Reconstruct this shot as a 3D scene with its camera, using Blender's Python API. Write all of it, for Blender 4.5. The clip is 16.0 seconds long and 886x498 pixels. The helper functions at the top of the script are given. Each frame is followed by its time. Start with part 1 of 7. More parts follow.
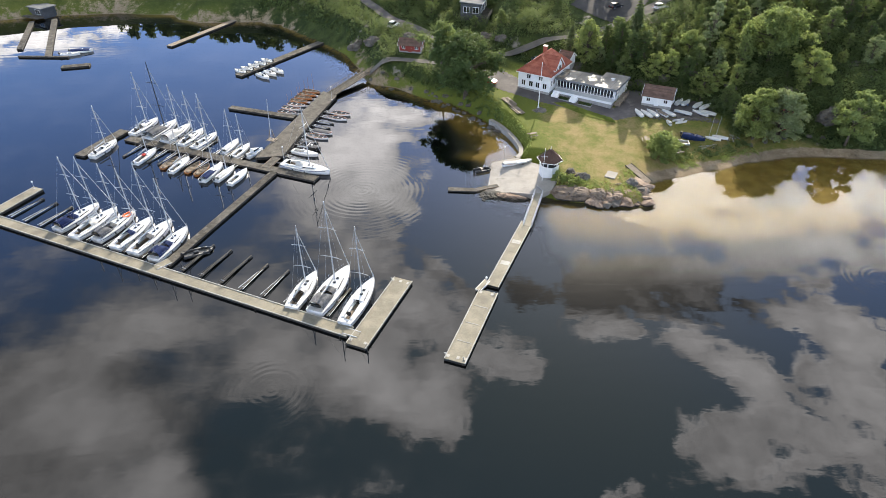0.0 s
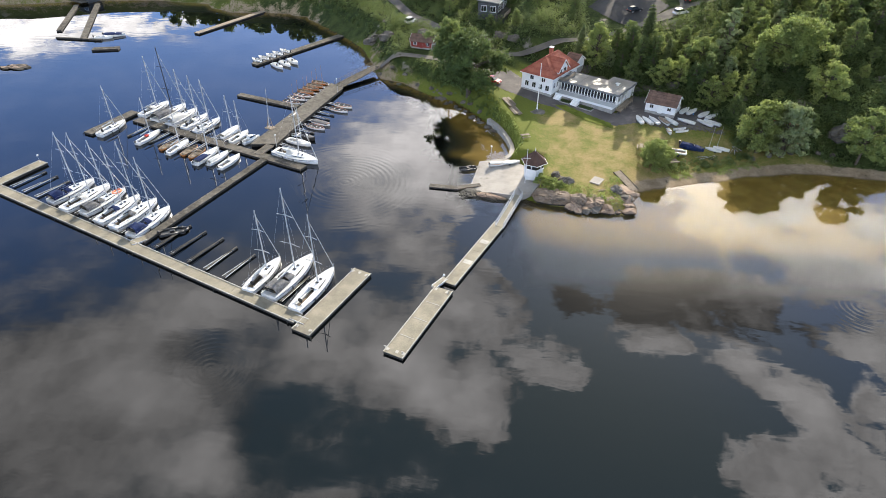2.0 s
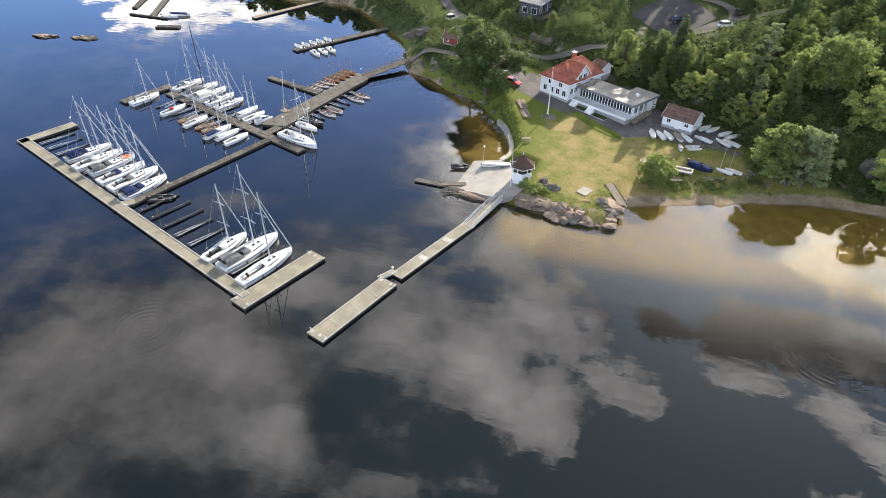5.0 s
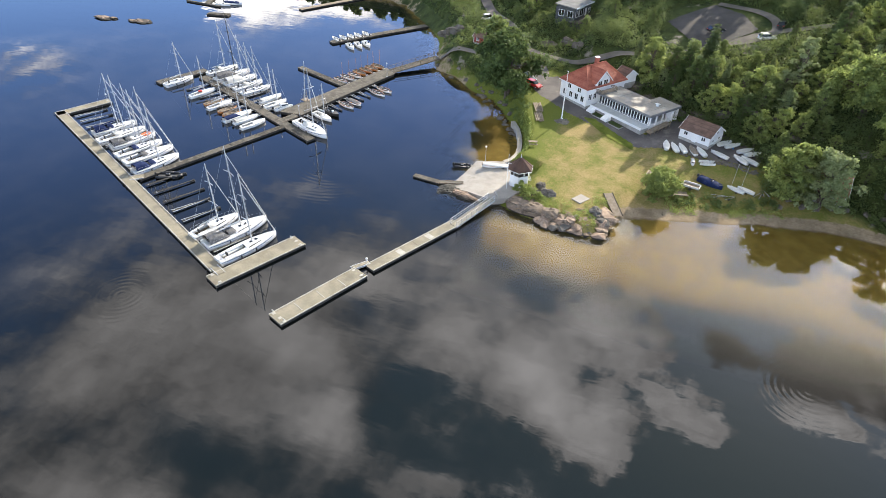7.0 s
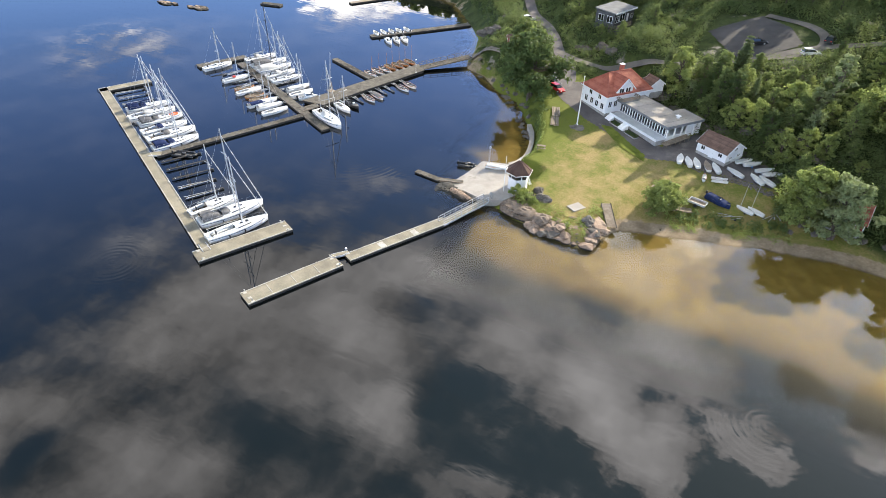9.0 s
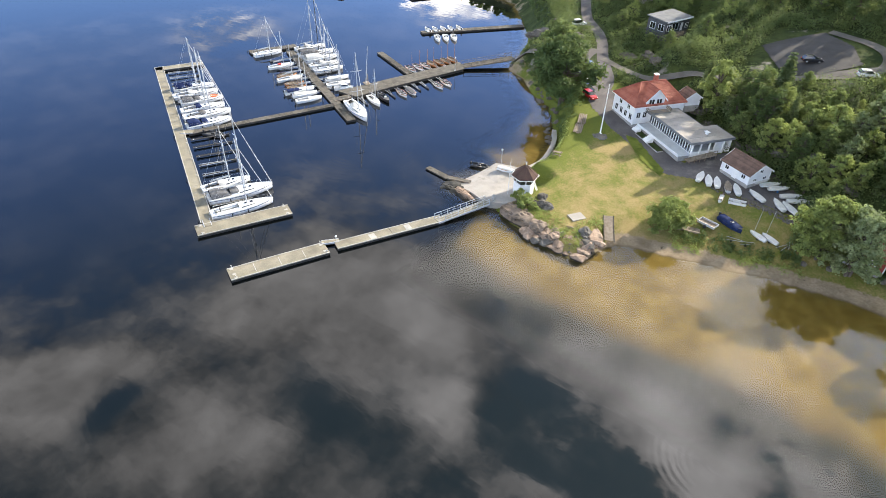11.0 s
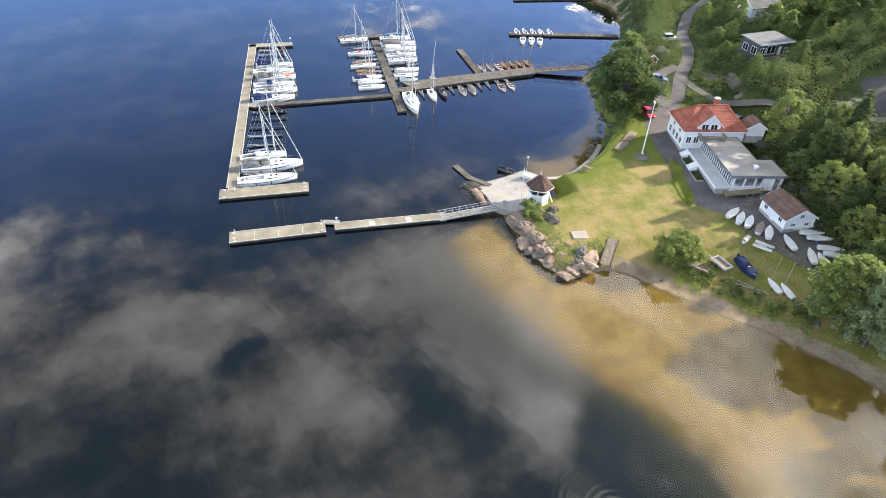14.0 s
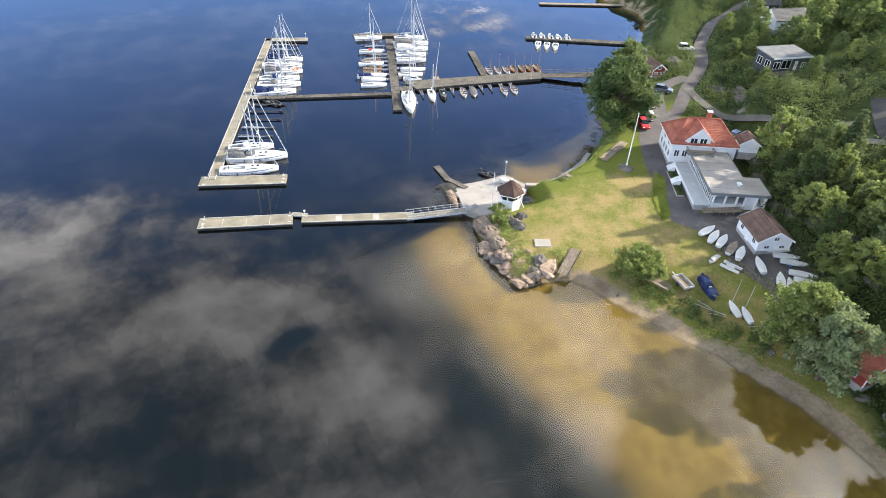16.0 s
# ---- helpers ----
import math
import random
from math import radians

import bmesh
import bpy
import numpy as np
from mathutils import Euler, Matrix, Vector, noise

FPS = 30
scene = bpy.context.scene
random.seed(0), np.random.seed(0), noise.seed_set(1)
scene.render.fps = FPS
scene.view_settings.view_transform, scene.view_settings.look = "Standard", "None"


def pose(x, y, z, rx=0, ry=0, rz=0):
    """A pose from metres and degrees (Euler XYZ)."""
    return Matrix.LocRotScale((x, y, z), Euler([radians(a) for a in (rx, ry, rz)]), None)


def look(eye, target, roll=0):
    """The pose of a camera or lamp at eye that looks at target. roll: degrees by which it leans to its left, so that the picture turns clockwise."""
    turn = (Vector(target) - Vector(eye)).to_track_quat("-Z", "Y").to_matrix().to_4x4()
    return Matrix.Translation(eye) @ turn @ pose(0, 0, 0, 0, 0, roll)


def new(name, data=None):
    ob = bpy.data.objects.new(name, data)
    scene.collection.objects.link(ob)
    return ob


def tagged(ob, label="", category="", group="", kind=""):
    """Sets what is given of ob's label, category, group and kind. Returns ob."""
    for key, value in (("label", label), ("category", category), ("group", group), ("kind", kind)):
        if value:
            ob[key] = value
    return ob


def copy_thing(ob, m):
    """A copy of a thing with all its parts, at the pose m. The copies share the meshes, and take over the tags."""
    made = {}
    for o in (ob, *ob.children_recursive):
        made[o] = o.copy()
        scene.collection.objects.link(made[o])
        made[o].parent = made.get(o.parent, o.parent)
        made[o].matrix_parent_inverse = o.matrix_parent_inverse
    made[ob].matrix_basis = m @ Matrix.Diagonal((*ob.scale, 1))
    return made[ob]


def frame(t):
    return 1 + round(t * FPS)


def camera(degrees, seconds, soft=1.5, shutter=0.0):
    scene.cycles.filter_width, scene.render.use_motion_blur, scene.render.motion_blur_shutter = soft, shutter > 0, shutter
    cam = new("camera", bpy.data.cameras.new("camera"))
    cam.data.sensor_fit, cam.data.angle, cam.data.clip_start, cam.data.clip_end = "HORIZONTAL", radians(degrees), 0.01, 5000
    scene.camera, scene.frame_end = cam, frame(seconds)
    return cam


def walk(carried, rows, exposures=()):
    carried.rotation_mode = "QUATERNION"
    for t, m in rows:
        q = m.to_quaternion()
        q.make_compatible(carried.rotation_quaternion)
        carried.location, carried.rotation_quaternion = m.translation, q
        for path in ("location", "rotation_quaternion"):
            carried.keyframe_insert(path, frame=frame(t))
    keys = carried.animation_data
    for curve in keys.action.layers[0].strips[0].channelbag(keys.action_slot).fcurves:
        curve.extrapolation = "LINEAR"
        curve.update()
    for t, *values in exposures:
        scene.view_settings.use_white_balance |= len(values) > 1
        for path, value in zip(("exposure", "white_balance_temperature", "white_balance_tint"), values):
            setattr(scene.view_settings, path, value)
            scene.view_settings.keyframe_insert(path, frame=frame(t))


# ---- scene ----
cam = camera(71.2, 16.0, 0.6)
# seconds, eye x y z, yaw, pitch, roll
ROWS = [
    (0, -3.99, -1.97, 63.66, 0.26, -36.24, -0.15),
    (0.5, -0.27, -2.01, 63.59, 1.61, -36.27, -0.06),
    (1, 3.31, -1.93, 63.49, 3.01, -36.3, 0.08),
    (1.5, 6.92, -1.73, 63.34, 4.5, -36.31, 0.19),
    (2, 10.45, -1.45, 63.13, 5.98, -36.28, 0.31),
    (2.5, 13.99, -1, 63.03, 7.5, -36.32, 0.42),
    (3, 17.49, -0.49, 62.79, 9, -36.27, 0.55),
    (3.5, 20.97, 0.12, 62.6, 10.56, -36.26, 0.67),
    (4, 24.47, 0.85, 62.38, 12.23, -36.23, 0.77),
    (6.5, 41.72, 6.12, 61.56, 21.44, -36.17, 1.26),
    (7, 44.94, 7.44, 61.45, 23.21, -36.18, 1.4),
    (7.5, 48.14, 8.9, 61.44, 25.04, -36.22, 1.52),
    (8, 51.31, 10.42, 61.4, 26.88, -36.26, 1.62),
    (10.5, 66.98, 20.09, 61.81, 37.5, -36.62, 1.91),
    (11, 69.89, 22.37, 61.87, 39.77, -36.68, 1.98),
    (11.5, 72.83, 24.81, 61.86, 42.12, -36.69, 2.02),
    (12, 75.49, 27.29, 62.07, 44.41, -36.82, 2.12),
    (12.5, 78.25, 29.97, 62.13, 46.88, -36.85, 2.17),
    (13, 80.77, 32.75, 62.33, 49.34, -36.96, 2.19),
    (13.5, 83.29, 35.76, 62.48, 51.93, -37.04, 2.18),
    (14, 85.6, 38.85, 62.72, 54.4, -37.16, 2.21),
    (14.5, 87.88, 42.12, 62.64, 56.92, -37.15, 2.23),
    (15, 89.95, 45.48, 62.74, 59.45, -37.21, 2.25),
    (15.5, 91.95, 49.04, 62.93, 60.47, -37.26, 2.27),
    (16, 93.52, 51.92, 62.97, 60.34, -37.2, 2.4),
]
walk(cam, [(t, Matrix.Translation((x, y, z)) @ pose(0, 0, 0, 0, 0, yaw) @ pose(0, 0, 0, 90 + pitch) @ pose(0, 0, 0, 0, 0, roll))
           for t, x, y, z, yaw, pitch, roll in ROWS], exposures=[(0.0, 0.80, 6750, 10), (7.0, 0.97, 6800, 10), (12.0, 1.14, 6750, 10), (16.0, 1.20, 6700, 10)])

# ---- world, sun, exposure ----
SUN_AZ, SUN_EL = 15.0, 27.0
sun_dir = Vector((math.sin(radians(SUN_AZ)) * math.cos(radians(SUN_EL)), math.cos(radians(SUN_AZ)) * math.cos(radians(SUN_EL)), math.sin(radians(SUN_EL))))
sun = new("sun", bpy.data.lights.new("sun", "SUN"))
sun.data.energy, sun.data.angle, sun.data.color = 5.0, radians(0.6), (1.0, 0.92, 0.78)
sun.matrix_world = look(sun_dir * 500, (0, 0, 0))

# clouds: centre on the cloud layer (x, y per unit of height), half-widths, turn in degrees, density, light
BANK = [
    (-0.99, 0.49, 0.40, 0.28, 58, 0.30, 0.05), (-1.16, 0.45, 0.23, 0.12, 37, 0.20, 0.30), (-0.64, 0.66, 0.27, 0.09, 143, 0.35, 0.55),
    (-0.30, 0.93, 0.27, 0.16, 112, 0.60, 0.70), (-0.79, 1.01, 0.32, 0.16, 66, 0.45, 0.32), (-0.67, 0.29, 0.27, 0.08, 41, 0.18, 0.05),
    (-0.77, 0.78, 0.27, 0.18, 161, 0.38, 0.10), (-0.56, 0.58, 0.13, 0.07, 1, 0.25, 0.35), (-0.10, 1.05, 0.25, 0.16, 96, 0.60, 0.75),
    (-0.73, 1.08, 0.21, 0.13, 165, 0.40, 0.40), (-0.66, 0.74, 0.16, 0.10, 153, 0.25, 0.15), (-0.23, 0.94, 0.23, 0.12, 178, 0.40, 0.30),
    (-0.03, 0.83, 0.15, 0.10, 149, 0.45, 0.45), (-0.72, 0.55, 0.95, 0.55, 140, 0.30, 0.06),
]
WEST = [
    (-1.65, -0.30, 0.28, 0.17, 23, 0.45, 0.42), (-1.10, 0.18, 0.25, 0.10, 75, 0.30, 0.15), (-1.26, -0.14, 0.32, 0.16, 56, 0.35, 0.15),
    (-0.75, 0.36, 0.16, 0.08, 148, 0.28, 0.32), (-0.86, 0.27, 0.14, 0.10, 164, 0.30, 0.18), (-1.05, 0.09, 0.25, 0.18, 35, 0.22, 0.06),
    (-1.01, 0.59, 0.35, 0.14, 8, 0.40, 0.25), (-1.02, 1.39, 0.20, 0.12, 175, 0.35, 0.40), (-2.82, 1.70, 0.40, 0.26, 160, 0.34, 0.10),
    (-0.80, 0.96, 0.23, 0.11, 25, 0.30, 0.20), (-0.30, -1.10, 0.90, 0.50, 0, 0.70, 0.40), (1.90, 0.90, 0.70, 0.60, 0, 0.80, 0.50),
    # the last is an unseen southern cloud, added as neutral fill on walls and trees
    (-1.00, -0.22, 0.85, 0.45, 20, 0.34, 0.08), (0.20, -2.80, 3.60, 1.60, 0, 0.70, 0.25)
]
EDGE = [
    (-0.50, 0.90, 0.15, 0.10, 20, 0.35, 0.30), (-0.47, 0.58, 0.16, 0.09, 0, 0.30, 0.30), (0.05, 0.93, 0.13, 0.07, 60, 0.50, 0.60), (0.28, 1.07, 0.22, 0.05, 8, 0.40, 0.45),
    (-1.55, 0.05, 0.40, 0.22, 60, 0.26, 0.12), (-0.17, 1.32, 0.18, 0.14, 90, 0.45, 0.45), (-0.52, 1.20, 0.22, 0.15, 60, 0.32, 0.35),
]
GAPS = [
    (-0.43, 0.78, 0.09, 0.065, 177, -0.62, 0.0), (-0.66, 0.47, 0.20, 0.05, 160, -0.40, 0.0), (-0.93, 0.21, 0.13, 0.07, 36, -0.35, -0.20),
    (-0.97, 0.17, 0.13, 0.05, 93, -0.45, 0.0), (-0.20, 0.72, 0.11, 0.05, 178, -0.22, 0.0), (-0.30, 0.64, 0.16, 0.05, 3, -0.30, 0.0),
    (0.05, 1.30, 0.18, 0.04, 106, -0.65, 0.0), (0.29, 0.83, 0.21, 0.10, 78, -0.90, 0.0), (0.62, 1.07, 0.22, 0.035, 172, -0.35, 0.0), (-0.70, 0.98, 0.16, 0.04, 156, -0.25, 0.0),
    (-0.82, -0.09, 0.27, 0.07, 62, -0.25, 0.0), (0.12, 1.60, 0.24, 0.26, 0, -0.75, 0.0),
]
SUNNY = [
    (1.06, 1.70, 0.55, 0.32, 174, 0.85, 1.25), (0.51, 1.22, 0.36, 0.14, 174, 0.55, -0.30), (0.28, 1.22, 0.27, 0.12, 14, 0.55, -0.35), (1.05, 1.38, 0.38, 0.15, 174, 0.50, 0.55),
    (0.57, 0.95, 0.15, 0.11, 85, 0.70, 1.20), (0.66, 0.73, 0.18, 0.14, 72, 0.75, 1.05), (0.43, 0.69, 0.15, 0.11, 44, 0.70, 0.85),
    (0.92, 1.10, 0.20, 0.10, 0, 0.75, 1.25), (0.86, 0.86, 0.17, 0.14, 52, 0.65, 1.0), (0.16, 0.95, 0.07, 0.05, 78, 0.60, 0.70),
    (0.33, 1.04, 0.12, 0.04, 13, 0.55, 0.60), (-0.33, 1.92, 0.58, 0.28, 98, 1.05, 1.30), (-2.31, 3.20, 0.80, 0.34, 3, 0.55, 0.35),
    (-2.40, 2.88, 0.40, 0.25, 128, 0.60, 0.60), (0.55, 2.35, 0.60, 0.30, 0, 0.80, 0.60),
]
world = bpy.data.worlds.new("sky")
scene.world = world
world.use_nodes = True


class Nodes:
    """Short hand for node trees: each call makes a node and gives its first output."""

    def __init__(self, tree):
        self.tree = tree
        tree.nodes.clear()

    def make(self, kind, inputs=(), out=0, **props):
        n = self.tree.nodes.new(kind)
        if "operation" in props:
            n.operation = props["operation"]
        if "use_clamp" in props:
            n.use_clamp = props["use_clamp"]
        if "data_type" in props:
            n.data_type, n.blend_type = props["data_type"], props["blend_type"]
        if "interpolation_type" in props:
            n.interpolation_type = props["interpolation_type"]
        if "vector_type" in props:
            n.vector_type = props["vector_type"]
        if "layer_name" in props:
            n.layer_name = props["layer_name"]
        if "sky_type" in props:
            n.sky_type, n.sun_disc = props["sky_type"], False
            n.sun_elevation, n.sun_rotation = radians(SUN_EL), radians(SUN_AZ)
            n.air_density, n.dust_density, n.ozone_density = 1.0, 0.6, 1.5
        for key, value in dict(inputs).items():
            if isinstance(value, bpy.types.NodeSocket):
                self.tree.links.new(value, n.inputs[key])
            else:
                n.inputs[key].default_value = value
        return n.outputs[out] if len(n.outputs) else None

    def math(self, op, a, b=0.0, c=0.0, clamp=False):
        return self.make("ShaderNodeMath", {0: a, 1: b, 2: c}, operation=op, use_clamp=clamp)

    def vec(self, op, a, b=(0, 0, 0), out=0):
        return self.make("ShaderNodeVectorMath", {0: a, 1: b}, out, operation=op)

    def mix(self, f, a, b, blend="MIX"):
        return self.make("ShaderNodeMix", {0: f, 6: a, 7: b}, 2, data_type="RGBA", blend_type=blend)

    def noise(self, co, scale, detail=4.0, rough=0.55, distort=0.0):
        return self.make("ShaderNodeTexNoise", {"Vector": co, "Scale": scale, "Detail": detail, "Roughness": rough, "Distortion": distort})

    def smooth(self, v, lo, hi):
        return self.make("ShaderNodeMapRange", {0: v, 1: lo, 2: hi, 3: 0.0, 4: 1.0}, interpolation_type="SMOOTHSTEP")


def rgb(*c):
    return (*c, 1.0)


w = Nodes(world.node_tree)
way = w.make("ShaderNodeTexCoord")
sky = w.make("ShaderNodeTexSky", sky_type="NISHITA")
high = w.make("ShaderNodeSeparateXYZ", {0: way}, 2)
layer = w.vec("DIVIDE", way, w.make("ShaderNodeCombineXYZ", {0: w.math("MAXIMUM", high, 0.06), 1: w.math("MAXIMUM", high, 0.06), 2: 1.0}))
layer = w.vec("MULTIPLY", layer, (1, 1, 0))
warp = w.make("ShaderNodeTexNoise", {"Vector": layer, "Scale": 1.9, "Detail": 3.0, "Roughness": 0.5}, 1)
bent = w.vec("ADD", layer, w.vec("MULTIPLY", w.vec("SUBTRACT", warp, (0.5, 0.5, 0.5)), (0.42, 0.42, 0)))
field, lit = -0.04, 0.0
for cx, cy, rx, ry, turn, dense, pale in BANK + WEST + EDGE + GAPS + SUNNY:
    at = w.make("ShaderNodeMapping", {"Vector": bent, "Location": (cx, cy, 0), "Rotation": (0, 0, radians(turn)), "Scale": (rx, ry, 1)}, vector_type="TEXTURE")
    blob = w.smooth(w.vec("LENGTH", at, out=1), 1.45, 0.2)
    field = w.math("MULTIPLY_ADD", blob, dense, field)
    if pale:
        lit = w.math("MULTIPLY_ADD", blob, pale, lit)
fine, curl = w.noise(layer, 2.1, 9.0, 0.54), w.noise(layer, 6.0, 9.0, 0.58)
# the western bank is soft, the clouds near the sun and low down have firm edges
side = w.smooth(w.make("ShaderNodeSeparateXYZ", {0: layer}, 0), -0.6, 0.15)
crisp = w.math("MAXIMUM", side, w.smooth(high, 0.29, 0.25))
puff = w.math("SUBTRACT", w.noise(bent, 13.0, 6.0, 0.6), 0.5)
wisp = w.math("ADD", w.math("MULTIPLY", w.math("SUBTRACT", fine, 0.5), 1.9), w.math("MULTIPLY", w.math("SUBTRACT", curl, 0.5), w.math("MULTIPLY_ADD", crisp, 2.2, 1.5)))
wisp = w.math("MULTIPLY_ADD", puff, w.math("MULTIPLY_ADD", crisp, 1.1, 0.5), wisp)
thick = w.math("ADD", field, w.math("MULTIPLY", wisp, w.smooth(field, -0.05, 0.2)))
cover = w.make("ShaderNodeMix", {0: crisp, 2: w.smooth(thick, -0.22, 0.92), 3: w.smooth(thick, 0.12, 0.5)})
near_sun = w.math("MAXIMUM", w.vec("DOT_PRODUCT", way, tuple(sun_dir), out=1), 0.0)
glow = w.math("POWER", near_sun, 110.0)
shape = w.math("SUBTRACT", w.math("ADD", w.math("MULTIPLY", fine, 0.45), w.math("MULTIPLY", curl, 0.55)), 0.5)
tone = w.math("ADD", w.math("MULTIPLY_ADD", lit, 1.05, 0.32), w.math("MULTIPLY", shape, w.math("MULTIPLY_ADD", crisp, 2.6, 3.2)))
rim = w.math("MULTIPLY", w.math("MULTIPLY", w.smooth(thick, 0.75, 0.3), w.smooth(curl, 0.42, 0.62)), crisp)
tone = w.math("MAXIMUM", w.math("MULTIPLY_ADD", rim, 0.7, tone), 0.16)
tone = w.math("MULTIPLY", tone, w.math("MULTIPLY_ADD", w.smooth(high, 0.62, 0.30), 1.1, 1.0))
body = w.vec("SCALE", (1.0, 0.98, 0.97))
w.tree.links.new(tone, body.node.inputs["Scale"])
cloud = w.mix(glow, body, rgb(4.6, 4.2, 3.6))
blue = w.vec("MULTIPLY", sky, w.mix(w.smooth(high, 0.35, 0.8), rgb(0.84, 1.06, 1.55), rgb(0.93, 0.95, 0.70)))
light = w.mix(cover, blue, w.vec("MULTIPLY", cloud, (8, 8, 8)))
w.make("ShaderNodeOutputWorld", {0: w.make("ShaderNodeBackground", {0: light, 1: 0.148})})

# ---- materials ----
def surface(name, dark, light, size=1.0, rough=0.7, bump=0.2, fine=12.0, metal=0.0, spot=None, world_size=False, island=0.0, spec=0.5, spot_at=(0.62, 0.7), spot_size=0.6, tide=None):
    """Two scales of variation between two colours, with optional patches of a third."""
    m = bpy.data.materials.new(name)
    m.use_nodes = True
    n = Nodes(m.node_tree)
    co = n.make("ShaderNodeNewGeometry") if world_size else n.make("ShaderNodeTexCoord", out=3)
    big, small = n.noise(co, size, 5.0, 0.6), n.noise(co, size * fine, 6.0, 0.65)
    f = n.smooth(n.math("ADD", n.math("MULTIPLY", big, 0.6), n.math("MULTIPLY", small, 0.4)), 0.32, 0.68)
    if island:
        r = n.math("ADD", n.make("ShaderNodeNewGeometry", out=8), n.make("ShaderNodeObjectInfo", out=5))
        f = n.math("ADD", f, n.math("MULTIPLY", n.math("SUBTRACT", n.math("FRACT", r), 0.5), island), clamp=True)
    c = n.mix(f, rgb(*dark), rgb(*light))
    if spot:
        c = n.mix(n.smooth(n.noise(co, size * spot_size, 6.0, 0.7), *spot_at), c, rgb(*spot))
    if tide:
        z = n.make("ShaderNodeSeparateXYZ", {0: n.make("ShaderNodeNewGeometry")}, 2)
        c = n.mix(n.smooth(n.math("ADD", z, n.math("MULTIPLY", big, 0.25)), tide + 0.2, tide), c, rgb(0.028, 0.024, 0.018))
    relief = n.make("ShaderNodeBump", {"Strength": bump, "Distance": 0.05, "Height": small})
    p = n.make("ShaderNodeBsdfPrincipled", {"Base Color": c, "Roughness": n.math("ADD", n.math("MULTIPLY", small, 0.2), rough - 0.1), "Metallic": metal,
                                             "Specular IOR Level": spec, "Normal": relief})
    n.make("ShaderNodeOutputMaterial", {0: p})
    return m


def leafy(name, dark, light, glow=0.35):
    m = bpy.data.materials.new(name)
    m.use_nodes = True
    n = Nodes(m.node_tree)
    big = n.smooth(n.noise(n.make("ShaderNodeTexCoord", out=3), 0.45, 4.0), 0.36, 0.64)
    r = n.make("ShaderNodeNewGeometry", out=8)
    each = n.make("ShaderNodeObjectInfo", out=5)
    f = n.math("ADD", n.math("MULTIPLY", r, 0.5), n.math("ADD", n.math("MULTIPLY", big, 0.3), n.math("MULTIPLY", each, 0.35)), clamp=True)
    c = n.mix(f, rgb(*dark), rgb(*light))
    a = n.make("ShaderNodeBsdfPrincipled", {"Base Color": c, "Roughness": 0.6, "Specular IOR Level": 0.14})
    b = n.make("ShaderNodeBsdfTranslucent", {"Color": n.mix(0.55, c, rgb(0.46, 0.58, 0.18))})
    n.make("ShaderNodeOutputMaterial", {0: n.make("ShaderNodeMixShader", {0: glow, 1: a, 2: b})})
    return m


def glassy(name, tint, rough=0.05):
    m = bpy.data.materials.new(name)
    m.use_nodes = True
    n = Nodes(m.node_tree)
    n.make("ShaderNodeOutputMaterial", {0: n.make("ShaderNodeBsdfPrincipled", {"Base Color": rgb(*tint), "Roughness": rough, "Specular IOR Level": 0.8})})
    return m


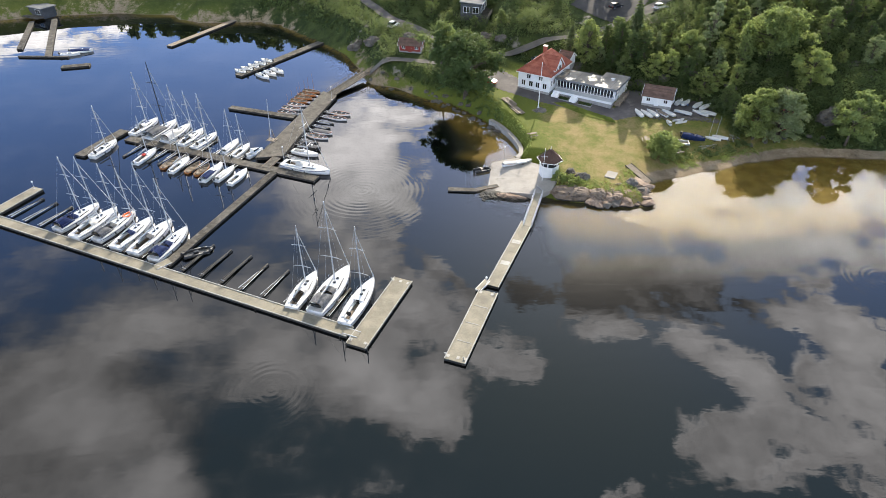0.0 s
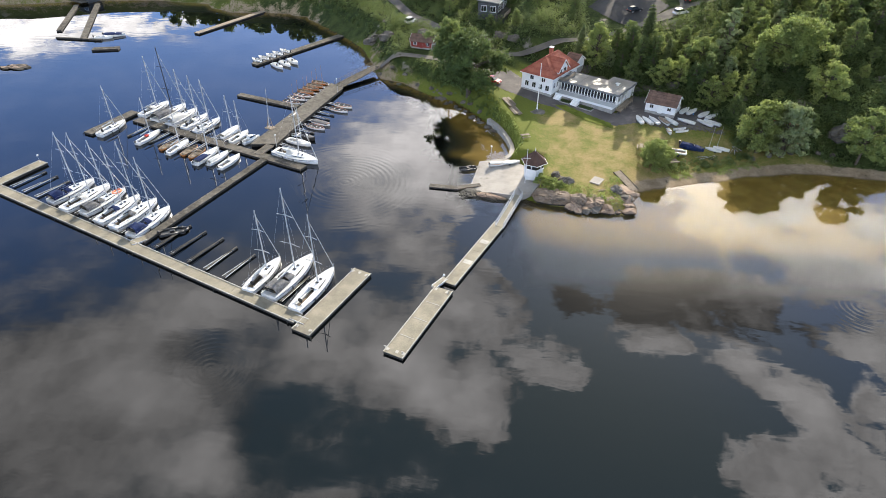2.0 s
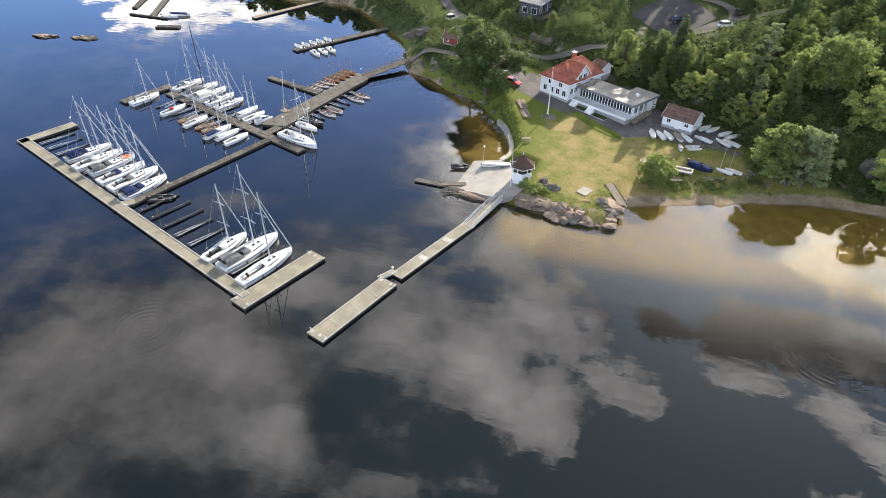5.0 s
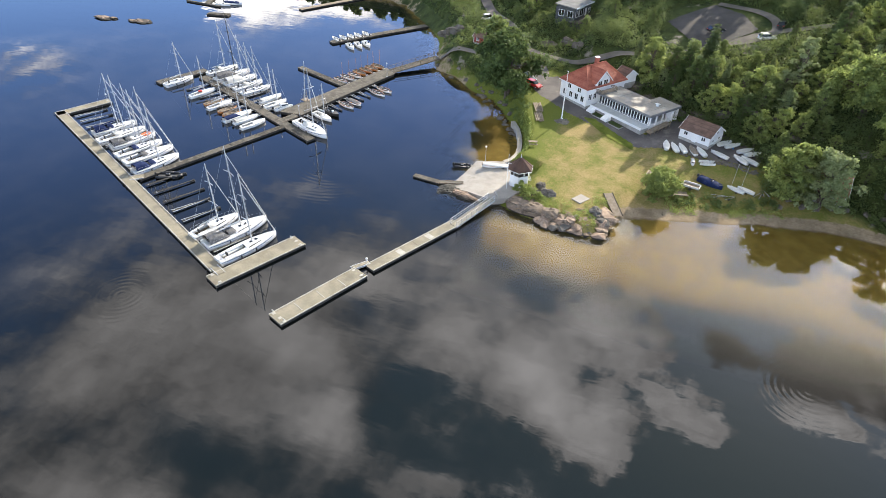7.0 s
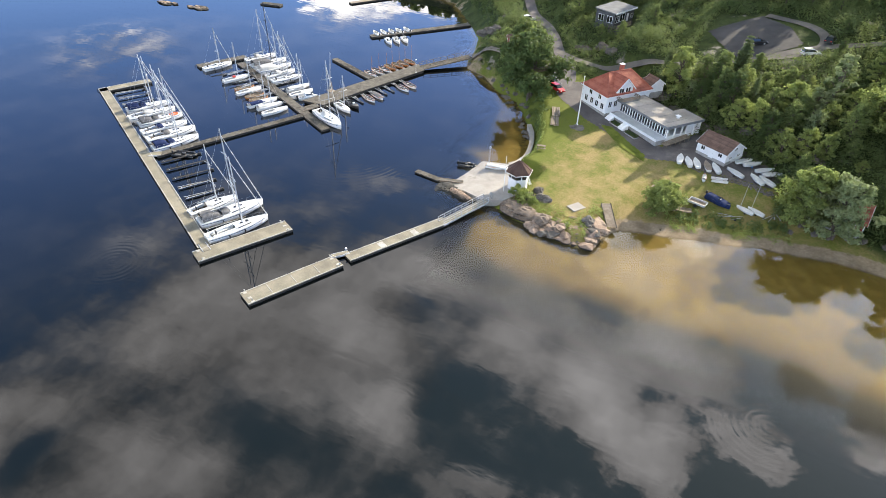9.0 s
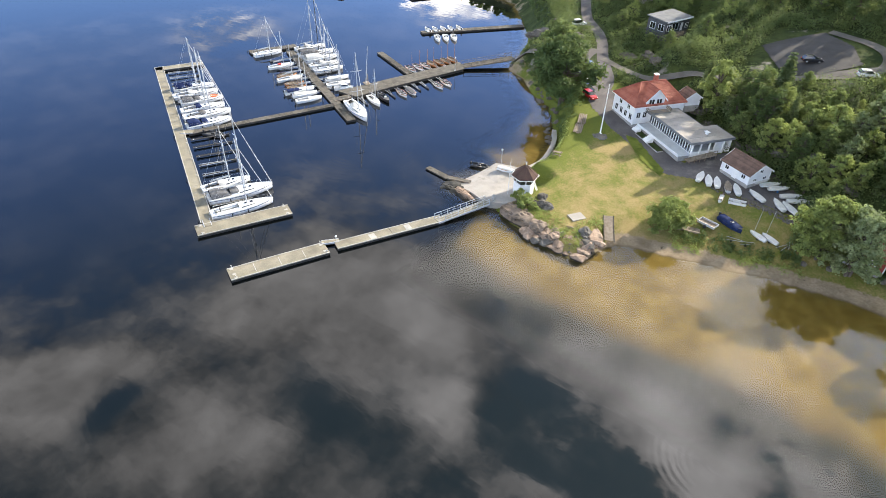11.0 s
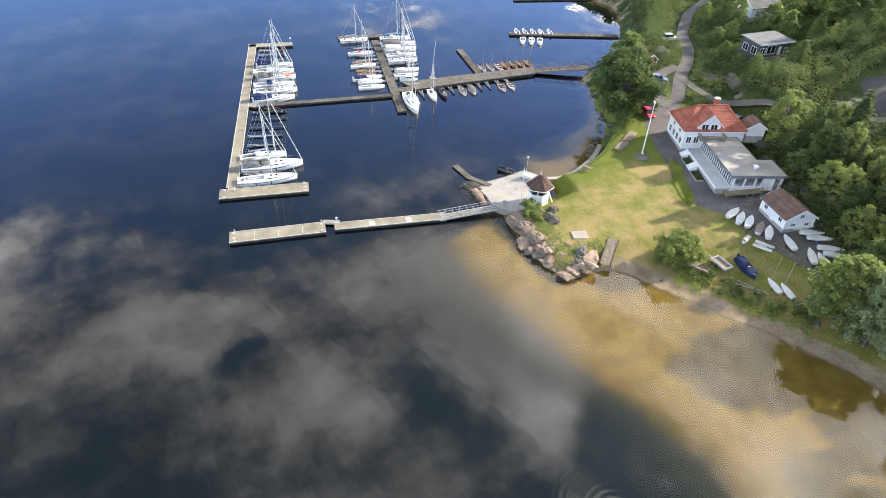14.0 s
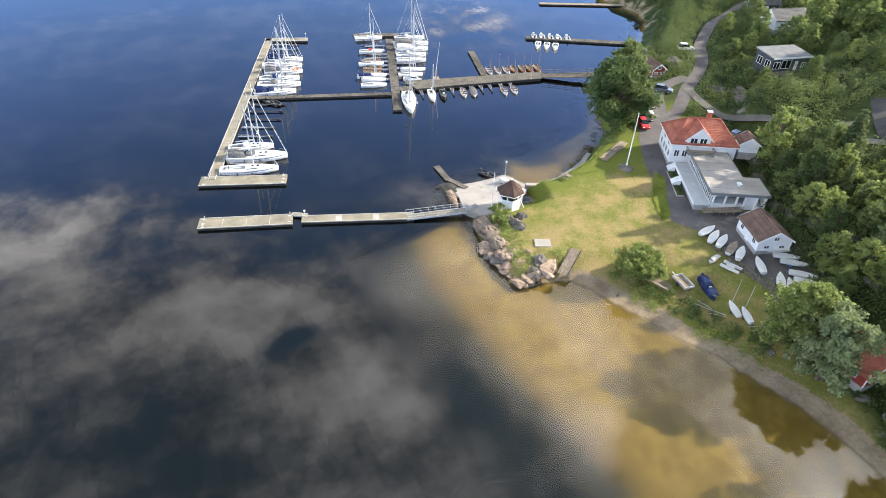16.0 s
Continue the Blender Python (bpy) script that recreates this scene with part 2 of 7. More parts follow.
def ground_material():
    """Grass, meadow, beach, rock and the sea bed on one sheet, told apart by place, height and slope."""
    m = bpy.data.materials.new("ground")
    m.use_nodes = True
    n = Nodes(m.node_tree)
    pos = n.make("ShaderNodeNewGeometry")
    z = n.make("ShaderNodeSeparateXYZ", {0: pos}, 2)
    kind = n.make("ShaderNodeVertexColor", layer_name="kind")
    lawn = n.make("ShaderNodeSeparateColor", {0: kind}, 0)
    wood = n.make("ShaderNodeSeparateColor", {0: kind}, 1)
    sandy = n.make("ShaderNodeSeparateColor", {0: kind}, 2)
    b0, b1, b2, b3 = n.noise(pos, 0.06, 4.0), n.noise(pos, 0.3, 5.0, 0.6), n.noise(pos, 2.5, 5.0, 0.65), n.noise(pos, 14.0, 4.0, 0.7)
    mixed = n.math("ADD", n.math("MULTIPLY", b1, 0.5), n.math("ADD", n.math("MULTIPLY", b2, 0.3), n.math("MULTIPLY", b3, 0.2)))
    green = n.mix(n.smooth(b3, 0.3, 0.7), rgb(0.066, 0.088, 0.013), rgb(0.172, 0.192, 0.036))
    dry = n.mix(n.smooth(b3, 0.3, 0.7), rgb(0.19, 0.14, 0.056), rgb(0.36, 0.28, 0.13))
    grass = n.mix(n.smooth(n.math("ADD", mixed, n.math("MULTIPLY", n.math("SUBTRACT", lawn, 0.5), 0.34)), 0.41, 0.66), green, dry)
    bare = n.smooth(n.math("ADD", lawn, n.math("MULTIPLY", n.math("SUBTRACT", b2, 0.5), 0.5)), 1.02, 1.18)
    grass = n.mix(bare, grass, n.mix(b3, rgb(0.21, 0.155, 0.12), rgb(0.36, 0.275, 0.22)))
    scrub = n.mix(n.smooth(mixed, 0.4, 0.6), rgb(0.022, 0.036, 0.010), rgb(0.06, 0.078, 0.022))
    scrub = n.mix(n.smooth(n.noise(pos, 0.12, 6.0, 0.65), 0.6, 0.68), scrub, n.mix(b3, rgb(0.16, 0.14, 0.12), rgb(0.30, 0.27, 0.24)))
    sand = n.mix(n.smooth(mixed, 0.35, 0.65), rgb(0.17, 0.125, 0.08), rgb(0.33, 0.26, 0.18))
    weed = n.smooth(n.noise(pos, 0.9, 6.0, 0.7), 0.60, 0.72)
    line = n.math("MULTIPLY", n.smooth(z, 0.55, 0.35), n.smooth(z, 0.1, 0.3))
    sand = n.mix(n.math("MULTIPLY", weed, n.math("ADD", n.math("MULTIPLY", line, 0.9), 0.35)), sand, rgb(0.07, 0.055, 0.035))
    land = n.mix(wood, grass, scrub)
    land = n.mix(n.smooth(n.math("ADD", sandy, n.math("MULTIPLY", n.math("SUBTRACT", mixed, 0.5), 3.2)), 0.35, 0.65), land, sand)
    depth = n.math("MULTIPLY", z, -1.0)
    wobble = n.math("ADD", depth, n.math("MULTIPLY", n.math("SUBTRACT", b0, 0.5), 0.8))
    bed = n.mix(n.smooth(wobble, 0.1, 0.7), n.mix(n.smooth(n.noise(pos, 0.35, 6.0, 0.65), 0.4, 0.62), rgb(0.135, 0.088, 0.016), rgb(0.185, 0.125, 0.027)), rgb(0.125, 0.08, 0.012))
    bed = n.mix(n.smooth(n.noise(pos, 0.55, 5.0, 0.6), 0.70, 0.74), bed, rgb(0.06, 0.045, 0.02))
    # light lost in deep water is painted in: the bed's colour fades to black
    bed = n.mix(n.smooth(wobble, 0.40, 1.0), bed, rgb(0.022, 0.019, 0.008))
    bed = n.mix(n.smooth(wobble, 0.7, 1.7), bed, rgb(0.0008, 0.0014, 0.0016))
    kelp = n.make("ShaderNodeVertexColor", out=1, layer_name="kind")
    bed = n.mix(n.smooth(n.math("ADD", kelp, n.math("MULTIPLY", n.math("SUBTRACT", n.noise(pos, 0.8, 7.0, 0.7), 0.5), 1.6)), 0.35, 0.65), bed, rgb(0.035, 0.027, 0.014))
    wet = n.mix(n.smooth(z, -0.05, 0.12), rgb(0.12, 0.09, 0.05), sand)
    land = n.mix(n.math("MULTIPLY", n.smooth(z, 0.25, 0.12), n.smooth(sandy, 0.2, 0.6)), land, wet)
    c = n.mix(n.smooth(z, -0.06, 0.02), bed, land)
    relief = n.make("ShaderNodeBump", {"Strength": n.math("MULTIPLY_ADD", n.smooth(z, -0.05, 0.05), 0.47, 0.03), "Distance": 0.12, "Height": n.math("ADD", b3, b2)})
    p = n.make("ShaderNodeBsdfPrincipled", {"Base Color": c, "Roughness": 0.9, "Specular IOR Level": 0.15, "Normal": relief})
    n.make("ShaderNodeOutputMaterial", {0: p})
    return m


# rings spreading on the water: centre, reach, wave length and strength
RIPPLES = [(-20.5, 104.5, 20, 1.1, 0.38), (-27.1, 53.2, 8, 0.9, 0.25), (67.5, 76.5, 9, 0.9, 0.25)]


def water_material():
    m = bpy.data.materials.new("water")
    m.use_nodes = True
    n = Nodes(m.node_tree)
    pos = n.make("ShaderNodeNewGeometry")
    gust = n.smooth(n.noise(pos, 0.02, 4.0, 0.6), 0.45, 0.65)
    swell = n.noise(n.vec("MULTIPLY", pos, (0.30, 0.75, 1)), 0.5, 1.5, 0.45, 0.5)
    small = n.noise(n.vec("MULTIPLY", pos, (0.5, 1.4, 1)), 0.9, 1.5, 0.5, 0.8)
    h = n.math("ADD", swell, n.math("MULTIPLY", n.math("MULTIPLY", small, 0.34), n.math("MULTIPLY_ADD", gust, 0.7, 0.3)))
    flat = n.vec("MULTIPLY", pos, (1, 1, 0))
    lull = n.smooth(n.noise(pos, 0.09, 3.0, 0.6), 0.42, 0.6)
    for cx, cy, reach, wave, strong in RIPPLES:
        away = n.vec("LENGTH", n.vec("SUBTRACT", flat, (cx, cy, 0)), out=1)
        near = n.math("MULTIPLY", n.smooth(away, reach, reach * 0.35), lull)
        h = n.math("ADD", h, n.math("MULTIPLY", n.math("MULTIPLY", n.math("SINE", n.math("MULTIPLY", away, 6.283 / wave)), near), strong))
    relief = n.make("ShaderNodeBump", {"Strength": 0.012, "Distance": 0.6, "Height": h})
    mirror = n.make("ShaderNodeBsdfGlossy", {"Color": rgb(0.95, 0.96, 1.0), "Roughness": 0.004, "Normal": relief})
    clear = n.make("ShaderNodeBsdfTransparent", {"Color": rgb(0.95, 0.95, 0.90)})
    murk = n.make("ShaderNodeBsdfDiffuse", {"Color": rgb(0.0012, 0.0018, 0.002)})
    deep = n.make("ShaderNodeVertexColor", out=1, layer_name="deep")
    clear = n.make("ShaderNodeMixShader", {0: deep, 1: clear, 2: murk})
    facing = n.make("ShaderNodeLayerWeight", {"Blend": 0.5, "Normal": relief}, 1)
    f = n.math("MULTIPLY_ADD", n.math("POWER", facing, 5.0), 0.74, 0.062)
    n.make("ShaderNodeOutputMaterial", {0: n.make("ShaderNodeMixShader", {0: f, 1: clear, 2: mirror})})
    return m


M = dict(
    ground=ground_material(), water=water_material(),
    concrete=surface("concrete", (0.165, 0.147, 0.106), (0.285, 0.256, 0.19), 0.4, 0.8, 0.15, 10, spot=(0.14, 0.123, 0.092), world_size=True, spot_at=(0.48, 0.70), spot_size=0.55),
    pale_edge=surface("pale_edge", (0.29, 0.275, 0.245), (0.47, 0.45, 0.405), 0.8, 0.8, 0.1, world_size=True),
    slab=surface("slab", (0.26, 0.238, 0.212), (0.38, 0.352, 0.318), 0.35, 0.85, 0.15, 14, spot=(0.20, 0.18, 0.155), world_size=True, spot_at=(0.56, 0.66), tide=-0.1),
    dark=surface("dark_timber", (0.012, 0.012, 0.011), (0.05, 0.045, 0.04), 1.0, 0.8, 0.3, world_size=True),
    deck=surface("old_deck", (0.038, 0.034, 0.029), (0.13, 0.118, 0.10), 0.8, 0.9, 0.4, 7, spot=(0.19, 0.175, 0.15), world_size=True, island=0.5, spec=0.2, spot_at=(0.5, 0.72), spot_size=1.6),
    wood=surface("weathered_wood", (0.15, 0.115, 0.08), (0.29, 0.235, 0.18), 1.5, 0.8, 0.3, 9),
    hull=surface("gelcoat", (0.68, 0.69, 0.70), (0.80, 0.80, 0.79), 0.6, 0.25, 0.0, 8, tide=0.04),
    boat_deck=surface("boat_deck", (0.52, 0.52, 0.51), (0.70, 0.70, 0.68), 1.2, 0.55, 0.05, 10),
    navy=surface("navy_canvas", (0.008, 0.014, 0.045), (0.022, 0.038, 0.11), 2.0, 0.85, 0.2, spec=0.12),
    grey_canvas=surface("grey_canvas", (0.07, 0.07, 0.073), (0.17, 0.17, 0.175), 2.0, 0.85, 0.2, spec=0.15),
    pale_canvas=surface("pale_canvas", (0.42, 0.42, 0.41), (0.58, 0.58, 0.56), 2.0, 0.8, 0.2),
    black=surface("black_rubber", (0.012, 0.012, 0.013), (0.03, 0.03, 0.032), 2.0, 0.5, 0.1),
    alu=surface("aluminium", (0.42, 0.43, 0.45), (0.58, 0.59, 0.61), 3.0, 0.45, 0.0, metal=0.35),
    varnish=surface("varnished_wood", (0.32, 0.11, 0.03), (0.56, 0.24, 0.08), 3.0, 0.3, 0.1),
    cockpit=surface("teak", (0.12, 0.09, 0.065), (0.22, 0.17, 0.12), 4.0, 0.7, 0.1),
    smoked=glassy("smoked_glass", (0.015, 0.018, 0.022)),
    red_cloth=surface("red_cloth", (0.45, 0.03, 0.02), (0.62, 0.07, 0.04), 2.0, 0.8, 0.1),
    orange=surface("orange", (0.75, 0.13, 0.03), (0.85, 0.2, 0.06), 2.0, 0.5, 0.1),
    blue=surface("blue_plastic", (0.02, 0.16, 0.5), (0.04, 0.25, 0.65), 2.0, 0.4, 0.0),
    white_wall=surface("white_boards", (0.70, 0.71, 0.72), (0.82, 0.82, 0.82), 0.8, 0.6, 0.1, 14),
    trim=surface("white_trim", (0.74, 0.74, 0.74), (0.84, 0.84, 0.83), 1.0, 0.5, 0.05),
    tile=surface("red_tile", (0.26, 0.07, 0.045), (0.41, 0.135, 0.085), 0.6, 0.8, 0.3, 14, spot=(0.20, 0.07, 0.045), island=0.5),
    old_tile=surface("brown_tile", (0.085, 0.05, 0.038), (0.19, 0.115, 0.085), 0.7, 0.85, 0.4, 14, spot=(0.24, 0.17, 0.13), island=0.6),
    felt=surface("roof_felt", (0.23, 0.205, 0.18), (0.40, 0.36, 0.315), 0.25, 0.55, 0.1, 16, spot=(0.46, 0.42, 0.37), spot_at=(0.5, 0.72)),
    zinc=surface("grey_sheet", (0.13, 0.135, 0.14), (0.21, 0.215, 0.22), 0.8, 0.85, 0.05, spec=0.1),
    brown_roof=surface("brown_sheet", (0.07, 0.044, 0.036), (0.13, 0.082, 0.066), 0.8, 0.85, 0.1, spec=0.12),
    stone_base=surface("footing", (0.26, 0.25, 0.24), (0.40, 0.39, 0.37), 1.0, 0.9, 0.4),
    asphalt=surface("asphalt", (0.062, 0.055, 0.056), (0.135, 0.12, 0.117), 0.22, 0.9, 0.25, 26, spot=(0.20, 0.175, 0.165), world_size=True, spot_at=(0.54, 0.68)),
    pale_paint=surface("pale_paint", (0.44, 0.46, 0.48), (0.58, 0.60, 0.61), 0.7, 0.7, 0.1, 12, spot=(0.36, 0.37, 0.37)),
    tarmac=surface("tarmac", (0.03, 0.028, 0.028), (0.062, 0.058, 0.056), 0.2, 0.9, 0.25, 30, spot=(0.10, 0.09, 0.08), world_size=True),
    lawn=surface("mown_grass", (0.066, 0.088, 0.013), (0.165, 0.182, 0.035), 0.5, 0.95, 0.4, 20, spot=(0.22, 0.18, 0.07), world_size=True, spec=0.1),
    gravel=surface("gravel", (0.088, 0.079, 0.07), (0.16, 0.144, 0.125), 0.3, 0.95, 0.4, 30, spot=(0.12, 0.13, 0.05), world_size=True),
    rock=surface("granite", (0.17, 0.115, 0.082), (0.40, 0.295, 0.22), 0.6, 0.9, 0.6, 9, spot=(0.085, 0.066, 0.05), island=0.35, spot_at=(0.5, 0.66), tide=0.42),
    whaleback=surface("brown_granite", (0.125, 0.092, 0.068), (0.275, 0.21, 0.158), 0.35, 0.9, 0.4, 10, spot=(0.085, 0.066, 0.05), spot_at=(0.52, 0.66), tide=0.45),
    weedy=surface("weedy_rock", (0.014, 0.014, 0.012), (0.055, 0.05, 0.04), 1.2, 0.8, 0.6, 8),
    grey_rock=surface("grey_rock", (0.075, 0.067, 0.058), (0.19, 0.168, 0.145), 0.4, 0.9, 0.6, 8, spot=(0.06, 0.07, 0.035), island=0.3),
    red_paint=surface("red_boards", (0.22, 0.03, 0.022), (0.33, 0.055, 0.04), 0.8, 0.75, 0.15, 14),
    dark_boards=surface("dark_boards", (0.045, 0.048, 0.052), (0.085, 0.09, 0.095), 0.8, 0.7, 0.15, 14),
    car_red=surface("red_car", (0.35, 0.015, 0.02), (0.45, 0.03, 0.03), 1.0, 0.25, 0.0), car_white=surface("white_car", (0.72, 0.73, 0.74), (0.8, 0.8, 0.8), 1.0, 0.25, 0.0),
    car_grey=surface("grey_car", (0.16, 0.19, 0.22), (0.22, 0.25, 0.28), 1.0, 0.25, 0.0, metal=0.4), car_black=surface("black_car", (0.012, 0.013, 0.015), (0.025, 0.026, 0.03), 1.0, 0.2, 0.0),
    bark=surface("bark", (0.06, 0.045, 0.035), (0.16, 0.13, 0.10), 2.0, 0.9, 0.6),
    leaf_oak=leafy("oak_leaves", (0.018, 0.036, 0.012), (0.085, 0.125, 0.042), 0.2), leaf_light=leafy("light_leaves", (0.046, 0.074, 0.028), (0.35, 0.39, 0.125), 0.42),
    leaf_mid=leafy("wood_leaves", (0.024, 0.043, 0.020), (0.215, 0.265, 0.095), 0.38), leaf_grey=leafy("silver_leaves", (0.07, 0.10, 0.05), (0.32, 0.36, 0.20), 0.4),
    needles=leafy("needles", (0.022, 0.042, 0.022), (0.13, 0.165, 0.07), 0.25), scrub=leafy("scrub_leaves", (0.016, 0.032, 0.014), (0.105, 0.14, 0.055), 0.3),
)

# ---- small builders ----
def part(name, bm, material, parent=None, label="", smooth=False):
    """Links a bmesh as one mesh object, under a thing or a part."""
    me = bpy.data.meshes.new(name)
    bm.normal_update()
    bm.to_mesh(me)
    bm.free()
    if smooth:
        me.polygons.foreach_set("use_smooth", [True] * len(me.polygons))
    me.materials.append(M[material])
    ob = new(name, me)
    ob.parent = parent
    return tagged(ob, label)


def thing(name, m, label, category, group="", kind=""):
    ob = new(name)
    ob.matrix_world = m
    return tagged(ob, label, category, group, kind)


def box(bm, x0, x1, y0, y1, z0, z1, bevel=0.0):
    made = bmesh.ops.create_cube(bm, size=1.0, matrix=Matrix.Translation(((x0 + x1) / 2, (y0 + y1) / 2, (z0 + z1) / 2)) @ Matrix.Diagonal((x1 - x0, y1 - y0, z1 - z0, 1)))
    if bevel:
        edges = {e for v in made["verts"] for e in v.link_edges}
        bmesh.ops.bevel(bm, geom=list(edges), offset=bevel, segments=1, affect="EDGES")
    return bm


def prism(bm, outline, z0, z1):
    low = [bm.verts.new((x, y, z0)) for x, y in outline]
    top = [bm.verts.new((x, y, z1)) for x, y in outline]
    bm.faces.new(low[::-1])
    bm.faces.new(top)
    for i in range(len(low)):
        j = (i + 1) % len(low)
        bm.faces.new((low[i], low[j], top[j], top[i]))
    return bm


def tube(bm, a, b, r0, r1=None, sides=6):
    a, b = Vector(a), Vector(b)
    turn = (b - a).to_track_quat("Z", "Y").to_matrix().to_4x4()
    bmesh.ops.create_cone(bm, cap_ends=True, segments=sides, radius1=r0, radius2=r0 if r1 is None else r1, depth=(b - a).length,
                          matrix=Matrix.Translation((a + b) / 2) @ turn)
    return bm


def B():
    return bmesh.new()


def sheet(name, verts, faces, material, parent=None, label="", smooth=False):
    """One mesh from computed arrays."""
    me = bpy.data.meshes.new(name)
    me.from_pydata(verts if isinstance(verts, list) else verts.tolist(), [], faces if isinstance(faces, list) else faces.tolist())
    if smooth:
        me.polygons.foreach_set("use_smooth", [True] * len(me.polygons))
    me.materials.append(M[material])
    ob = new(name, me)
    ob.parent = parent
    return tagged(ob, label)


def S(lo, hi, v):
    t = np.clip((v - lo) / (hi - lo), 0, 1)
    return t * t * (3 - 2 * t)


# ---- the land ----
EAST_BEACH = [(2600, -300), (600, 20), (200, 92), (130, 110), (91, 117.6), (83, 118.4), (75, 119.1), (70, 118.4), (65, 117), (60, 116), (55, 113.6),
              (50, 112.2), (46, 110.6), (41.2, 109), (37.4, 107.2), (35.8, 102.7), (36.0, 99.8), (34, 98.6), (31.5, 98.4), (27.5, 99.5), (23.5, 100.2), (19, 101.2)]
COVE = [(13, 102.6), (7, 103.2), (6, 111), (6.6, 115.4), (11.2, 116.2), (12.6, 120.8), (11.8, 125), (10.2, 130.5), (7, 136), (2, 143), (-2.2, 148), (-9.6, 151.5), (-17.4, 158.5), (-24, 161)]
NORTH_SHORE = [(-27, 166), (-28.5, 172), (-34, 185), (-39, 191.5), (-46, 200), (-60, 215.3), (-73.5, 222), (-80, 217.3), (-85.4, 215.4), (-102, 229),
               (-125.6, 231.4), (-139, 229.3), (-161, 220.3), (-230, 210), (-600, 260), (-2600, 900)]
SHORE = np.array(EAST_BEACH + COVE + NORTH_SHORE)
RING = np.concatenate([SHORE, [(-2600, 2900), (2600, 2900)]])
HU, HV = Vector((0.848, -0.530)), Vector((0.530, 0.848))      # along and behind the club house


def shore_distance(x, y):
    """Metres inland from the water's edge; minus out on the water."""
    x, y = np.asarray(x, float), np.asarray(y, float)
    best, inside = np.full(x.shape, 1e9), np.zeros(x.shape, bool)
    for i in range(len(RING)):
        (ax, ay), (bx, by) = RING[i], RING[(i + 1) % len(RING)]
        dx, dy = bx - ax, by - ay
        if i < len(SHORE) - 1:
            t = np.clip(((x - ax) * dx + (y - ay) * dy) / (dx * dx + dy * dy), 0, 1)
            best = np.minimum(best, np.hypot(x - ax - t * dx, y - ay - t * dy))
        if ay != by:
            inside ^= ((ay > y) != (by > y)) & (x < ax + (y - ay) * dx / dy)
    return np.where(inside, best, -best)


def bumps(x, y, size):
    return (np.sin(x / size + 1.3 * np.sin(y / size * 0.7)) + np.sin(y / size * 1.1 + 1.7 * np.sin(x / size * 0.6)) + np.sin((x + y) / size * 0.53 + 0.8)) / 3


def height(x, y):
    x, y = np.asarray(x, float), np.asarray(y, float)
    d = shore_distance(x, y)
    behind = (x - 21.3) * 0.53 + (y - 143) * 0.848
    base = 2.0 + 0.066 * (y - 108) - 0.02 * np.clip(x - 50, 0, 40)
    base = np.clip(base, 1.2, 7.5)
    slope = 0.16 + 0.5 * S(12, 2, x - 28 + (y - 108) * 0.1) + 0.05 * S(110, 130, y)
    slope = slope + 0.35 * S(16, 8, x) * S(118, 132, y)
    slope = slope + 1.3 * S(19, 14, x) * S(116, 119, y) * S(141, 135, y)
    behind_wall = d - 0.5 * S(19, 14, x) * S(116, 119, y) * S(141, 135, y)
    low = np.minimum(base, 0.05 + np.maximum(behind_wall, 0) * slope)
    high = 4.5 * S(15.5, 22, behind) * S(8, 16, x) + 0.17 * np.clip(behind - 20, 0, 160) * S(0, 14, d) + 0.05 * np.clip(behind - 180, 0, 400)
    high = high + S(7, 15, d) * 3.5 * S(62, 70, x) * S(15.5, 6, behind)
    high = high * S(4, 16, d)
    rough = bumps(x, y, 5.0) * 0.7 * S(16, 30, behind) * S(5, 15, d) + bumps(x, y, 23.0) * 2.0 * S(25, 60, behind)
    road = np.exp(-((behind - 11) / 9) ** 2)
    land = low + high + rough * (1 - 0.6 * road)
    ramp = S(13.0, 19.0, x) * 1.9 - 0.9 + S(115.5, 118, y) * 3 + S(102.6, 100, y)
    land = np.where((x < 19) & (y < 118) & (y > 99), np.minimum(land, ramp), land)
    out = np.maximum(-d, 0)
    sandy = S(4, 22, x) * S(110, 100, y) + S(34, 40, x)
    sandy = sandy + 0.88 * S(-14, 0, x) * S(114, 120, y) * S(14, 11, x)
    fall = 0.45 - 0.425 * np.clip(sandy, 0, 1)
    bed = np.minimum(out * fall + 0.0016 * np.maximum(out - 6, 0) ** 2 + 0.004 * np.maximum(out - 24, 0) ** 2, 7.0) + 0.02
    # the sandbank off the beach, with its edge along the outer pontoon's line
    shelf = 0.03 + 0.012 * out + 1.9 * S(96 + bumps(x, y, 9.0) * 3.0, 75 + bumps(x, y, 6.0) * 2.0, y) + 2.0 * S(18, 7, x)
    shelf = shelf + 5.0 * S(78, 64, y)
    bed = -(bed + (np.minimum(shelf, 7.0) - bed) * np.clip(S(9, 17, x), 0, 1) * S(-1, 2, out))
    return np.where(d > 0, land, bed)


def h0(x, y):
    return float(height(np.array([x]), np.array([y]))[0])


def axis(near0, near1, step, far0, far1):
    mid = list(np.arange(near0, near1 + 0.01, step))
    up, down, s = [], [], step
    while (up[-1] if up else near1) < far1:
        s *= 1.25
        up.append((up[-1] if up else near1) + s)
    s = step
    while (down[-1] if down else near0) > far0:
        s *= 1.25
        down.append((down[-1] if down else near0) - s)
    return np.array(down[::-1] + mid + up)


